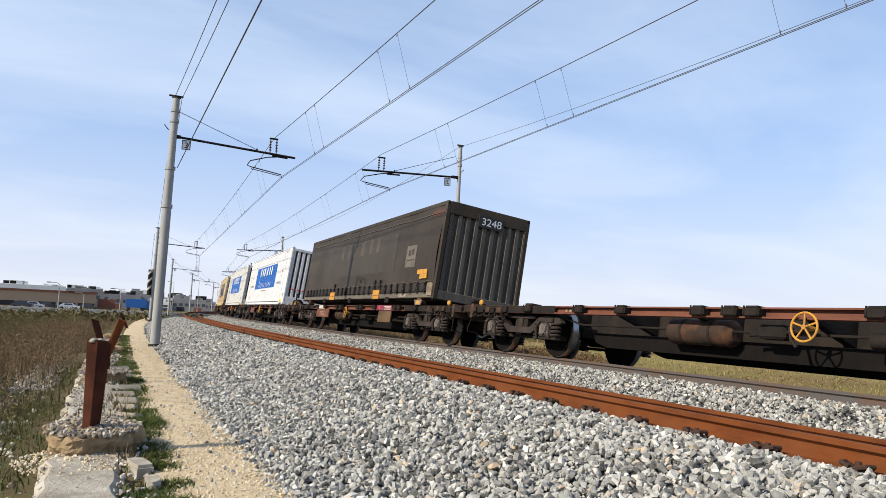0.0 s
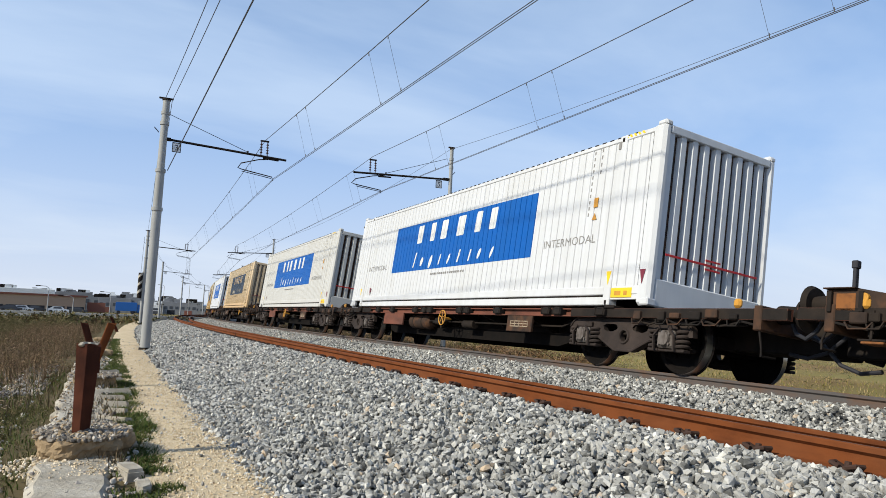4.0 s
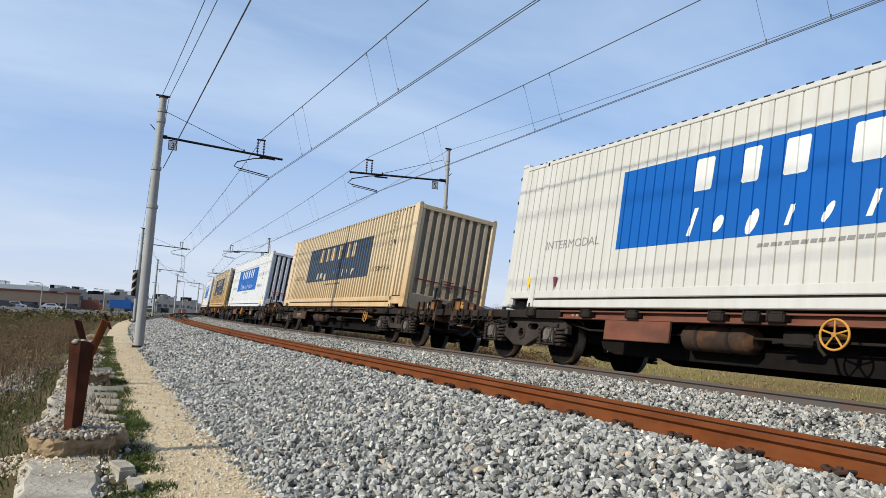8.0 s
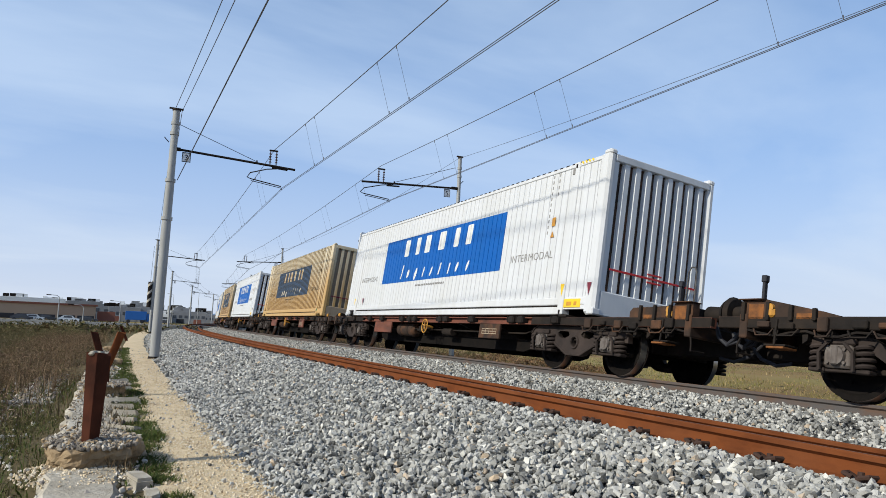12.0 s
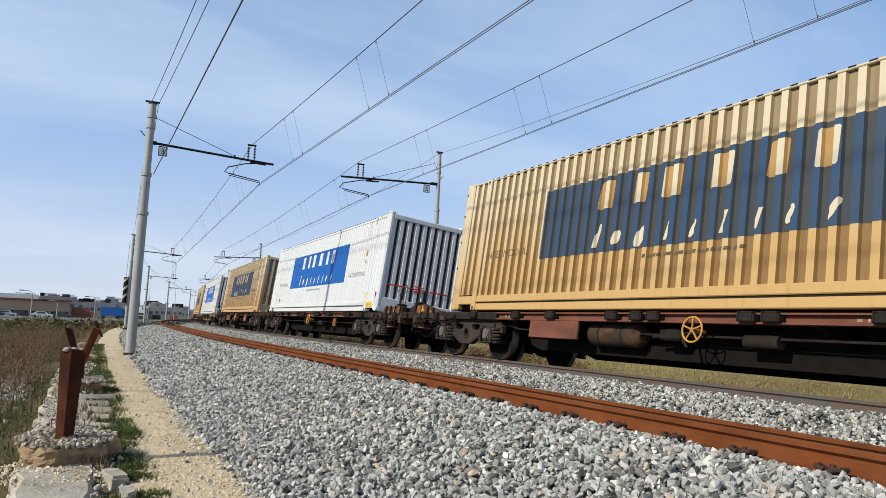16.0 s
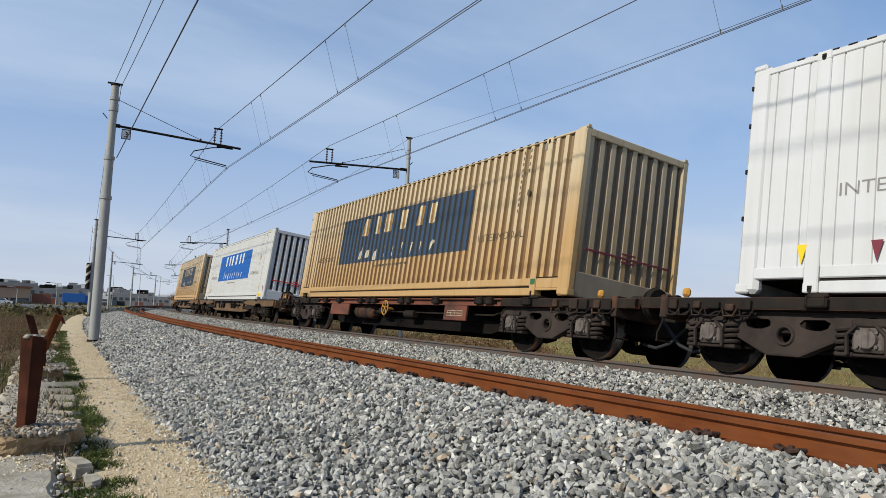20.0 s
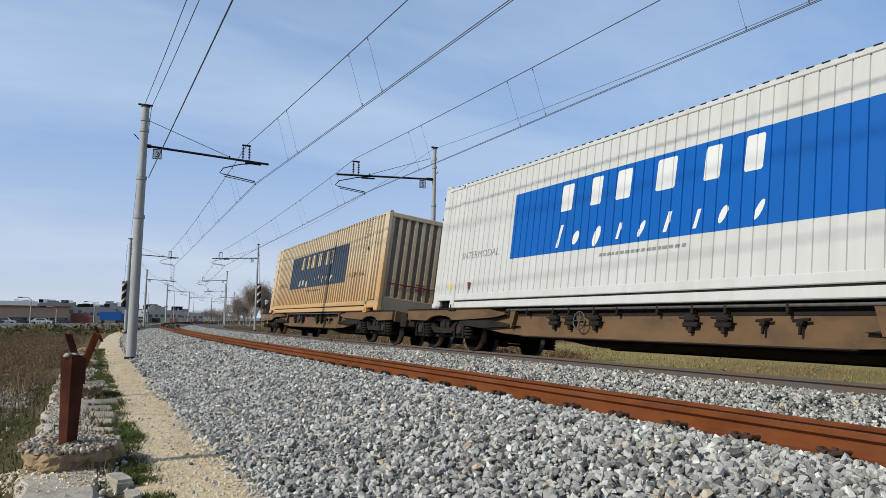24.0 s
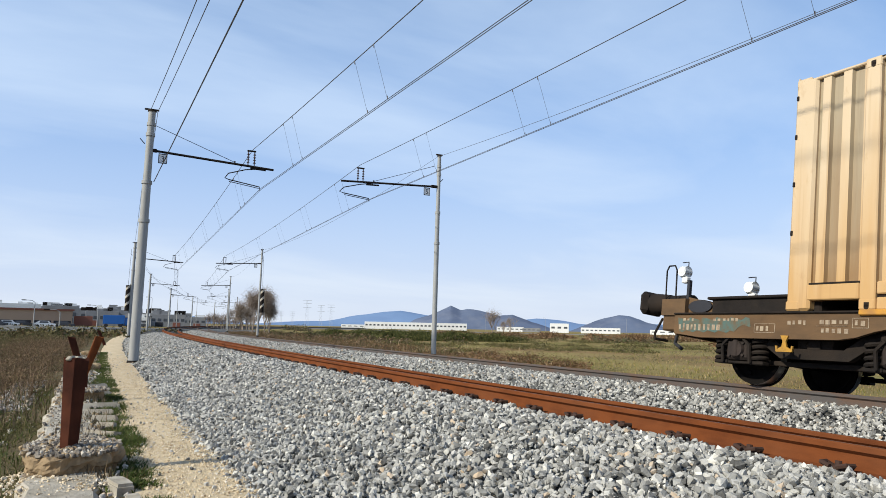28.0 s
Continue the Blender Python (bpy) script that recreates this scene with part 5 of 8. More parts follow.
def skeletal_wagon(front, back, raised_front, raised_back, frame_style, wheel_y, panels, label, mat, board, back_pivot=PIVOT, grey_panel=False):
    """A flat container wagon: side sills, centre sill, two bogies. y 0 lies midway between the pivots."""
    w = thing("container_wagon", Matrix(), label, "railway wagon", "wagons of the train")
    for side in (-1, 1):
        x0, x1 = sorted((side * 1.10, side * 1.20))
        sill = part("side_sill", Shape().prism([(x0, 0.75), (x1, 0.75), (x1, 0.772), (side * 1.13, 0.772), (side * 1.13, 0.868), (x1, 0.868), (x1, 0.89), (x0, 0.89)] if side > 0 else
                                               [(x1, 0.75), (x0, 0.75), (x0, 0.772), (side * 1.13, 0.772), (side * 1.13, 0.868), (x0, 0.868), (x0, 0.89), (x1, 0.89)], -front + 0.1, back - 0.1, "y"), mat, w)
        for y0, y1 in ((-front + 0.1, -5.05), (5.05, back - 0.1)):
            part("end_sill_cover", Shape().box(*sorted((side * 1.125, side * 1.204)), y0, y1, 0.746, 0.894, 0.01), M_GRIME, sill)
        for y in (-5.9, -4.7, -4.35, -2.6, -1.25, -0.9, 0.7, 1.05, 1.6, 3.2, 4.3, 5.9):
            part("spigot_bracket", Shape().box(*sorted((side * 1.12, side * 1.27)), y - 0.13, y + 0.13, 0.77, 0.875, 0.012).box(*sorted((side * 1.10, side * 1.25)), y - 0.1, y + 0.1, 0.875, 0.905, 0.008)
                 .line([(side * 1.27, y - 0.10, 0.90), (side * 1.27, y - 0.10, 0.79)], 0.014, 6).line([(side * 1.27, y + 0.10, 0.90), (side * 1.27, y + 0.10, 0.79)], 0.014, 6), M_GRIME, sill)
        for y in (-6.08, 5.9):
            part("twist_lock_pad", Shape().box(*sorted((side * 1.0, side * 1.23)), y - 0.12, y + 0.12, 0.89, 0.9375, 0.01), M_GRIME, sill)
        # made deep and near-black to stand in for the shade under the frame
        part("brake_beam", Shape().prism([(-4.5, 0.50), (4.5, 0.50), (4.4, 0.335), (4.1, 0.26), (-4.1, 0.26), (-4.4, 0.335)], *sorted((side * 0.62, side * 0.70)), "x"), M_WHEEL, w)
    part("centre_sill", Shape().box(-0.28, 0.28, -front + 0.12, back - 0.12, 0.44, 0.88, 0.02), M_GRIME, w)
    for y in (-5.2, -3.4, -1.7, 0.0, 1.7, 3.4, 5.2):
        part("cross_member", Shape().prism([(-1.1, 0.88), (1.1, 0.88), (1.1, 0.76), (0.3, 0.55), (-0.3, 0.55), (-1.1, 0.76)], y - 0.06, y + 0.06, "y"), M_GRIME, w)
    for y in (-PIVOT, back_pivot):
        part("bolster_plate", Shape().box(-1.12, 1.12, y - 0.75, y + 0.75, 0.78, 0.885, 0.01), M_GRIME, w)
        bogie(w, y, frame_style)
    for s, e, raised in ((-1, front, raised_front), (1, back, raised_back)):
        y = s * (e - 0.45)
        head = part("headstock", Shape().box(-1.22, 1.22, *sorted((y, y - s * 0.12)), 0.62, 0.93, 0.012), M_SOOT_SHADE, w)
        buffers_and_hook(w, y, s, 0.98 if raised else 0.86)
        a, b = sorted((y - s * 0.12, s * (PIVOT + 0.3)))
        part("end_deck", Shape().box(-1.15, 1.15, a, b, 0.80, 0.90, 0.01), M_GRIME, w)
        # hooks, stops and pipe loops along the end sill
        rc = random.Random(int(front * 100) + s)
        for i in range(6):
            q = a + (b - a) * (i + rc.uniform(0.2, 0.8)) / 6
            k = rc.uniform(0.05, 0.11)
            hook = Shape().box(-1.255, -1.19, q - k, q + k, rc.uniform(0.70, 0.76), rc.uniform(0.80, 0.88), 0.012)
            hook.line([(-1.23, q - k * 1.6, 0.74), (-1.25, q - k, 0.66), (-1.25, q + k, 0.655), (-1.23, q + k * 1.6, 0.73)], 0.012, 5)
            part("sill_hook", hook, M_SOOT_SHADE if i % 2 else M_GRIME, w)
        part("air_pipe", Shape().line([(-1.19, a + (b - a) * i / 12, 0.69 + 0.035 * math.sin(i * 1.7)) for i in range(13)], 0.016, 6), M_GRIME, w)
        if raised:
            for side in (-1, 1):
                x0, x1 = sorted((side * 1.08, side * 1.20))
                if s < 0:
                    o = [(y, 0.82), (y, 1.09), (y - s * 0.35, 1.10), (y - s * 0.37, 1.06), (y - s * 1.25, 1.04), (y - s * 1.32, 0.98), (y - s * 1.32, 0.86)]
                else:
                    o = [(y, 0.82), (y, 1.09), (y - s * 0.40, 1.10), (y - s * 1.15, 0.95), (y - s * 1.35, 0.90), (y - s * 1.35, 0.84)]
                plate = part("raised_end", Shape().prism(o, x0, x1, "x"), M_SOOT_SHADE, w, "rust-brown stepped end plate")
                for q in (0.06, 0.42, 0.74, 1.05):
                    part("rib", Shape().box(*sorted((side * 1.20, side * 1.245)), y - s * q - 0.025, y - s * q + 0.025, 0.84, 1.07 - (0.13 * max(0, q - 0.4) if s > 0 else 0.0), 0.006), M_GRIME, plate)
                for q0, q1, z0, z1 in ((0.12, 0.34, 0.86, 1.05), (0.80, 1.0, 0.86, 0.93)):
                    part("rust_patch", Shape().box(*sorted((side * 1.20, side * 1.204)), *sorted((y - s * q0, y - s * q1)), z0, z1, 0.002), M_RUSTPATCH, plate)
                part("flange", Shape().box(*sorted((side * 1.05, side * 1.26)), *sorted((y + s * 0.01, y - s * 0.36)), 1.098, 1.112, 0.004), M_SOOT_SHADE, plate)
                part("step_bracket", Shape().line([(side * 1.21, y - s * 0.55, 0.86), (side * 1.24, y - s * 0.55, 0.55), (side * 1.0, y - s * 0.55, 0.55)], 0.016, 6).box(*sorted((side * 1.0, side * 1.24)), y - s * 0.55 - 0.15, y - s * 0.55 + 0.15, 0.53, 0.555, 0.006), M_GRIME, w)
            for x in (-0.92, -0.62, 0.62):
                part("brake_hose", Shape().line([(x, y, 0.92), (x, y + s * 0.16, 0.86), (x - 0.03, y + s * 0.26, 0.66), (x - 0.02, y + s * 0.40, 0.56), (x + 0.02, y + s * 0.56, 0.62), (x + 0.02, y + s * 0.62, 0.74)], 0.026, 8), M_INK, w)
                part("hose_cock", Shape().box(x - 0.05, x + 0.05, *sorted((y, y + s * 0.10)), 0.86, 0.98, 0.015), M_GRIME, w)
            part("uncoupling_bar", Shape().line([(-1.2, y + s * 0.06, 0.80), (-0.3, y + s * 0.06, 0.76), (-0.2, y + s * 0.15, 0.70)], 0.016, 6), M_GRIME, w)
            part("step_board", Shape().box(-1.27, -1.02, *sorted((y - s * 0.46, y - s * 0.70)), 0.50, 0.525, 0.005), M_RUSTPATCH, w, "rusty orange step board")
            for q in (0.5, 0.9, 1.2):
                part("end_bracket", Shape().prism([(y - s * q - 0.05, 0.84), (y - s * q + 0.05, 0.84), (y - s * q + 0.03, 0.58), (y - s * q - 0.03, 0.62)], -1.16, -1.06, "x"), M_GRIME, w)
            if s < 0:
                part("hoop_rail", Shape().line([(-1.1, y - s * 0.10, 1.05), (-1.1, y - s * 0.10, 1.56), (-1.1, y - s * 0.14, 1.63), (-1.1, y - s * 0.21, 1.63), (-1.1, y - s * 0.25, 1.56), (-1.1, y - s * 0.27, 1.05)], 0.011, 6), M_PIPE, w, "thin upright hoop rail")
                part("stake", Shape().prism([(y - s * 0.62, 1.0), (y - s * 0.76, 1.0), (y - s * 0.78, 1.25), (y - s * 0.70, 1.46), (y - s * 0.66, 1.46), (y - s * 0.68, 1.2)], 0.98, 1.06, "x"), M_GRIME, w)
            part("end_cross_plate", Shape().box(-1.08, 1.08, *sorted((y - s * 0.02, y - s * 0.10)), 0.86, 1.04, 0.01), M_GRIME, w)
            part("lamp_bracket", Shape().box(-1.19, -1.13, y - s * 0.3 - 0.02, y - s * 0.3 + 0.02, 1.05, 1.36, 0.006).box(-1.20, -1.12, y - s * 0.3 - 0.035, y - s * 0.3 + 0.035, 1.33, 1.42, 0.01), M_INK, w)
            part("tie_down_hook", Shape().box(-1.24, -1.17, y - s * 0.45 - 0.06, y - s * 0.45 + 0.06, 0.88, 1.0, 0.03).tube((-1.235, y - s * 0.45, 1.0), (-1.20, y - s * 0.45, 1.0), 0.05, 0.05, 12), M_ORANGE, w, "orange tie-down hook")
        else:
            part("tie_down_hook", Shape().box(-1.22, -1.14, y - s * 0.4 - 0.06, y - s * 0.4 + 0.06, 0.90, 1.02, 0.03), M_ORANGE, w, "orange tie-down hook")
    for side in (-1,):
        x = side * 1.17
        if panels is not None:
            tank = part("air_tank", Shape().tube((-0.86, 1.30, 0.58), (-0.86, 2.36, 0.58), 0.185, 0.185, 20).tube((-0.86, 1.22, 0.58), (-0.86, 1.30, 0.58), 0.11, 0.185, 20).tube((-0.86, 2.36, 0.58), (-0.86, 2.44, 0.58), 0.185, 0.11, 20), M_SOOT_SHADE, w, "soot-brown air reservoir")
            for y in (1.55, 2.08):
                part("tank_strap", Shape().tube((-0.86, y, 0.58), (-0.86, y + 0.05, 0.58), 0.19, 0.19, 20), M_GRIME, tank)
        else:
            part("small_plate", Shape().box(x - 0.02, x + 0.02, -3.3, -3.02, 0.44, 0.70, 0.008), M_RUSTPATCH, w, "small rust-orange plate below the sill")
            part("distributor_valve", Shape().box(-1.08, -0.86, 0.55, 1.05, 0.50, 0.68, 0.03).tube((-0.97, 0.6, 0.5), (-0.97, 0.6, 0.40), 0.05, 0.05, 10).tube((-0.97, 0.95, 0.5), (-0.97, 0.95, 0.42), 0.06, 0.06, 10), M_GRIME, w)
        for a, b in panels or ():
            pl = part("side_panel", Shape().box(x - 0.02, x + 0.03, a, b, 0.44, 0.755, 0.008), mat if a > 0 or not grey_panel else M_SOOT_SHADE, w)
            if a > 0 and mat is M_WAGON and not board:
                continue
            bars = Shape()
            for i in range(3):
                bars.box(x - 0.024, x - 0.0195, (a + b) / 2 - 0.32, (a + b) / 2 + 0.32, 0.53 + i * 0.05, 0.548 + i * 0.05, 0.001)
            for i in range(5):
                yy = (a + b) / 2 - 0.32 + i * 0.155
                bars.box(x - 0.024, x - 0.0195, yy, yy + 0.015, 0.53, 0.648, 0.001)
            tagged(part("panel_grid", bars, M_STENCIL, pl, "small faint stencilled grid"), kind="stuff")
        hw = part("handwheel", Shape().ring((-1.235, wheel_y, 0.655), (1, 0, 0), 0.17, 0.014, 28, 8), M_ORANGE, w, "yellow brake handwheel")
        spokes = Shape().tube((-1.25, wheel_y, 0.655), (-1.0, wheel_y, 0.655), 0.03, 0.03, 10)
        for i in range(5):
            a = 2 * math.pi * i / 5 + 0.3
            spokes.line([(-1.235, wheel_y, 0.655), (-1.235, wheel_y + 0.16 * math.cos(a), 0.655 + 0.16 * math.sin(a))], 0.012, 6)
        part("spokes", spokes, M_ORANGE, hw)
        part("brake_valve", Shape().box(-1.05, -0.85, 0.35, 0.75, 0.52, 0.70, 0.03), M_GRIME, w)
        part("brake_rod", Shape().line([(-1.0, wheel_y, 0.655), (-1.0, wheel_y + 0.95, 0.56)], 0.025, 6), M_GRIME, w)
        part("brake_cylinder", Shape().tube((-0.95, -1.2, 0.56), (-0.95, -0.7, 0.56), 0.09, 0.09, 12), M_GRIME, w)
        part("changeover_lever", Shape().line([(-1.1, 0.25, 0.66), (-1.14, 0.18, 0.5), (-1.14, 0.1, 0.42)], 0.02, 6), M_GRIME, w)
        part("pipe_run", Shape().line([(-1.02, -front + 0.8, 0.70), (-1.02, -5.0, 0.70), (-0.95, -4.5, 0.6), (-0.95, 4.5, 0.6), (-1.02, 5.0, 0.70), (-1.02, back - 0.8, 0.70)], 0.018, 6), M_GRIME, w)
        marks = Shape()
        for y0, n in ((-2.3, 4), (4.75, 5)):
            for i in range(n):
                marks.box(-1.134, -1.1305, y0 - 0.12 * i, y0 - 0.12 * i + 0.06, 0.80, 0.84, 0.001)
        tagged(part("stencil_bars", marks, M_STENCIL, w, "rows of small pale stencilled marks"), kind="stuff")
        if board:
            part("pale_board", Shape().box(-1.21, -1.196, 3.35, 4.3, 0.76, 0.885, 0.002), M_PALE, w, "pale worn board on the sill")
            part("tan_panel", Shape().box(-1.20, -1.16, -4.02, -2.95, 0.40, 0.74, 0.008), M_FLAT, w, "tan painted plate hung below the sill")
            sign = part("sign_board", Shape().box(-1.215, -1.196, -4.1, -2.75, 0.745, 0.90, 0.004), M_MAROON, w, "dark red sign board with white bars")
            bars = Shape()
            for i in range(3):
                bars.box(-1.218, -1.2145, -3.98, -3.42 - 0.1 * (i % 2), 0.77 + i * 0.04, 0.79 + i * 0.04, 0.001)
            tagged(part("sign_bars", bars, M_PALE, sign), kind="stuff")
            part("sign_emblem", Shape().tube((-1.2185, -3.0, 0.823), (-1.2145, -3.0, 0.823), 0.05, 0.05, 16), M_RED, sign)
    return w


def low_wagon(front, back, last, label):
    """A low flat wagon with smooth plate sides, deeper in the middle."""
    w = thing("low_flat_wagon", Matrix(), label, "railway wagon", "wagons of the train")
    a, b = -front + 0.55, back - 0.55
    for side in (-1, 1):
        x0, x1 = sorted((side * 1.17, side * 1.23))
        web = part("middle_web", Shape().prism([(-5.2, 0.80), (5.2, 0.80), (5.2, 0.50), (3.9, 0.36), (3.0, 0.32), (-3.0, 0.32), (-3.9, 0.36), (-5.2, 0.50)], *sorted((side * 1.06, side * 1.11)), "x"), M_FLAT, w)
        part("web_flange", Shape().box(*sorted((side * 1.0, side * 1.15)), -3.2, 3.2, 0.305, 0.325, 0.004), M_GRIME, web)
        # dark strip added over the upper web, as shade below the load and grime
        part("upper_shade_plate", Shape().box(*sorted((side * 1.10, side * 1.118)), -3.75, 3.75, 0.69, 0.80, 0.003), M_GRIME, web)
        part("lashing_rail", Shape().line([(side * 1.20, -3.7, 0.80), (side * 1.20, 3.7, 0.80)], 0.022, 8), M_PIPE, web, "grey steel lashing rail")
        for y in (-3.6, -2.4, -1.5, -0.95, -0.3, 0.55, 1.1, 1.75, 2.2, 3.0, 3.6):
            part("rail_bracket", Shape().box(*sorted((side * 1.10, side * 1.225)), y - 0.02, y + 0.02, 0.70, 0.83, 0.005), M_GRIME, web)
        for q, e in ((-1, -a), (1, b)):
            o = [(q * e, 0.83), (q * 4.4, 0.83), (q * 3.75, 0.745), (q * 3.72, 0.715), (q * 4.1, 0.66), (q * 4.35, 0.645), (q * (PIVOT - 0.75), 0.60)]
            if last and q > 0:
                o = [(e, 0.83), (4.4, 0.83), (3.75, 0.745), (3.72, 0.715), (e - 2.95, 0.67), (e - 2.75, 0.63), (e - 2.55, 0.565), (e - 2.35, 0.535), (e - 0.45, 0.525), (e, 0.575)]
            else:
                for i in range(7):
                    t = math.pi * (6 - i) / 6
                    o.append((q * (PIVOT + 0.15 + 0.58 * math.cos(t)), 0.60 + 0.10 * math.sin(t)))
                o += [(q * (PIVOT + 0.85), 0.58), (q * e, 0.60)]
            sill = part("side_plate", Shape().prism(o, x0, x1, "x"), M_FLAT, w)
            part("top_flange", Shape().box(*sorted((side * 1.02, side * 1.26)), *sorted((q * 3.8, q * e)), 0.83, 0.852, 0.006), M_GRIME, sill)
            part("lower_wedge", Shape().prism([(q * 5.6, 0.60), (q * 4.3, 0.60), (q * 3.3, 0.50), (q * 4.6, 0.44), (q * 5.6, 0.50)], *sorted((side * 1.10, side * 1.19)), "x"), M_GRIME, sill)
            part("stiffener", Shape().prism([(q * 3.62, 0.80), (q * 3.40, 0.80), (q * 3.50, 0.46), (q * 3.54, 0.46)], *sorted((side * 1.11, side * 1.20)), "x"), M_FLAT, web)
        for y in (-6.08, 5.9):
            part("twist_lock_pad", Shape().box(*sorted((side * 1.02, side * 1.27)), y - 0.16, y + 0.16, 0.80, 0.862, 0.012), M_ORANGE if last else M_GRIME, w)
        for y in (-1.45, -0.9, 1.1, 1.75, 2.2):
            box = part("lock_box", Shape().box(*sorted((side * 1.10, side * 1.20)), y - 0.13, y + 0.13, 0.53, 0.60, 0.012).box(*sorted((side * 1.11, side * 1.22)), y - 0.10, y + 0.10, 0.60, 0.70, 0.02), M_GRIME, web)
            part("lock_arm", Shape().box(*sorted((side * 1.12, side * 1.19)), y - 0.03, y + 0.03, 0.45, 0.54, 0.01).line([(side * 1.21, y - 0.17, 0.635), (side * 1.21, y + 0.17, 0.655)], 0.016, 6), M_GRIME, box)
    part("centre_sill", Shape().box(-0.4, 0.4, a, b, 0.40, 0.80, 0.02), M_GRIME, w)
    part("deck", Shape().box(-1.17, 1.17, a, b, 0.76, 0.826, 0.005), M_GRIME, w)
    for y in (-PIVOT - 0.2, PIVOT + (0.33 if last else 0.2)):
        bogie(w, y, "low")
    for s, e in ((-1, a), (1, b)):
        part("headstock", Shape().box(-1.17, 1.17, *sorted((e, e + s * 0.05)), 0.56, 0.84, 0.01), M_FLAT, w)
        if not (last and s > 0):
            part("bellows", Shape().box(-1.0, 1.0, *sorted((e + s * 0.05, e + s * 0.42)), 0.45, 0.80, 0.02), M_GRIME, w, "black end coupling block")
    hw = part("handwheel", Shape().ring((-1.24, 1.42, 0.60), (1, 0, 0), 0.145, 0.011, 24, 8).line([(-1.24, 1.29, 0.60), (-1.24, 1.55, 0.60)], 0.009, 5).line([(-1.24, 1.42, 0.47), (-1.24, 1.42, 0.73)], 0.009, 5).tube((-1.24, 1.42, 0.60), (-1.08, 1.42, 0.60), 0.03, 0.03, 8), M_PIPE, w, "grey brake handwheel")
    for y in (-2.05, -2.55):
        part("drain_cock", Shape().tube((-1.10, y, 0.60), (-1.20, y, 0.60), 0.045, 0.04, 10).box(-1.20, -1.16, y - 0.015, y + 0.015, 0.46, 0.60, 0.005).line([(-1.18, y - 0.12, 0.64), (-1.18, y + 0.1, 0.62)], 0.02, 6), M_GRIME, w)
    if last:
        top = [(b - 0.06 - i * 0.055, 0.79 - 0.012 * (i % 4)) for i in range(22)]
        low = [(b - 1.24 + i * 0.06, (0.665 if i < 4 else 0.59) + 0.014 * (i % 3)) for i in range(20)]
        teal = Shape().prism(top + low, -1.2322, -1.229, "x")
        part("paint_patch", teal, M_TEAL, w, "worn teal paint patch behind the stencils")
        marks = Shape()
        rm = random.Random(8)
        for y0, n, z, tall in ((b - 0.09, 10, 0.615, 0.095), (b - 0.16, 3, 0.735, 0.045), (b - 0.66, 6, 0.735, 0.045), (b - 1.32, 3, 0.615, 0.075), (b - 1.74, 4, 0.695, 0.06), (b - 2.14, 5, 0.70, 0.055), (b - 2.16, 5, 0.605, 0.06), (b - 2.54, 2, 0.685, 0.07)):
            y1 = y0
            for i in range(n):
                q = rm.uniform(0.028, 0.055)
                marks.box(-1.2345, -1.231, y1 - q, y1, z + rm.uniform(0, 0.012), z + tall * rm.uniform(0.8, 1.0), 0.001)
                y1 -= q + rm.uniform(0.02, 0.045)
        for y0, y1, z0, z1 in ((b - 1.29, b - 1.58, 0.60, 0.71), (b - 2.10, b - 2.46, 0.684, 0.69), (b - 2.51, b - 2.69, 0.665, 0.775)):
            for p in ((y1, y0, z0, z0 + 0.006), (y1, y0, z1 - 0.006, z1), (y1, y1 + 0.008, z0, z1), (y0 - 0.008, y0, z0, z1)):
                if p[3] - p[2] > 0.001:
                    marks.box(-1.234, -1.231, *p, 0.0005)
        tagged(part("pale_stencil", marks, M_STENCIL, w, "faded pale stencilled bars"), kind="stuff")
        part("jack_mark", Shape().prism([(b - 1.77, 0.57), (b - 1.67, 0.57), (b - 1.700, 0.50), (b - 1.688, 0.44), (b - 1.632, 0.41), (b - 1.628, 0.45), (b - 1.604, 0.45), (b - 1.616, 0.38), (b - 1.824, 0.38), (b - 1.836, 0.45), (b - 1.812, 0.45), (b - 1.808, 0.41), (b - 1.752, 0.44), (b - 1.740, 0.50)], -1.25, -1.225, "x"), M_OCHRE, w, "dull yellow lifting bracket")
    if last:
        # open end with buffers, ballast box, hoop rail and two tail lamps
        e = b + 0.33
        part("end_beam", Shape().box(-1.15, 1.15, b - 0.1, e - 0.02, 0.62, 0.86, 0.02), M_FLAT, w)
        for x in (-0.87, 0.87):
            part("buffer", Shape().tube((x, e - 0.3, 1.04), (x, e + 0.12, 1.04), 0.125, 0.125, 18).tube((x, e + 0.10, 1.04), (x, e + 0.48, 1.05), 0.135, 0.165, 20).box(x - 0.21, x + 0.21, e + 0.42, e + 0.58, 0.88, 1.22, 0.06), M_GRIME, w, "black square-headed buffer")
        part("end_box", Shape().prism([(-1.18, 0.83), (1.18, 0.83), (1.18, 1.06), (0.8, 1.10), (-0.8, 1.10), (-1.18, 1.06)], e - 0.45, e - 0.02, "y"), M_FLAT, w)
        # black plate in place of the hole's shaded inside
        part("end_opening", Shape().prism([(e - 0.66 + 0.20 * math.cos(i * math.pi / 9), 0.955 + 0.085 * math.sin(i * math.pi / 9)) for i in range(18)], -1.13, -1.10, "x"), M_INK, w, "dark oval plate in place of an opening in the end box")
        part("end_gusset", Shape().prism([(e - 0.44, 0.85), (e - 0.90, 0.85), (e - 0.86, 1.0), (e - 0.44, 1.09)], -1.105, -1.0, "x"), M_FLAT, w)
        part("load_box", Shape().box(-1.12, 1.0, e - 2.4, e - 0.85, 0.84, 1.05, 0.02).box(-1.16, 1.05, e - 2.45, e - 0.8, 1.04, 1.075, 0.01), M_GRIME, w)
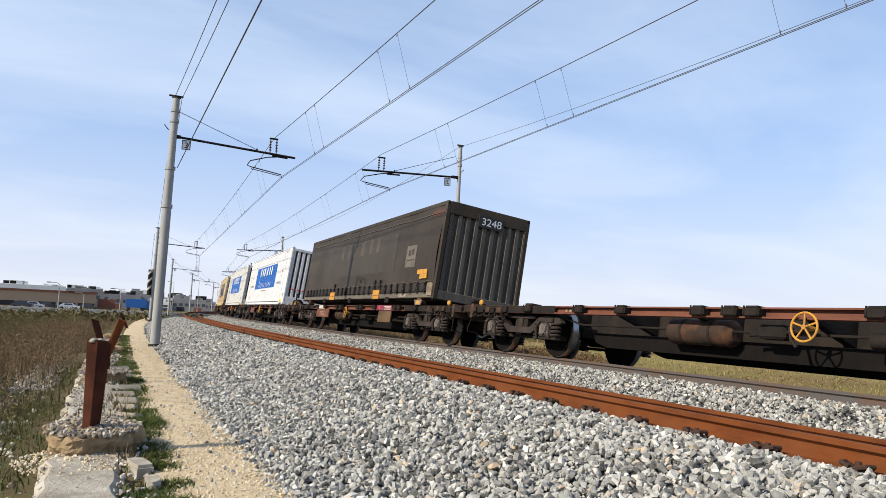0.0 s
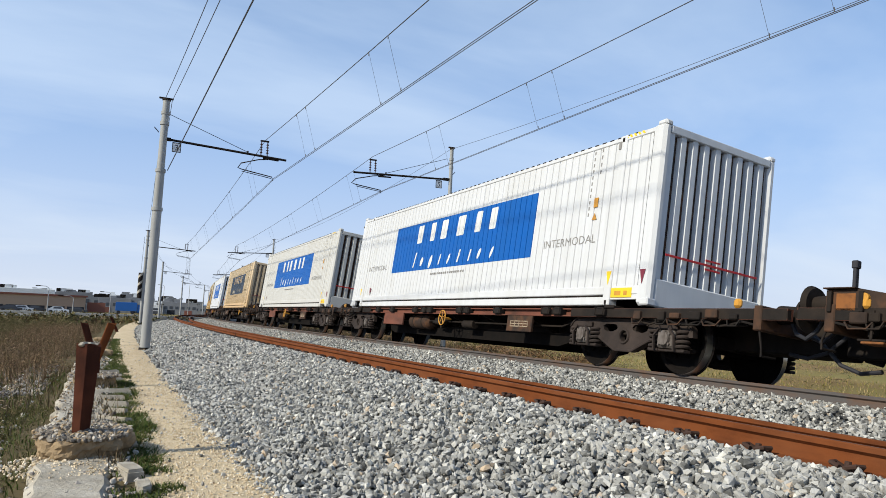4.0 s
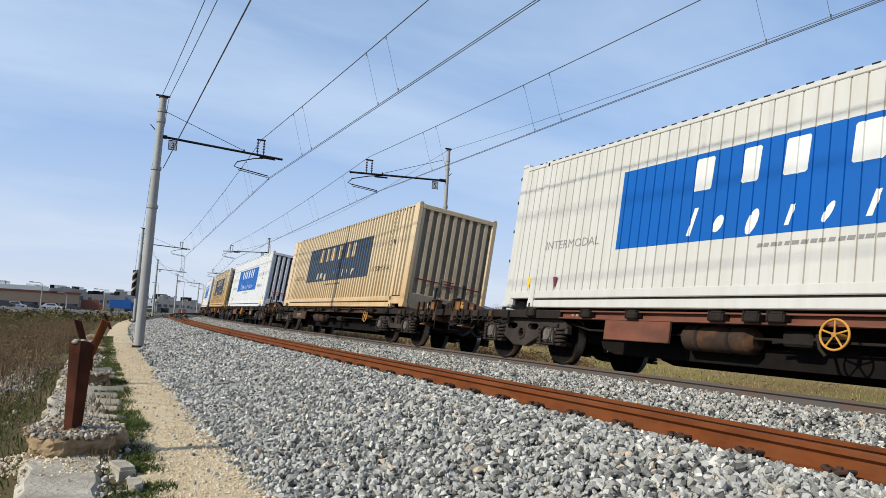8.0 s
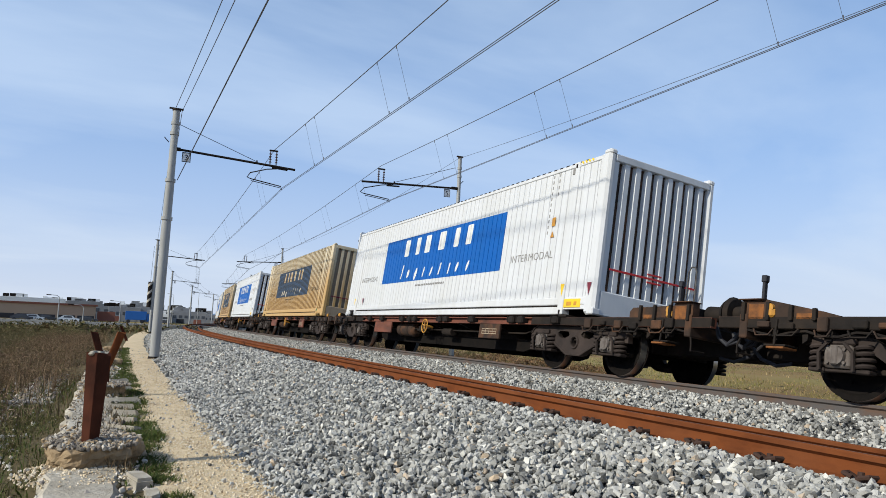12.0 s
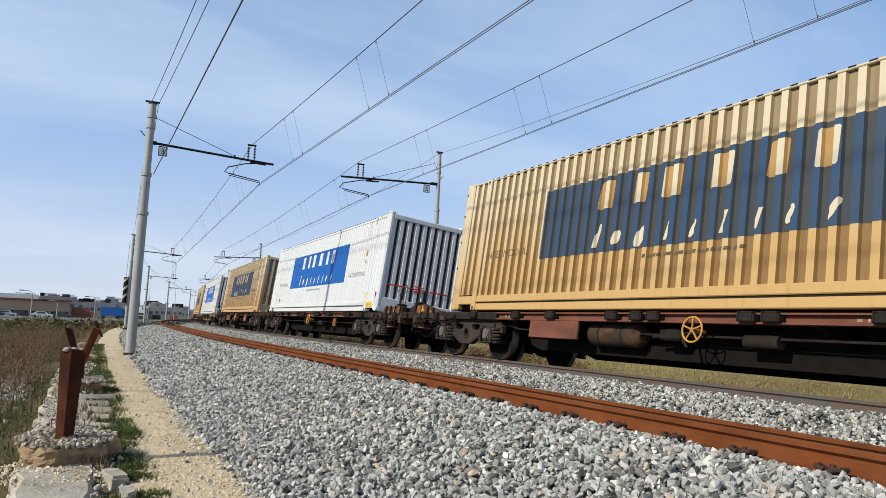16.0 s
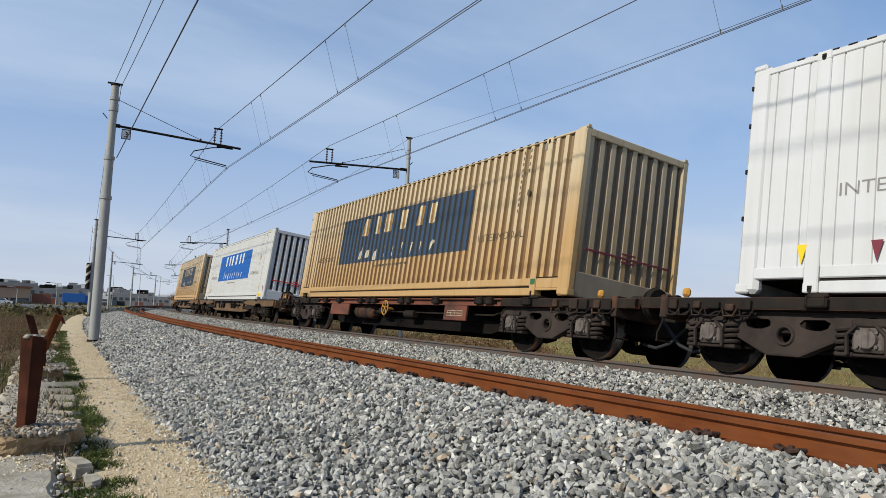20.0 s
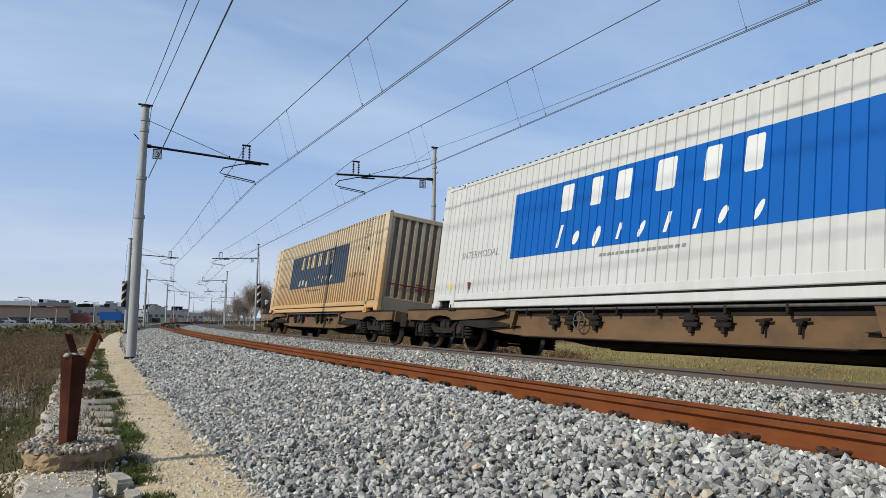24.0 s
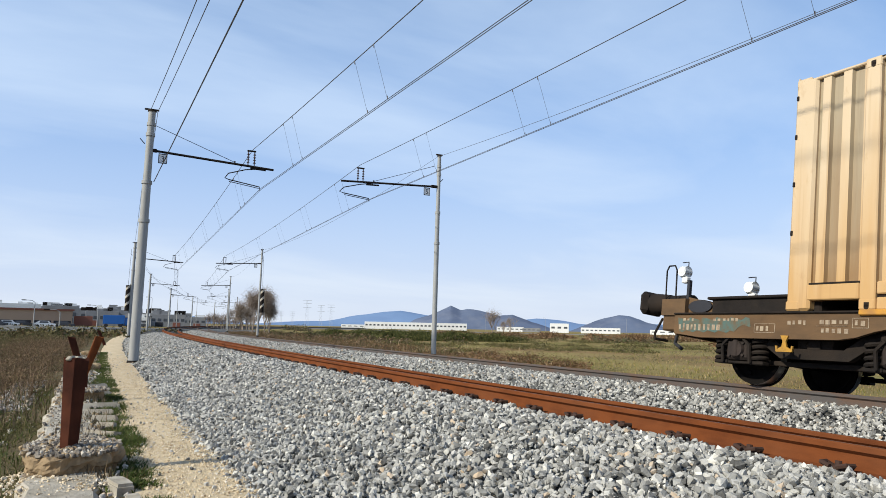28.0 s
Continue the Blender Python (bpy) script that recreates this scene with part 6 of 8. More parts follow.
        part("hoop", Shape().line([(-1.05, e + 0.04, 0.86), (-1.05, e + 0.06, 1.50), (-1.05, e + 0.02, 1.57), (-1.05, e - 0.09, 1.57), (-1.05, e - 0.13, 1.50), (-1.05, e - 0.15, 0.86)], 0.0125, 6), M_GRIME, w)
        for y, z, x in ((e - 0.30, 1.40, -1.06), (e - 1.29, 1.16, -0.9)):
            lamp = part("tail_lamp", Shape().tube((x, y + 0.05, z + 0.06), (x, y - 0.05, z + 0.06), 0.082, 0.082, 18).tube((x - 0.075, y, z + 0.06), (x + 0.07, y, z + 0.06), 0.07, 0.06, 14).box(x - 0.045, x + 0.045, y - 0.07, y + 0.03, z - 0.10, z - 0.01, 0.015), M_LAMP, w, "white clip-on tail lamp")
            part("lamp_handle", Shape().line([(x, y - 0.05, z + 0.13), (x, y - 0.05, z + 0.20), (x, y + 0.06, z + 0.20)], 0.008, 5), M_INK, lamp)
            part("lamp_post", Shape().box(x - 0.03, x + 0.03, y - 0.115, y - 0.07, 0.84, z - 0.06, 0.006), M_INK, w)
        part("brake_hose", Shape().line([(-0.6, e, 0.72), (-0.62, e + 0.18, 0.66), (-0.62, e + 0.22, 0.50), (-0.6, e + 0.10, 0.42)], 0.028, 8), M_INK, w)
        part("draw_hook", Shape().line([(0, e, 0.85), (0, e + 0.3, 0.84), (0, e + 0.34, 0.65)], 0.035, 8), M_GRIME, w)
        part("step_iron", Shape().line([(-1.1, e + 0.02, 0.80), (-1.15, e + 0.1, 0.58), (-1.15, e + 0.1, 0.50), (-0.9, e + 0.1, 0.50)], 0.02, 6), M_GRIME, w)
    else:
        buffers_and_hook(w, a, -1, 0.86)
    return w


GAPS = {k: FRONTS[k + 1] - FRONTS[k] - LENGTH for k in range(10)}
PAINTS = {2: ("white", M_WHITE, M_WHITE_END, M_BLUE, M_LETTER), 3: ("grimy cream", M_CREAM, M_CREAM, M_BLUE, M_LETTER), 4: ("pale yellow", M_YELLOW, M_BROWN_END, M_NAVY, M_LETTER_Y),
          5: ("white", M_WHITE, M_WHITE_END, M_BLUE, M_LETTER), 6: ("sun-bleached cream and ochre", M_BONE, M_BROWN_END, M_NAVY, M_LETTER_Y), 7: ("white", M_WHITE, M_WHITE_END, M_BLUE, M_LETTER),
          8: ("rust-stained tan", M_TAN, M_BROWN_END, M_NAVY, M_LETTER_Y), 9: ("dusty white", M_DUSTY, M_WHITE_END, M_BLUE, M_LETTER), 10: ("weathered tan", M_PALETAN, M_BROWN_END, M_NAVY, M_LETTER_Y)}
for k, at in FRONTS.items():
    before = GAPS.get(k - 1, 5.0) / 2 + 6.95
    after = GAPS.get(k, 3.6) / 2 + LENGTH - 6.95
    if k < 9:
        style = "open" if k in (2, 3, 5, 6, 7, 8) else "solid"
        w = skeletal_wagon(before, after, k not in (0, 1, 2, 3) and before > 9.1, after > 9.0 and k not in (0,), style, {0: -0.05, 1: 0.45, 4: -4.2}.get(k, -0.05), {0: (), 1: ((2.75, 4.5),), 4: ((3.0, 5.0),), 7: None}.get(k, ((2.45, 3.85), (-3.85, -2.95))),
                           ("sooty dark brown" if k in (0, 4) else "rust-brown") + " container wagon with grimy bogies" + ("" if k else ", empty"), M_SOOT_SHADE if k == 4 else M_WAGON, k == 1, PIVOT + (0.58 if k == 4 else 0), k in (2, 3, 5, 7))
        hb = 0.9375
    else:
        w = low_wagon(before, after + (0.45 if k == 10 else 0), k == 10, "low brown flat wagon with smooth plate sides" + (" and tail lamps" if k == 10 else ""))
        hb = 0.862
    runs(w, at + 6.95, 0.0)
    if k == 1:
        runs(curtain_body("swap_body", "dirty brown tarpaulin-sided swap body strapped on a wagon"), at + LENGTH / 2, hb)
    elif k:
        tone, body, end, panel, block = PAINTS[k]
        white = k in (2, 3, 5, 7, 9)
        runs(container("container", "%s ribbed container with a %s panel" % (tone, "bright blue" if panel is M_BLUE else "faded navy"), body, end, panel, block,
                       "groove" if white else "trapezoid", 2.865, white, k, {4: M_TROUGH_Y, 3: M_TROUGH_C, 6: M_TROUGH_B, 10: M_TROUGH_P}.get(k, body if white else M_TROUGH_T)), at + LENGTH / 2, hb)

# ---- beside the line ----


def scatter(name, n, place, size, mat, label, category, seed, kinds=16, flat=0.68, corners=8):
    """Many angular stones in one mesh: random hulls, turned and scaled. place(rng, n) gives their middles."""
    rng = np.random.default_rng(seed)
    protos = []
    for i in range(kinds):
        bm = bmesh.new()
        pts = np.zeros((0, 3))
        for _ in range(corners):
            # each corner goes where it is farthest from those before it
            more = rng.normal(size=(7, 3))
            more /= np.linalg.norm(more, axis=1)[:, None]
            far = np.linalg.norm(more[:, None] - pts[None], axis=2).min(axis=1) if len(pts) else np.ones(7)
            pts = np.vstack([pts, more[far.argmax()]])
        pts *= rng.uniform(0.82, 1.08, (corners, 1))
        pts *= np.array([1.0, rng.uniform(0.55, 0.95), rng.uniform(flat - 0.15, flat + 0.12)])
        vs = [bm.verts.new(p) for p in pts]
        res = bmesh.ops.convex_hull(bm, input=vs)
        bmesh.ops.delete(bm, geom=list({g for g in res["geom_interior"] + res["geom_unused"] if isinstance(g, bmesh.types.BMVert)}), context="VERTS")
        bmesh.ops.triangulate(bm, faces=bm.faces)
        bmesh.ops.recalc_face_normals(bm, faces=bm.faces)
        bm.verts.index_update()
        protos.append((np.array([v.co[:] for v in bm.verts]), np.array([[v.index for v in f.verts] for f in bm.faces])))
        bm.free()
    mid = place(rng, n)
    n = len(mid)
    scale = size[0] + (size[1] - size[0]) * rng.uniform(0, 1, n) ** 1.35
    kind = rng.integers(0, kinds, n)
    verts, faces, base = [], [], 0
    for k, (v, f) in enumerate(protos):
        ids = np.where(kind == k)[0]
        if not len(ids):
            continue
        yaw, ta, tb = rng.uniform(0, 6.283, len(ids)), rng.normal(0, 0.75, len(ids)), rng.normal(0, 0.75, len(ids))
        cy, sy, ca, sa, cb, sb = np.cos(yaw), np.sin(yaw), np.cos(ta), np.sin(ta), np.cos(tb), np.sin(tb)
        p = v[None] * scale[ids, None, None]
        x, y, z = p[..., 0], p[..., 1], p[..., 2]
        y, z = y * ca[:, None] - z * sa[:, None], y * sa[:, None] + z * ca[:, None]
        x, z = x * cb[:, None] + z * sb[:, None], -x * sb[:, None] + z * cb[:, None]
        x, y = x * cy[:, None] - y * sy[:, None], x * sy[:, None] + y * cy[:, None]
        q = np.stack([x, y, z], -1) + mid[ids][:, None]
        verts.append(q.reshape(-1, 3))
        faces.append((f[None] + base + (np.arange(len(ids)) * len(v))[:, None, None]).reshape(-1, 3))
        base += len(ids) * len(v)
    return bulk(name, np.concatenate(verts), np.concatenate(faces), mat, label, category)


def bulk(name, verts, faces, mat, label, category):
    me = bpy.data.meshes.new(name)
    me.vertices.add(len(verts))
    me.vertices.foreach_set("co", verts.astype(np.float32).ravel())
    k = faces.shape[1]
    me.loops.add(faces.size)
    me.loops.foreach_set("vertex_index", faces.astype(np.int32).ravel())
    me.polygons.add(len(faces))
    me.polygons.foreach_set("loop_start", np.arange(0, faces.size, k, dtype=np.int32))
    me.materials.append(mat)
    me.update(calc_edges=True)
    me.validate()
    me.shade_flat()
    return tagged(new(name, me), label, category, kind="stuff")


def along(s, lat, z):
    th, r = s / RADIUS, RADIUS - lat
    return np.stack([RADIUS + NEAR - r * np.cos(th), r * np.sin(th), z + GRADE * s], -1)


BL, BZ = np.array([a for a, _ in BED]), np.array([b for _, b in BED])


def on_bed(lat0, lat1, s0, s1, power, lift=0.012):
    def place(rng, n):
        s = s0 + (s1 - s0) * rng.uniform(0, 1, n) ** power
        lat = rng.uniform(lat0, lat1, n)
        clear = np.ones(n, bool)
        for c in (-HALF, HALF, SPACING - HALF, SPACING + HALF):
            clear &= np.abs(lat - c) > 0.085
        # the foot of the shoulder draws in a little along the path
        edge = np.minimum(-3.80 + 0.024 * s, -3.33) + 0.07 * np.sin(s * 1.9) * np.sin(s * 0.67) + 0.10 * rng.normal(size=n)
        clear &= lat > edge
        s, lat = s[clear], lat[clear]
        dip = sum(0.02 * np.exp(-((lat - c) / 0.15) ** 2) for c in (-HALF, HALF))
        return along(s, lat, np.interp(lat, BL, BZ) + lift - dip + rng.triangular(-0.055, 0.0, 0.04, len(s)))
    return place


scatter("ballast", 62000, on_bed(-3.78, -0.83, 0.4, 14, 1.0), (0.017, 0.047), M_STONE, "loose grey angular ballast stones on the shoulder", "ballast", 1, corners=9, flat=0.58)
scatter("ballast", 40000, on_bed(-3.60, -0.83, 13, 56, 1.5), (0.026, 0.058), M_STONE, "loose grey angular ballast stones on the shoulder", "ballast", 2)
scatter("ballast", 30000, on_bed(0.9, 2.95, 1.0, 18, 1.0), (0.020, 0.050), M_STONE, "loose grey angular ballast stones between the tracks", "ballast", 3)
scatter("ballast", 30000, on_bed(0.9, 2.95, 17, 85, 1.4), (0.028, 0.054), M_STONE, "loose grey angular ballast stones between the tracks", "ballast", 4)
scatter("ballast", 5000, on_bed(-3.62, -0.83, -5, 0.4, 1.0), (0.028, 0.056), M_STONE, "loose grey angular ballast stones on the shoulder", "ballast", 26)
scatter("ballast", 3000, on_bed(0.9, 2.95, -5, 1.0, 1.0), (0.028, 0.056), M_STONE, "loose grey angular ballast stones between the tracks", "ballast", 27)
scatter("ballast", 7000, on_bed(-0.65, 0.65, -6, 20, 1.0), (0.03, 0.05), M_STONE, "loose grey angular ballast stones between the rails", "ballast", 25)
scatter("ballast", 9000, on_bed(3.1, 6.4, 2, 40, 1.2), (0.03, 0.05), M_STONE, "loose grey angular ballast stones under the far track", "ballast", 5)


def on_path(lat0, lat1, s0, s1, z, jitter=0.008):
    def place(rng, n):
        s = s0 + (s1 - s0) * rng.uniform(0, 1, n) ** 1.3
        lat = rng.uniform(lat0, lat1, n)
        return along(s, lat, np.full(n, z) + rng.uniform(-jitter, jitter, n))
    return place


scatter("path_gravel", 15000, on_path(-4.25, -3.5, 3, 26, -0.59), (0.004, 0.016), M_GRAVEL, "fine pale gravel strewn on the path", "gravel", 6, 8)
scatter("stray_stones", 170, on_path(-4.25, -3.55, 3, 30, -0.585), (0.012, 0.032), M_STONE, "stray ballast stones on the path", "stones", 7, 8)
scatter("rubble", 2600, on_path(-5.05, -4.32, 4, 30, -0.59, 0.02), (0.010, 0.036), M_RUBBLE, "broken concrete and pale rubble along the wall", "rubble", 8, 10, corners=10)
scatter("rubble", 420, on_path(-6.3, -5.0, 4, 16, -0.72, 0.03), (0.015, 0.045), M_RUBBLE, "pale stones in the dry grass", "rubble", 9, 10, corners=10)
scatter("rubble", 900, on_path(-5.9, -5.35, 12.0, 17.5, -0.72, 0.05), (0.015, 0.06), M_RUBBLE, "pale heap of broken concrete on the bank", "rubble", 36, 10, corners=10)
scatter("rubble", 500, on_path(-6.2, -5.35, 6.5, 9.0, -0.74, 0.05), (0.015, 0.055), M_RUBBLE, "pale heap of broken concrete on the bank", "rubble", 37, 10, corners=10)
scatter("rubble", 1900, on_path(-5.03, -4.42, 7.3, 30, -0.56, 0.012), (0.008, 0.04), M_CRUMB, "broken concrete lying on the old wall", "rubble", 38, 10, corners=10)


def blades(name, n, place, height, width, mat, label, category, seed, lean=0.45):
    """Grass: bent two-piece blades, all in one mesh."""
    rng = np.random.default_rng(seed)
    p = place(rng, n)
    n = len(p)
    h = rng.uniform(height[0], height[1], n)
    a = rng.uniform(0, 6.283, n)
    w = rng.uniform(width[0], width[1], n)
    side = np.stack([np.cos(a), np.sin(a), np.zeros(n)], -1) * w[:, None]
    t = rng.uniform(0, 6.283, n)
    bend = np.stack([np.cos(t), np.sin(t), np.zeros(n)], -1) * (h * rng.uniform(0.05, lean, n))[:, None]
    up = np.stack([np.zeros(n), np.zeros(n), h], -1)
    v = np.stack([p - side, p + side, p + up * 0.55 + bend * 0.35 - side * 0.7, p + up * 0.55 + bend * 0.35 + side * 0.7, p + up + bend], 1)
    f = np.array([[0, 1, 3], [0, 3, 2], [2, 3, 4]])
    faces = (f[None] + (np.arange(n) * 5)[:, None, None]).reshape(-1, 3)
    return bulk(name, v.reshape(-1, 3), faces, mat, label, category)


def clumped(lat0, lat1, s0, s1, clumps, spread, zfun, power=1.3):
    def place(rng, n):
        cs = s0 + (s1 - s0) * rng.uniform(0, 1, clumps) ** power
        cl = rng.uniform(lat0, lat1, clumps)
        i = rng.integers(0, clumps, n)
        s, lat = cs[i] + rng.normal(0, spread, n), cl[i] + rng.normal(0, spread, n)
        lat = np.clip(lat, lat0 - 0.1, lat1 + 0.1)
        return along(s, lat, zfun(lat))
    return place


BANK_L, BANK_Z = np.array([-40, -22, -12, -8, -6.5, -5.6, -5.1, -4.75, -4.3]), np.array([-1.12, -1.10, -1.05, -0.98, -0.88, -0.74, -0.70, -0.67, -0.63])


def bank_z(lat):
    return np.interp(lat, BANK_L, BANK_Z)


blades("weeds", 30000, clumped(-4.44, -4.2, 4, 30, 95, 0.07, lambda q: np.full(len(q), -0.61)), (0.012, 0.06), (0.003, 0.009), M_GREEN, "low green weeds along the path's edge", "weeds", 11, 1.4)
blades("weeds", 26000, clumped(-4.46, -4.2, 7.5, 30, 80, 0.10, lambda q: np.full(len(q), -0.61)), (0.02, 0.085), (0.003, 0.009), M_GREEN, "low green weeds along the path's edge", "weeds", 31, 1.2)
blades("weeds", 1600, clumped(-4.8, -4.45, 6, 28, 40, 0.08, lambda q: np.full(len(q), -0.62)), (0.05, 0.2), (0.003, 0.007), M_DRY, "dry weeds on the old wall", "weeds", 12, 0.7)
blades("dry_grass", 30000, clumped(-12, -5.15, -5, 60, 950, 0.22, bank_z), (0.06, 0.30), (0.003, 0.008), M_DRY, "tangled dry winter grass on the bank", "grass", 13, 0.8)
blades("bank_grass", 12000, clumped(-7.5, -5.1, 3.0, 16, 420, 0.2, bank_z), (0.03, 0.11), (0.003, 0.008), M_GREEN, "short green grass on the bank", "grass", 14, 0.8)
blades("dry_thicket", 14000, clumped(-26, -5.5, 10, 90, 420, 0.5, bank_z, 1.2), (0.2, 0.6), (0.003, 0.009), M_DRY, "brown thicket of dry stems behind the wall", "thicket", 15, 1.1)


def tangle(name, n, place, high, size, mat, label, category, seed):
    """Brambles and fallen stems: slivers lying every way, heaped over each clump."""
    rng = np.random.default_rng(seed)
    mid = place(rng, n)
    n = len(mid)
    mid[:, 2] += rng.uniform(0, 1, n) ** 1.8 * high
    d = rng.normal(size=(n, 3)) * [1, 1, 0.6]
    d /= np.linalg.norm(d, axis=1)[:, None]
    ln = rng.uniform(size[0], size[1], (n, 1))
    w = rng.normal(size=(n, 3))
    w /= np.linalg.norm(w, axis=1)[:, None]
    w *= ln * rng.uniform(0.02, 0.10, (n, 1))
    v = np.stack([mid - d * ln - w, mid - d * ln + w, mid + d * ln], 1).reshape(-1, 3)
    return bulk(name, v, np.arange(n * 3).reshape(-1, 3), mat, label, category)


def mounds(name, n, lat0, lat1, s0, s1, count, wide, high, size, mat, label, category, seed, power=1.0, ground=None):
    """Brush in rounded heaps: fine leaf and twig slivers, thickest near each heap's skin."""
    rng = np.random.default_rng(seed)
    cs, cl = s0 + (s1 - s0) * rng.uniform(0, 1, count) ** power, rng.uniform(lat0, lat1, count)
    cw, ch = rng.uniform(wide[0], wide[1], count), rng.uniform(high[0], high[1], count)
    i = rng.choice(count, n, p=cw ** 2 / (cw ** 2).sum())
    u = rng.normal(size=(n, 3))
    u[:, 2] = np.abs(u[:, 2])
    u /= np.linalg.norm(u, axis=1)[:, None]
    k = rng.uniform(0.25, 1, n) ** 0.4
    lump = 1 + 0.22 * np.sin(u[:, 0] * 7 + i) * np.sin(u[:, 1] * 6 + 2 * i)
    s, lat = cs[i] + u[:, 0] * cw[i] * k * lump, cl[i] + u[:, 1] * cw[i] * k * lump
    mid = along(s, lat, (bank_z(lat) if ground is None else ground) + u[:, 2] * ch[i] * k * lump)
    d = u * 0.7 + rng.normal(size=(n, 3)) * 0.75
    d /= np.linalg.norm(d, axis=1)[:, None]
    ln = rng.uniform(size[0], size[1], (n, 1))
    w = np.cross(d, rng.normal(size=(n, 3)))
    w *= ln * rng.uniform(0.04, 0.16, (n, 1)) / np.maximum(np.linalg.norm(w, axis=1)[:, None], 1e-6)
    v = np.stack([mid - d * ln * 0.6 - w, mid - d * ln * 0.6 + w, mid + d * ln], 1).reshape(-1, 3)
    return bulk(name, v, np.arange(n * 3).reshape(-1, 3), mat, label, category)


tangle("bramble_thicket", 6000, clumped(-12, -5.6, -8, 6, 120, 0.28, bank_z, 1.0), 0.25, (0.04, 0.16), M_BRAMBLE, "dark brown tangle of brambles on the bank", "thicket", 28)
tangle("bramble_thicket", 40000, clumped(-14, -5.35, 6, 45, 620, 0.28, bank_z, 1.2), 0.30, (0.03, 0.12), M_BRAMBLE, "dark brown tangle of brambles on the bank", "thicket", 19)
mounds("brown_brush", 150000, -8.2, -5.65, 15, 44, 62, (0.45, 1.0), (0.38, 0.80), (0.014, 0.05), M_BRUSH, "dense brown brush in rounded heaps on the bank", "thicket", 61, 1.2)
mounds("olive_brush", 110000, -17, -7.4, 12, 60, 110, (0.7, 1.8), (0.45, 1.05), (0.02, 0.07), M_OLIVE, "dense dark olive shrubs behind the bank", "thicket", 62, 1.2)
mounds("low_brush", 40000, -7.6, -5.25, 4.5, 15, 75, (0.18, 0.5), (0.07, 0.24), (0.012, 0.036), M_LOWWEED, "low olive weeds among the rubble", "weeds", 63)
blades("dry_stems", 5000, clumped(-8.6, -5.5, 12, 44, 140, 0.35, lambda q: bank_z(q) + 0.1, 1.2), (0.2, 0.55), (0.002, 0.005), M_BRUSH, "upright dry brown stems in the brush", "thicket", 64, 0.5)
tangle("bramble_thicket", 36000, clumped(-34, -9.0, 40, 100, 500, 0.9, bank_z, 1.0), 0.6, (0.06, 0.2), M_OLIVE, "dark olive tangle of brambles behind the bank", "thicket", 20)


def field(lat0, lat1, s0, s1, z=-1.05):
    def place(rng, n):
        return along(rng.uniform(s0, s1, n), lat0 + (lat1 - lat0) * rng.uniform(0, 1, n) ** 1.5, np.full(n, z))
    return place


blades("meadow_grass", 22000, field(6.3, 22, -2, 45), (0.04, 0.14), (0.005, 0.012), M_MEADOW, "mixed green and straw meadow grass beyond the far track", "grass", 16, 0.7)
tangle("field_weeds", 26000, clumped(7.5, 45, 15, 130, 260, 1.1, lambda q: np.full(len(q), -1.04), 1.0), 0.22, (0.06, 0.2), M_SHRUB, "patches of dark weeds in the field", "weeds", 23)
tangle("bramble_strip", 22000, clumped(7.3, 9.6, 38, 150, 150, 0.7, lambda q: np.full(len(q), -1.03), 1.0), 0.75, (0.06, 0.24), M_BRUSH, "brown brambles along the far track", "weeds", 29)
mounds("field_brush", 80000, 7.4, 16, 24, 120, 150, (0.4, 1.5), (0.18, 0.66), (0.06, 0.2), M_HEATH, "reddish brown brush along the far track", "weeds", 65, 1.1, -1.05)
mounds("hedge", 60000, 24, 46, 84, 125, 46, (1.6, 3.6), (0.55, 1.35), (0.2, 0.5), M_HEDGE, "dark green hedge across the field", "hedge", 68, 1.0, -1.05)
mounds("far_brush", 60000, 60, 150, 70, 210, 60, (2.5, 7.0), (0.5, 1.3), (0.35, 0.9), M_HEATH, "reddish brown brush across the far field", "weeds", 69, 1.0, -1.05)
mounds("field_brush", 40000, 14, 60, 40, 150, 110, (0.8, 2.6), (0.2, 0.6), (0.1, 0.3), M_LOWWEED, "greenish weeds in the rough field", "weeds", 66, 1.0, -1.05)
mounds("field_brush", 24000, 7.0, 10.5, 1, 28, 60, (0.2, 0.55), (0.12, 0.42), (0.018, 0.07), M_BRUSH, "dry golden weeds beside the far track", "weeds", 67, 1.0, -1.0)
tangle("field_weeds", 24000, clumped(7.2, 20, 25, 130, 240, 0.8, lambda q: np.full(len(q), -1.03), 1.0), 0.45, (0.06, 0.22), M_BRAMBLE, "brown bramble patches beside the far track", "weeds", 24)
blades("meadow_grass", 12000, field(7.5, 70, 20, 150), (0.06, 0.18), (0.012, 0.03), M_MEADOW, "mixed green and straw meadow grass beyond the far track", "grass", 17, 0.7)
blades("reeds", 9000, clumped(7.6, 14, 35, 160, 260, 0.9, lambda q: np.full(len(q), -1.05), 1.0), (0.3, 0.8), (0.01, 0.03), M_DRY, "brown reeds and brambles beside the line", "reeds", 18, 0.4)

tangle("weedy_brambles", 15000, clumped(6.9, 8.8, -3, 45, 70, 0.22, lambda q: np.full(len(q), -0.98), 1.0), 0.42, (0.03, 0.10), M_GREEN, "dark green weeds beside the far track", "weeds", 21)
tangle("weedy_brambles", 15000, clumped(7.0, 11, 0, 80, 90, 0.3, lambda q: np.full(len(q), -0.98), 1.0), 0.4, (0.04, 0.14), M_BRAMBLE, "brown dry weeds beside the far track", "weeds", 22)

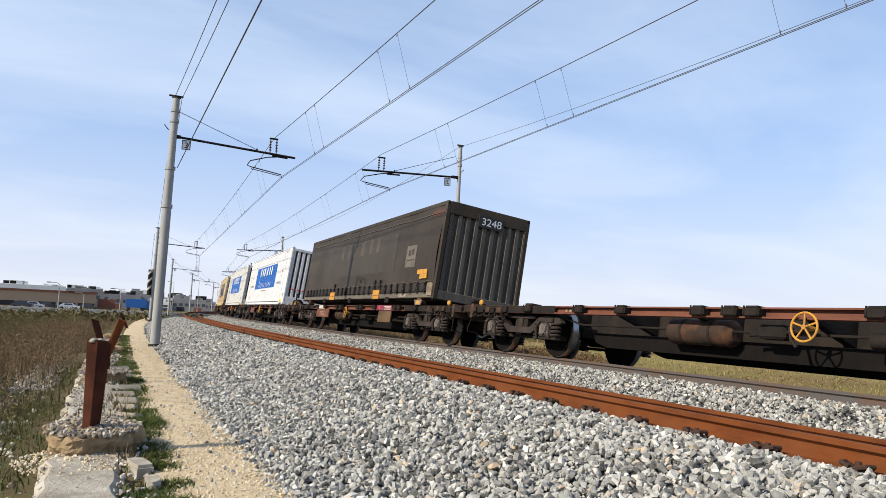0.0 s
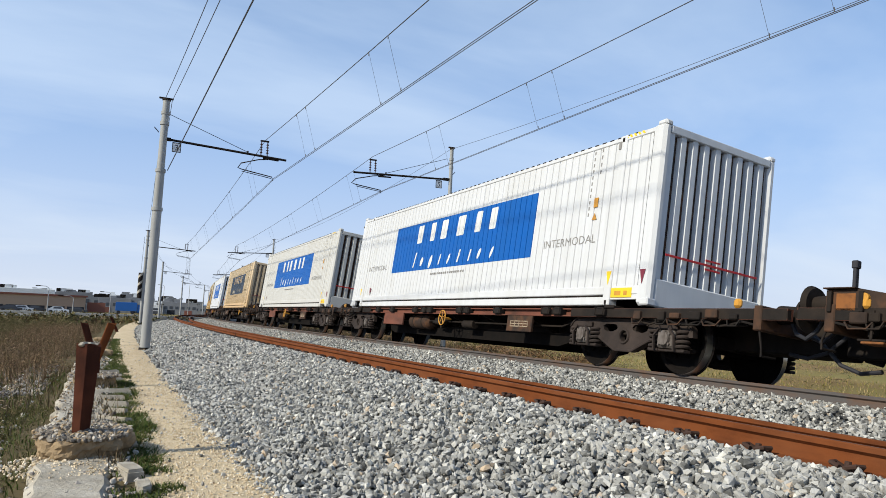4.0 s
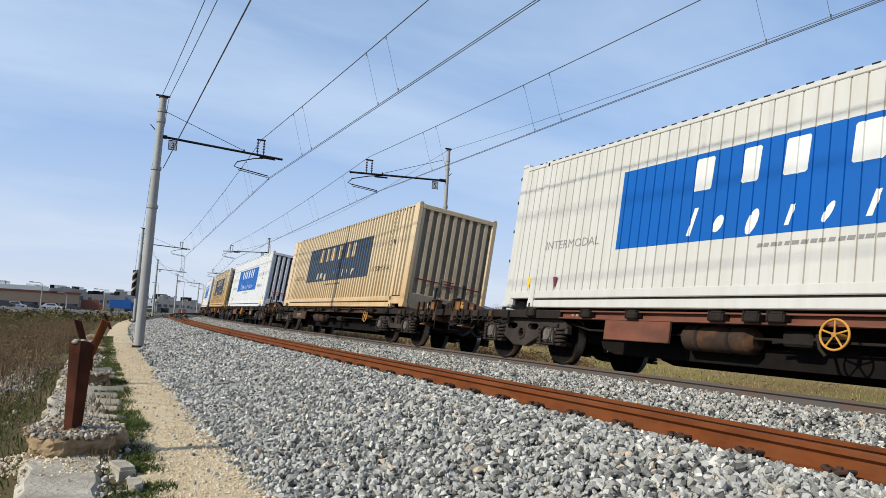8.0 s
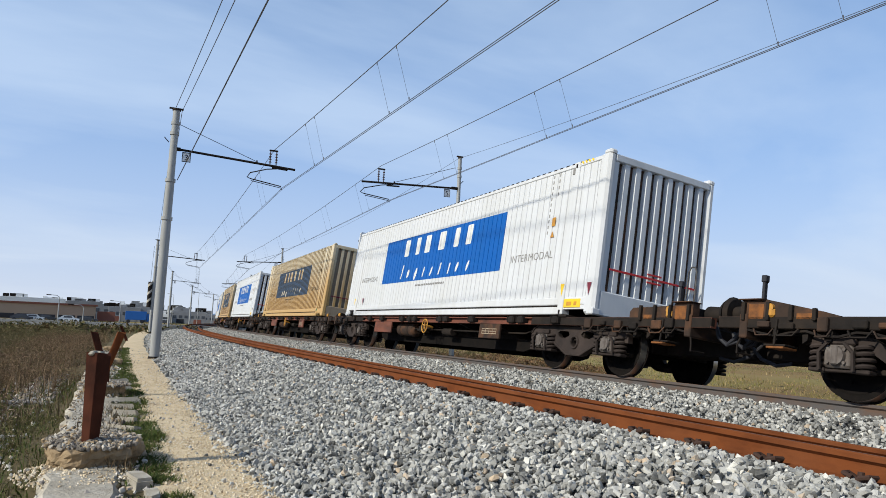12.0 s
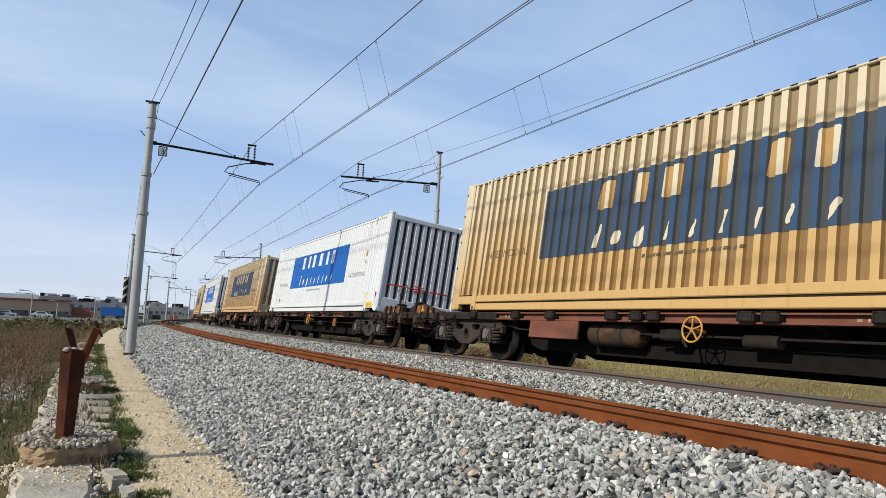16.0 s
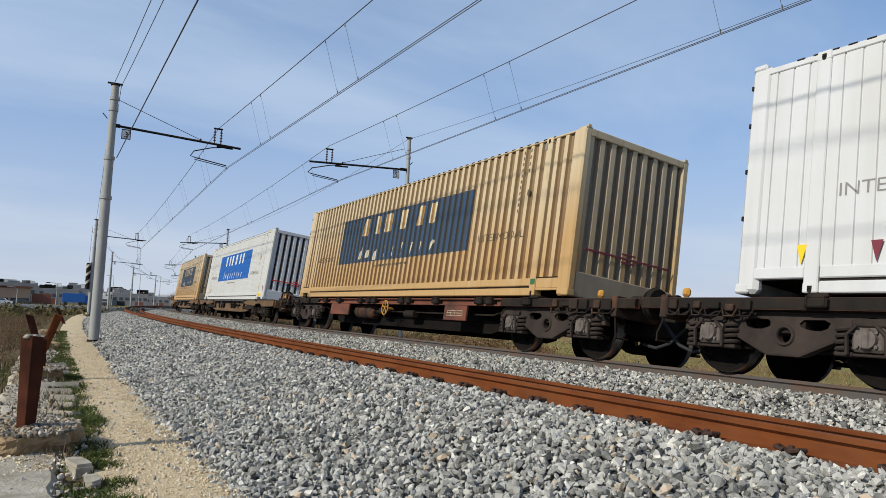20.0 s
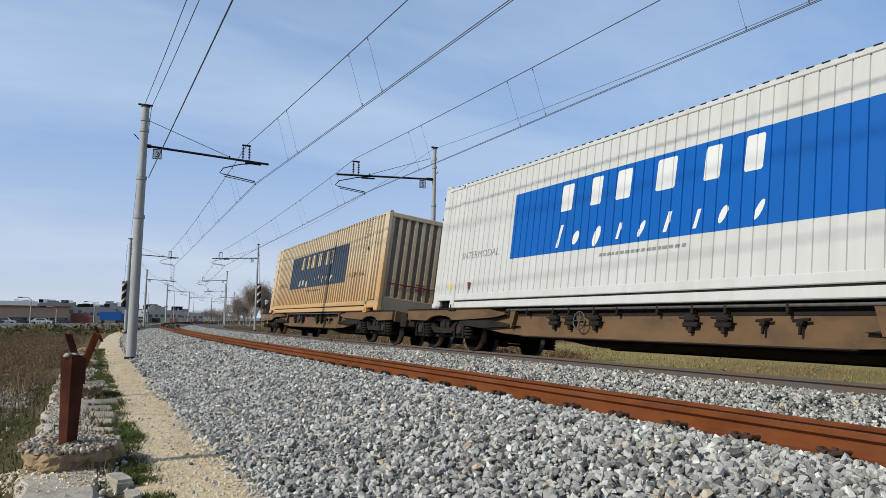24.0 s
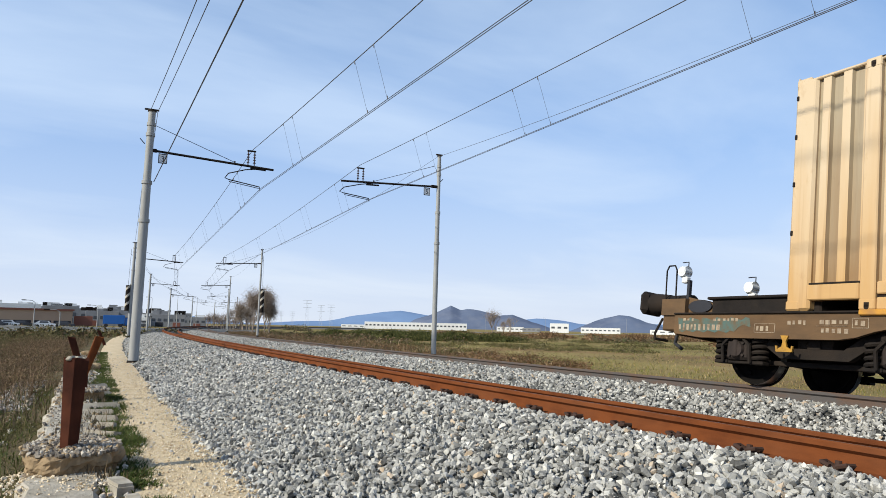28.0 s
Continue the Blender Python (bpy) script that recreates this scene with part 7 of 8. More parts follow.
# old wall with broken post footings
rw = random.Random(5)
wall = thing("old_wall", Matrix(), "low crumbling concrete wall beside the path", "wall", kind="structure")
for i in range(14):
    s0 = 2.6 + i * 1.9
    s1 = s0 + 1.895 - rw.uniform(0, 0.05)
    sh = Shape()
    la, lb, top = -5.055 + rw.uniform(-0.012, 0.012), -4.50 + rw.uniform(-0.03, 0.03), -0.565 + rw.uniform(-0.008, 0.008)
    n = 9
    for j in range(n + 1):
        s = s0 + (s1 - s0) * j / n
        ja, jb, jt = rw.uniform(-0.035, 0.035), rw.uniform(-0.06, 0.05), rw.uniform(-0.015, 0.015)
        sh.v += [tuple(upright(s, la + ja, -0.95)), tuple(upright(s, la + ja, top - 0.04 + jt)), tuple(upright(s, la + ja + 0.05, top + jt)), tuple(upright(s, lb + jb - 0.05, top - jt)),
                 tuple(upright(s, lb + jb, top - 0.05)), tuple(upright(s, lb + jb, -0.95))]
    for j in range(n):
        for q in range(5):
            sh.f.append((j * 6 + q, (j + 1) * 6 + q, (j + 1) * 6 + q + 1, j * 6 + q + 1))
    sh.f += [tuple(range(6)), tuple(range(n * 6, n * 6 + 6))[::-1]]
    part("wall_slab", sh, M_CONCRETE, wall)


def footing(s, lat, r, z0, z1, seed):
    """A lump of broken concrete, rounder than square."""
    rl = random.Random(seed)
    sh, n = Shape(), 72
    levels = [(z0 + (z1 - z0) * i / 9, 0.74 + 0.32 * math.sin(math.pi * 0.62 * i / 9)) for i in range(10)] + [(z1 + 0.012, 0.86), (z1 + 0.022, 0.6), (z1 + 0.035, 0.0)]
    rim = [1 + 0.09 * math.sin(3 * 6.283 * j / n + seed) + 0.05 * math.sin(7 * 6.283 * j / n + 2 * seed) for j in range(n)]
    for z, k in levels:
        for j in range(n):
            a = 6.283 * j / n
            q = r * k * rim[j] * (1 + rl.uniform(-0.02, 0.02) + 0.10 * noise.noise((3.5 * math.cos(a), 3.5 * math.sin(a), z * 14 + seed)))
            sq = 1 / max(abs(math.cos(a)), abs(math.sin(a))) ** 0.45
            sh.v.append((q * sq * math.cos(a), 1.25 * q * sq * math.sin(a), z + rl.uniform(-0.012, 0.012)))
    for i in range(len(levels) - 1):
        for j in range(n):
            sh.f.append((i * n + j, i * n + (j + 1) % n, (i + 1) * n + (j + 1) % n, (i + 1) * n + j))
    return solid("post_footing", sh, M_FOOTING, "broken round concrete post footing on the wall", "footing", "old fence posts", m=upright_pose(s, lat, 0), smooth=False)


footing(6.62, -4.74, 0.335, -0.66, -0.43, 1)
footing(12.1, -4.66, 0.27, -0.62, -0.43, 2)
footing(19.5, -4.60, 0.26, -0.62, -0.44, 3)
footing(27.5, -4.6, 0.26, -0.62, -0.44, 4)


def crumbs(s, lat, r, z, n):
    def place(rng, k):
        a, q = rng.uniform(0, 6.283, k), r * np.sqrt(rng.uniform(0, 1, k))
        return along(s + 1.25 * q * np.sin(a), lat + q * np.cos(a), z + rng.uniform(-0.005, 0.012, k) + 0.02 * (1 - q / r))
    return place, n


for i, (s, lat, z) in enumerate(((6.62, -4.74, -0.405), (12.1, -4.66, -0.41))):
    pl, n = crumbs(s, lat, 0.37, z - 0.012, 1700)
    scatter("crumbled_concrete", n, pl, (0.008, 0.032), M_CRUMB, "crumbled concrete on the broken footing", "rubble", 30 + i, 8, corners=9)
pl, n = crumbs(6.05, -4.85, 0.42, -0.575, 700)
scatter("crumbled_concrete", n, pl, (0.006, 0.022), M_GRAVEL, "yellowish crumbs below the broken footing", "rubble", 33, 8)


def steel_post(s, lat, z, h, w0, w1, lean_x, lean_y, turn, mat=M_RUST, crusted=True, deep=1.0):
    """A stump of rolled steel section, torn off at the top."""
    sh = Shape()
    outline = [(-1, -0.32), (-0.9, -0.36), (0.9, -0.36), (1, -0.32), (1, -0.22), (0.3, -0.12), (0.3, 0.36), (-1, 0.36)]
    n = len(outline)
    for z1, w in ((-0.08, w0), (h * 0.5, (w0 + w1) / 2), (h, w1)):
        for j, (a, b) in enumerate(outline):
            k = z1 + (0.02 * math.sin(j * 2.1) if z1 == h else 0)
            sh.v.append((a * w / 2 + lean_x * k, b * deep * w / 1.6 + lean_y * k, k))
    for i in range(2):
        for j in range(n):
            sh.f.append((i * n + j, i * n + (j + 1) % n, (i + 1) * n + (j + 1) % n, (i + 1) * n + j))
    sh.f += [tuple(range(n))[::-1], tuple(range(2 * n, 3 * n))]
    p = thing("steel_post", upright_pose(s, lat, z) @ pose(0, 0, 0, 0, 0, turn), "rusty torn-off steel fence post in a concrete footing", "post", "old fence posts")
    part("stump", sh, mat, p)
    if crusted:
        c = Shape()
        rc = random.Random(int(s * 10))
        for i in range(7):
            x, y = rc.uniform(-w1 / 2, w1 / 2), rc.uniform(-w1 / 3, w1 / 3)
            c.box(lean_x * h + x - 0.03, lean_x * h + x + 0.03, lean_y * h + y - 0.025, lean_y * h + y + 0.025, h - 0.01, h + rc.uniform(0.012, 0.03), 0.012)
        tagged(part("mortar_crust", c, M_CONCRETE, p, "crust of pale mortar on the torn top"), kind="stuff")
    return p


steel_post(6.5, -4.76, -0.40, 0.70, 0.11, 0.165, 0.015, 0.0, 50, deep=1.5)
steel_post(12.08, -4.67, -0.42, 0.32, 0.15, 0.14, 0.0, 0.0, 10, crusted=False)
steel_post(12.1, -4.68, -0.19, 0.55, 0.10, 0.10, -0.33, 0.0, 10, crusted=False)
steel_post(12.05, -4.65, -0.19, 0.56, 0.10, 0.12, 0.31, 0.0, 10, M_RAIL, crusted=False)
steel_post(40, -4.3, -0.6, 0.75, 0.14, 0.14, -0.5, 0.0, 30, crusted=False)
for i, (s, lat, w) in enumerate(((5.2, -4.36, 0.10), (5.75, -4.41, 0.13), (6.9, -4.40, 0.11), (7.6, -4.46, 0.15), (8.4, -4.45, 0.16), (9.0, -4.40, 0.10), (9.6, -4.42, 0.14), (10.3, -4.47, 0.15), (10.9, -4.44, 0.18), (12.9, -4.42, 0.16), (14.2, -4.45, 0.17))):
    rk = random.Random(60 + i)
    rough = [(a * w * rk.uniform(0.38, 0.55), b * w * rk.uniform(0.9, 1.4)) for a, b in ((-1, -1), (-0.2, -1.1), (1, -0.9), (1.05, 0.1), (0.9, 1), (-0.1, 1.1), (-1, 0.95), (-1.1, -0.1))]
    sh = Shape().prism(rough, -0.1, 0.02, "z").prism([(u * 0.86, v * 0.9) for u, v in rough], 0.02, 0.035 + rk.uniform(0, 0.02), "z")
    solid("kerb_fragment", sh, M_CONCRETE, "broken pale kerb fragment in the weeds", "kerb fragment", "kerb fragments", m=upright_pose(s, lat, -0.58) @ pose(0, 0, 0, 0, 4 * (i - 1), 12 * i))

# ---- sleepers and rail clips ----
sl_shape = Shape().prism([(-1.25, -0.40), (1.25, -0.40), (1.25, -0.20), (0.95, -0.185), (0.55, -0.185), (0.4, -0.22), (-0.4, -0.22), (-0.55, -0.185), (-0.95, -0.185), (-1.25, -0.20)], -0.13, 0.13, "y")
sl_mesh = sl_shape.mesh("sleeper", M_SLEEPER, False)
cl_shape = Shape()
for sx in (-1, 1):
    cl_shape.box(sx * 0.10 - 0.03, sx * 0.10 + 0.03, -0.055, 0.055, -0.185, -0.130, 0.01)
    cl_shape.line([(sx * 0.15, -0.02, -0.135), (sx * 0.145, -0.075, -0.118), (sx * 0.09, -0.085, -0.115), (sx * 0.06, -0.05, -0.138), (sx * 0.06, 0.0, -0.140), (sx * 0.06, 0.05, -0.138), (sx * 0.09, 0.085, -0.115), (sx * 0.145, 0.075, -0.118), (sx * 0.15, 0.02, -0.135)], 0.014, 6)
    cl_shape.tube((sx * 0.10, 0, -0.135), (sx * 0.10, 0, -0.10), 0.022, 0.018, 8)
cl_mesh = cl_shape.mesh("rail_clip", M_CLIP)
for tr, far in ((near_track, False), (far_track, True)):
    for i in range(100):
        s = -4 + 0.6 * i
        ob = new("sleeper", sl_mesh)
        ob.parent = tr
        ob.matrix_basis = canted_pose(far, s)
        if s < 40 and not far:
            for side in (-1, 1):
                c = new("rail_clip", cl_mesh)
                c.parent = tr
                c.matrix_basis = canted_pose(far, s, side * HALF)

# ---- the distance ----


def bearing(deg, dist, z=0.0):
    """A place dist metres off, deg degrees to the right of the line's direction."""
    return Vector((dist * math.sin(radians(deg)), dist * math.cos(radians(deg)), z))


def facing(deg, dist, z=0.0):
    return Matrix.Translation(bearing(deg, dist, z)) @ pose(0, 0, 0, 0, 0, -deg)


def hill(name, dist, profile, mat, label):
    """A long ridge from (bearing, height in degrees) points, with rounded slopes."""
    sh = Shape()
    n = 70
    b0, b1 = profile[0][0], profile[-1][0]
    for i in range(n + 1):
        b = b0 + (b1 - b0) * i / n
        hgt = dist * math.tan(radians(float(np.interp(b, [p[0] for p in profile], [p[1] for p in profile]))))
        hgt += (2.2 * noise.noise((b * 1.7, 0, 0)) + 1.1 * noise.noise((b * 5.1, 3, 0))) * dist / 3000 * min(1, hgt / 25)
        for k, d in ((0.0, 0.94), (0.45, 0.965), (0.8, 0.985), (1.0, 1.0), (0.6, 1.04), (0.0, 1.1)):
            sh.v.append(tuple(bearing(b, dist * d, -2 + max(hgt, 0.5) * k)))
    for i in range(n):
        for k in range(5):
            sh.f.append((i * 6 + k, (i + 1) * 6 + k, (i + 1) * 6 + k + 1, i * 6 + k + 1))
    return solid(name, sh, mat, label, "hill", "hills on the horizon", "structure")


hill("hill", 4100, [(12, 0.0), (16, 0.35), (18.5, 0.42), (21, 0.95), (23.3, 1.3), (24.8, 1.38), (26, 1.1), (28, 0.9), (31, 0.8), (33.5, 0.75), (35.5, 1.0), (37.3, 0.85), (39, 0.55), (42, 0.75), (45, 0.7), (48, 0.3), (56, 0.2), (60, 0)], M_HILL_FAR, "far ridge coloured blue for haze")
hill("hill", 3300, [(24.2, 0.0), (25.6, 0.75), (26.9, 1.15), (28.4, 1.88), (29.2, 1.55), (30.2, 1.65), (31.5, 1.35), (32.3, 1.15), (33.4, 1.25), (34.8, 0.75), (36, 0.4), (37, 0.0)], M_HILL_NEAR, "wooded pointed hill coloured for haze")
hill("hill", 3000, [(37.8, 0.0), (39, 0.5), (40.3, 1.05), (41.8, 1.38), (42.6, 1.3), (43.8, 0.85), (45.2, 0.5), (46.8, 0)], M_HILL_NEAR, "wooded rounded hill coloured for haze")
hill("hill", 4300, [(-14, 0.0), (-8, 0.3), (0, 0.35), (6, 0.5), (9, 0.55), (11, 0.3), (13, 0)], M_HILL_FAR, "far ridge coloured blue for haze")


def hall(name, deg, dist, wide, high, deep, mat, label, windows=0, roof=None, band=0, clutter=0):
    b = thing(name, facing(deg, dist, GROUND_Z - 0.1), label, "building", "buildings in the distance")
    part("wall", Shape().box(-wide / 2, wide / 2, 0, deep, 0, high, 0.05), mat, b)
    if roof:
        part("roof", Shape().prism([(-0.4, high + 0.002), (deep + 0.4, high + 0.002), (deep + 0.4, high + 0.5), (-0.4, high + 0.5)], -wide / 2 - 0.4, wide / 2 + 0.4, "x"), roof, b)
    for i in range(windows):
        x = -wide / 2 + wide * (i + 0.5) / windows
        win = part("window", Shape().box(x - wide / windows * 0.28, x + wide / windows * 0.28, -0.06, 0.05, high * 0.45, high * 0.66, 0.01), M_GLASS, b)
    if band:
        # black panels stand in for the shaded open bays between posts
        for i in range(band):
            x = -wide / 2 + wide * (i + 0.5) / band
            part("open_bay", Shape().box(x - wide / band * 0.44, x + wide / band * 0.44, -0.05, 0.05, 0.1, high * 0.34, 0.01), M_INK, b)
    if clutter:
        rh = random.Random(int(deg * 10) + wide)
        for i in range(clutter):
            x, w, z = rh.uniform(-wide * 0.45, wide * 0.45), rh.uniform(0.6, 2.4), rh.uniform(0.5, 1.5)
            part("roof_unit", Shape().box(x - w, x + w, 1.0, 3.0, high + 0.004, high + z, 0.03), rh.choice((M_GREYWALL, M_BUILD, M_GRIME)), b)
        for i in range(max(2, wide // 6)):
            x = -wide / 2 + wide * (i + 0.5) / max(2, wide // 6)
            part("gate", Shape().box(x - 1.3, x + 1.3, -0.06, 0.05, 0.1, high * 0.36, 0.02), rh.choice((M_GLASS, M_INK, M_ROOFTILE, M_GREYWALL)), b)
    return b


# pale halls beyond the field
hall("factory_hall", 25.6, 640, 92, 6.3, 40, M_BUILD, "long low white factory hall with dark windows", 26)
hall("factory_hall", 28.4, 650, 30, 6.0, 40, M_BUILD, "low white factory hall with windows", 8)
hall("factory_hall", 33.2, 640, 24, 4.2, 30, M_BUILD, "small white factory hall with windows", 6)
hall("factory_hall", 34.9, 640, 16, 3.6, 20, M_GREYWALL, "low grey industrial shed in the distance", 4)
hall("factory_hall", 37.1, 620, 16, 8.0, 20, M_BUILD, "tall white factory hall with windows", 3)
hall("factory_hall", 40.3, 640, 34, 5.0, 26, M_BUILD, "low white factory hall with bays", 9)
hall("factory_hall", 21.5, 700, 46, 3.6, 26, M_BUILD, "low pale factory hall with windows", 8)
hall("factory_hall", 46.5, 700, 60, 4.5, 26, M_BUILD, "low pale factory hall with windows", 8)
solid("country_road", Shape().box(-330, 330, 0, 7, 0, 0.28, 0.05), M_ROAD, "pale country road across the fields", "road", kind="structure", m=facing(38, 300, GROUND_Z + 0.05))
# left of the line: warehouse, sheds, lorry, road
hall("warehouse", -5.4, 235, 46, 4.4, 30, M_TANWALL, "long tan warehouse with a brick-red roof edge and dark bays", 0, M_ROOFTILE, 9)
hall("warehouse_annex", 0.9, 240, 5, 3.0, 12, M_ROOFTILE, "small brick-red annex of a warehouse", 0)
for deg, dist, w, h, mat, win in ((-4.4, 330, 30, 8.0, M_BUILD, 6), (-2.0, 340, 16, 7.4, M_GREYWALL, 5), (2.1, 260, 10, 5.0, M_GREYWALL, 5), (3.7, 270, 9, 5.6, M_GREYWALL, 4), (5.2, 290, 10, 5.0, M_GREYWALL, 4), (1.2, 360, 30, 7.2, M_GREYWALL, 8),
                                  (6.6, 280, 12, 4.6, M_GREYWALL, 6), (8.0, 300, 14, 4.0, M_GREYWALL, 6), (-9, 260, 20, 5.5, M_GREYWALL, 5), (-0.6, 300, 12, 7.0, M_GREYWALL, 4), (3.0, 320, 14, 7.0, M_BUILD, 5), (5.9, 340, 10, 6.4, M_BUILD, 3), (4.6, 255, 6, 3.2, M_BUILD, 2)):
    hall("industrial_building", deg, dist, w, h, 14, mat, "grey and white industrial building in the distance", win, clutter=6)
lorry = thing("lorry", facing(2.9, 205, GROUND_Z - 0.05), "parked blue lorry with a box body", "lorry")
part("box_body", Shape().box(-2.6, 2.6, 0, 2.4, 0.9, 3.2, 0.05), M_BLUETRUCK, lorry)
part("cab", Shape().prism([(2.7, 0.6), (4.3, 0.6), (4.3, 1.6), (3.9, 2.6), (2.7, 2.6)], 0.1, 2.3, "y"), M_BLUETRUCK, lorry)
for x in (-1.8, 1.6, 3.5):
    part("wheel", Shape().tube((x, -0.02, 0.5), (x, 0.3, 0.5), 0.48, 0.48, 14), M_INK, lorry)
solid("side_road", Shape().box(-60, 26, 0, 86, 0, 0.12, 0.02), M_ROAD, "worn grey asphalt yard behind the bank", "road", kind="structure", m=facing(0.5, 112, GROUND_Z - 0.06))
rail_fence = thing("guard_rail", facing(1.5, 108, GROUND_Z - 0.05), "grey steel guard rail beside a road", "guard rail")
part("beam", Shape().box(-30, 22, -0.04, 0.04, 0.45, 0.78, 0.02), M_GALV, rail_fence)
for i in range(18):
    part("post", Shape().box(-30 + i * 3.0, -29.88 + i * 3.0, 0.04, 0.16, 0, 0.7, 0.01), M_GALV, rail_fence)
for i, deg in enumerate((-4.4, -3.7, -2.9, -1.5, -0.3)):
    car = thing("parked_car", facing(deg, 172 + i, GROUND_Z - 0.05), "parked %s car beside the road" % ("white" if i in (1, 3) else "dark"), "car", "parked cars")
    mt = M_LAMP if i in (1, 3) else M_CAR
    part("body", Shape().prism([(-2.1, 0.35), (2.1, 0.35), (2.1, 0.8), (1.2, 0.92), (0.7, 1.4), (-1.1, 1.42), (-1.8, 0.95), (-2.1, 0.9)], 0, 1.7, "y"), mt, car)
    for x in (-1.35, 1.35):
        part("wheel", Shape().tube((x, -0.02, 0.32), (x, 0.2, 0.32), 0.32, 0.32, 12), M_INK, car)
    part("side_window", Shape().prism([(-1.05, 0.95), (0.75, 0.95), (0.5, 1.32), (-0.9, 1.32)], -0.012, 0.02, "y"), M_GLASS, car)


def lamp_post(deg, dist, h):
    p = thing("street_lamp", facing(deg, dist, GROUND_Z), "slim grey street lamp", "street lamp", "street lamps")
    part("pole", Shape().tube((0, 0, 0), (0, 0, h), 0.10, 0.05, 8).line([(0, 0, h), (-0.4, 0, h + 0.3), (-1.3, 0, h + 0.35)], 0.05, 6), M_GALV, p)
    part("lantern", Shape().box(-1.9, -1.2, -0.15, 0.15, h + 0.27, h + 0.42, 0.04), M_GRIME, p)


for deg, dist, h in ((-2.2, 130, 4.3), (1.8, 150, 4.2), (5.4, 240, 9), (7.2, 210, 9), (8.6, 250, 10), (36.0, 500, 10), (31.2, 520, 10), (42.3, 480, 10), (-0.6, 105, 2.6)):
    lamp_post(deg, dist, h)


def pylon(deg, dist, h):
    p = thing("power_pylon", facing(deg, dist, GROUND_Z), "lattice power pylon coloured pale grey for haze", "pylon", "power pylons")
    sh = Shape()
    for x in (-1, 1):
        for y in (-1, 1):
            sh.line([(x * h * 0.07, y * h * 0.07, 0), (x * 0.5, y * 0.5, h)], 0.10, 4)
    for i in range(6):
        z0, z1 = h * i / 6, h * (i + 1) / 6
        a0, a1 = h * 0.07 * (1 - i / 6) + 0.5 * i / 6, h * 0.07 * (1 - (i + 1) / 6) + 0.5 * (i + 1) / 6
        sh.line([(-a0, 0, z0), (a1, 0, z1)], 0.06, 4).line([(a0, 0, z0), (-a1, 0, z1)], 0.06, 4)
    part("tower", sh, M_PYLON, p)
    for z in (h * 0.72, h * 0.88, h * 0.99):
        part("cross_arm", Shape().tube((-h * 0.16, 0, z), (h * 0.16, 0, z), 0.13, 0.13, 5), M_PYLON, p)


for deg, dist, h in ((16.9, 700, 26), (18.0, 720, 22), (18.8, 730, 23), (14.9, 900, 18), (15.8, 1000, 20), (13.2, 900, 18)):
    pylon(deg, dist, h)


def bare_tree(deg, dist, h, spread, seed, z=GROUND_Z, twigs=420, fuzz=2600):
    """Trunk, limbs and a crown of many fine twigs."""
    rt = random.Random(seed)
    t = thing("bare_tree", Matrix.Translation(bearing(deg, dist, z)), "leafless brown tree with a fine twiggy crown", "tree", "bare trees")
    trunk, tips = Shape(), []

    def grow(p, d, length, r, depth):
        q = p + d * length
        trunk.tube(p, q, r, r * 0.66, 6, False)
        if depth == 0:
            tips.append(q)
            return
        for _ in range(3 if depth > 1 else 4):
            e = (d + Vector((rt.uniform(-1, 1), rt.uniform(-1, 1), rt.uniform(0.0, 0.9))) * spread).normalized()
            grow(q, e, length * rt.uniform(0.58, 0.8), r * 0.6, depth - 1)

    for _ in range(3):
        grow(Vector((rt.uniform(-0.06, 0.06) * h, rt.uniform(-0.06, 0.06) * h, -0.1)), Vector((rt.uniform(-0.2, 0.2), rt.uniform(-0.2, 0.2), 1)).normalized(), h * rt.uniform(0.16, 0.26), h * 0.012, 4)
    part("trunk", trunk, M_TWIG, t)
    rng = np.random.default_rng(seed)
    tp = np.array([q[:] for q in tips])
    n = fuzz
    a = tp[rng.integers(0, len(tp), n)] + rng.normal(0, h * 0.035, (n, 3)) * [1, 1, 1.6]
    d = rng.normal(size=(n, 3)) * [1, 1, 0.8] + [0, 0, 0.5]
    d /= np.linalg.norm(d, axis=1)[:, None]
    b = a + d * rng.uniform(0.05, 0.13, (n, 1)) * h
    w = rng.normal(size=(n, 3))
    w /= np.linalg.norm(w, axis=1)[:, None]
    w *= h * 0.0018
    v = np.stack([a - w, a + w, b], 1).reshape(-1, 3)
    crown = bulk("crown", v, np.arange(n * 3).reshape(-1, 3), M_TWIG, "", "")
    crown.parent = t
    for key in ("kind",):
        del crown[key]
    return t


bare_tree(13.0, 100, 9.0, 0.5, 1, fuzz=7500)
bare_tree(13.9, 104, 8.0, 0.5, 2, fuzz=9000)
bare_tree(12.2, 112, 7.0, 0.5, 3, fuzz=5000)
for i in range(11):
    bare_tree(9.4 + i * 0.33 + (0.1 if i % 2 else 0), 150 + 7 * (i % 3), 4.6 + 1.6 * ((i * 7) % 3) / 2, 0.6, 10 + i, fuzz=1300)
bare_tree(31.9, 170, 8.2, 0.7, 40, fuzz=1500)
bare_tree(33.2, 240, 8.8, 0.6, 41, fuzz=500)
bare_tree(32.6, 200, 6.0, 0.7, 42, fuzz=700)


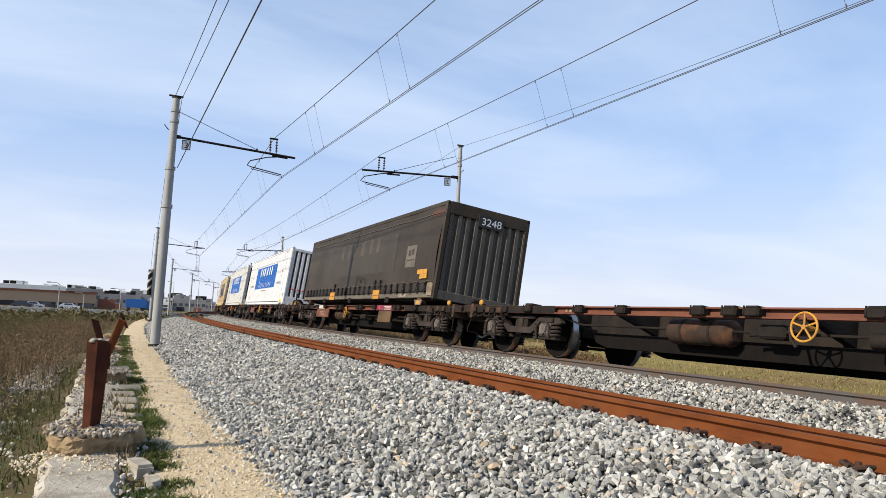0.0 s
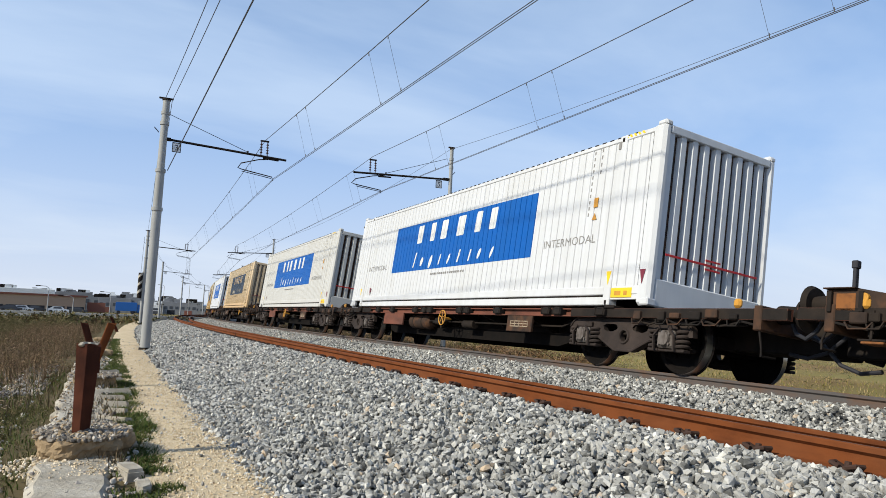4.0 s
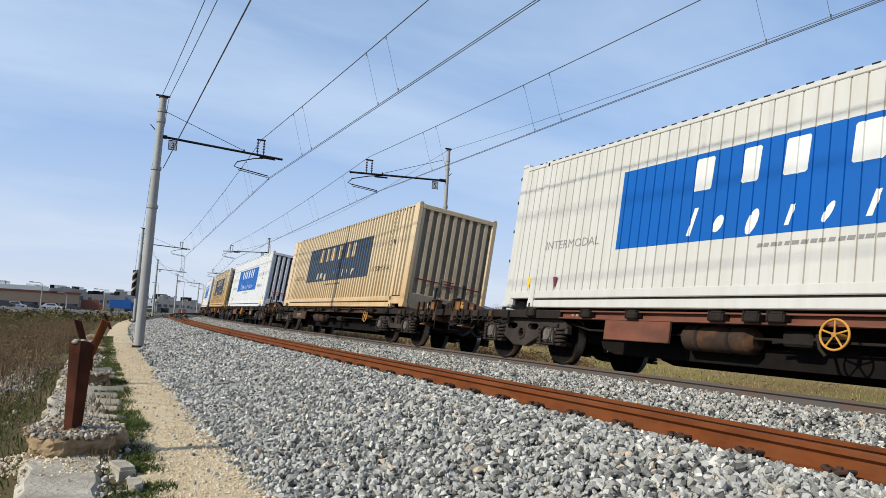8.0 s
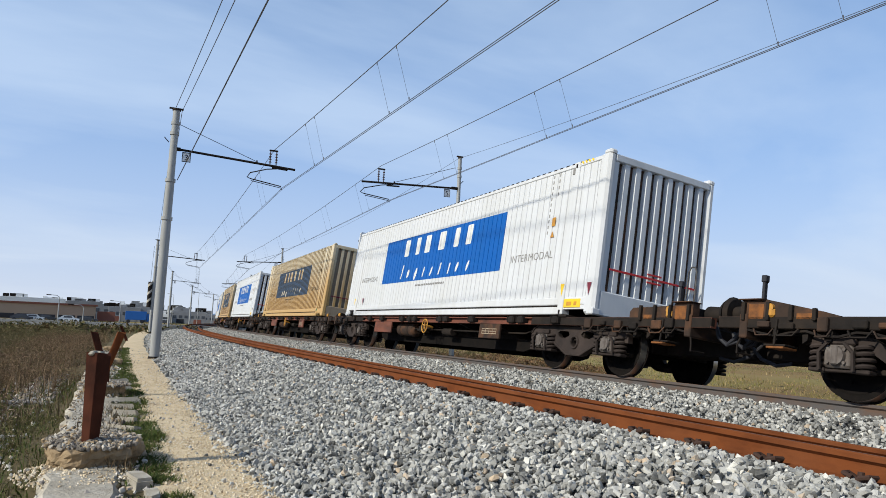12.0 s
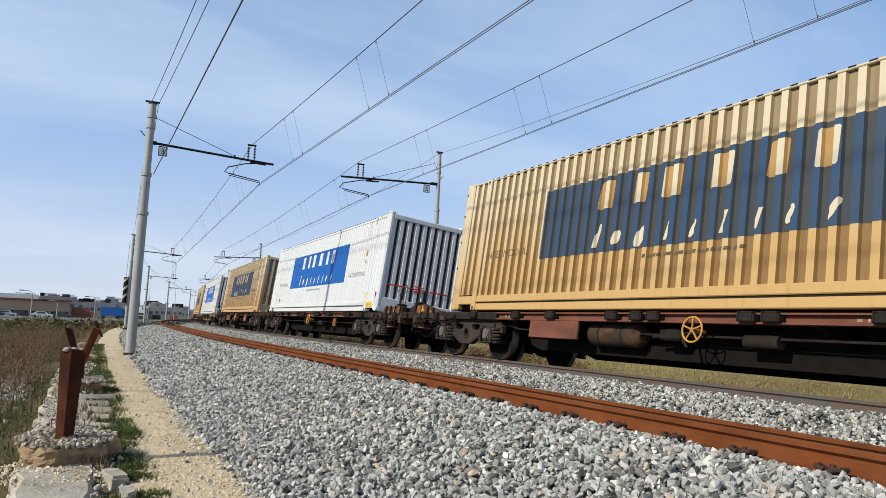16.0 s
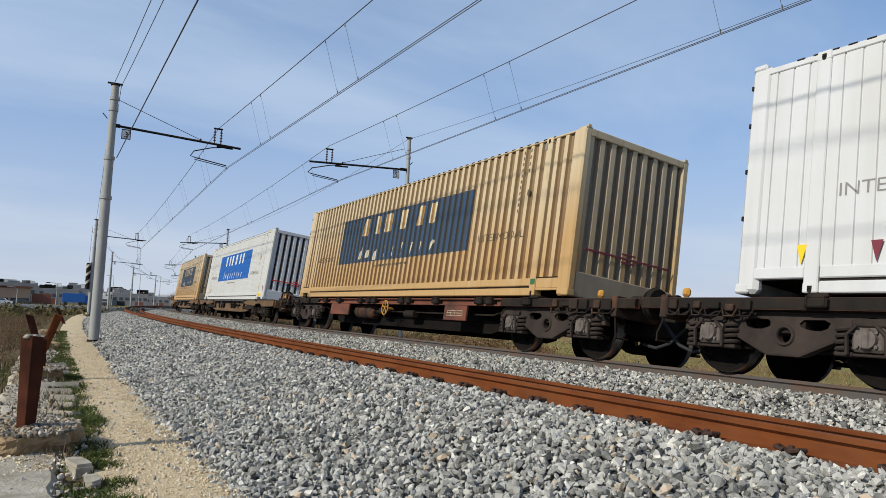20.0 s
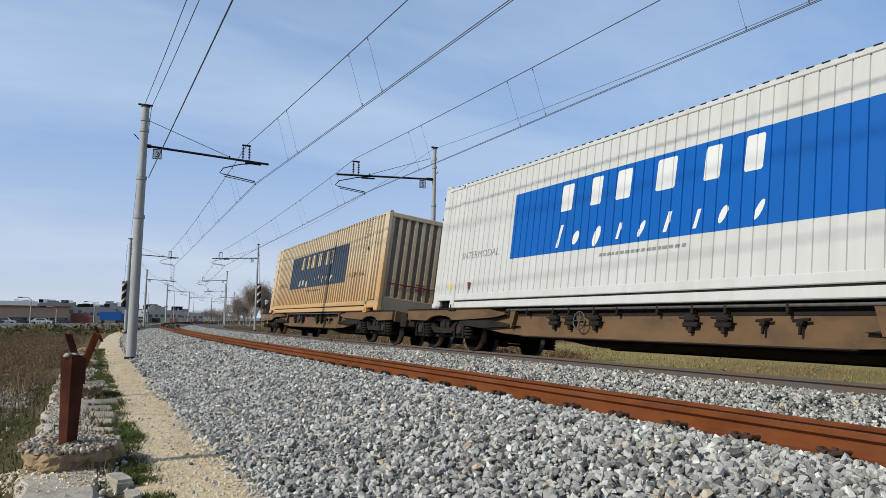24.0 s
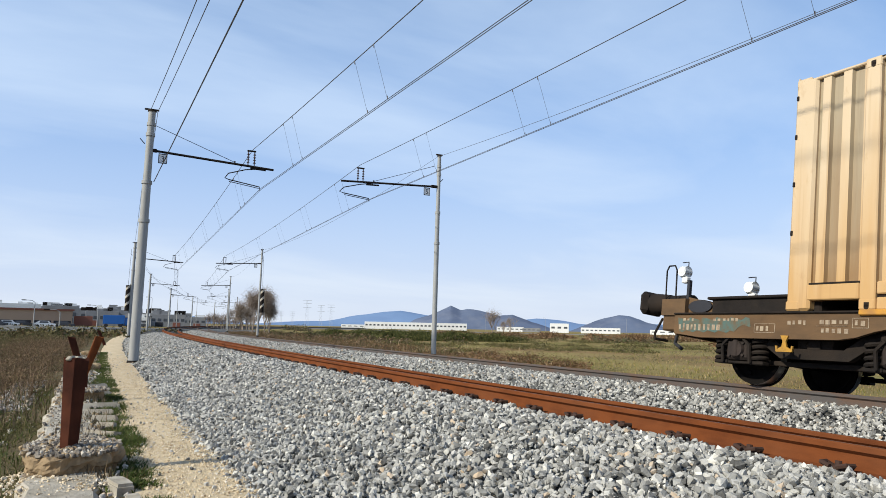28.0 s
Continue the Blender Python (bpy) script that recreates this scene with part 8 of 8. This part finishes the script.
def hedge(name, deg0, deg1, d0, d1, n, high, mat, label, seed):
    """Low winter scrub: many small leaf-sized flakes heaped in clumps."""
    rng = np.random.default_rng(seed)
    k = max(6, n // 130)
    cb, cd, ch = rng.uniform(deg0, deg1, k), rng.uniform(d0, d1, k), rng.uniform(0.45, 1.0, k) * high
    i = rng.integers(0, k, n)
    u = rng.normal(size=(n, 3))
    u /= np.linalg.norm(u, axis=1)[:, None]
    u *= rng.uniform(0.3, 1.0, (n, 1)) ** 0.5
    ang, dist = np.radians(cb[i]), cd[i]
    mid = np.stack([dist * np.sin(ang), dist * np.cos(ang), np.full(n, GROUND_Z)], -1) + u * np.stack([ch[i] * 1.9, ch[i] * 1.9, ch[i]], -1)
    mid[:, 2] = np.maximum(mid[:, 2], GROUND_Z - 0.05)
    a, b = rng.normal(size=(n, 3)), rng.normal(size=(n, 3))
    sz = high * 0.09
    v = np.stack([mid + a * sz, mid + b * sz, mid - (a + b) * sz * 0.6], 1).reshape(-1, 3)
    return bulk(name, v, np.arange(n * 3).reshape(-1, 3), mat, label, "shrubs")


hedge("scrub", 13.5, 25, 60, 110, 9000, 0.75, M_BRAMBLE, "low brown brambles beside the far track", 55)
hedge("scrub", 18, 34, 110, 135, 7000, 0.9, M_SHRUB, "dark green hedge across the field", 56)
hedge("scrub", 14, 30, 90, 150, 9000, 1.0, M_SHRUB, "low brown winter scrub along the field's edge", 50)
hedge("scrub", 26, 46, 120, 230, 9000, 0.8, M_SHRUB, "low dark scrub in the field", 51)
hedge("scrub", 40, 44.5, 110, 130, 2500, 1.1, M_SHRUB, "low brown bramble patch in the field", 52)
hedge("scrub", -12, 7, 60, 108, 15000, 1.1, M_OLIVE, "dark winter scrub behind the bank", 53)
hedge("scrub", -10, 6, 118, 165, 5000, 1.0, M_OLIVE, "dark bushes on the yard's edge", 57)
hedge("scrub", 15.5, 17.6, 200, 260, 900, 2.2, M_SHRUB, "dark bushes far along the line", 54)

# ---- what moves ----


def motions():
    for ob, s0, up in MOVERS:
        walk(ob, [(t, canted_pose(True, s0 - SPEED * t, 0, 0, LEAN) @ Matrix.Translation((0, 0, up))) for t in range(0, 29)])
    step = 0.1
    for ob, y, z, r in WHEELSETS:
        walk(ob, [(i * step, pose(0, y, z, math.degrees(SPEED * i * step / r) % 360.0, 0, 0)) for i in range(281)])


motions()
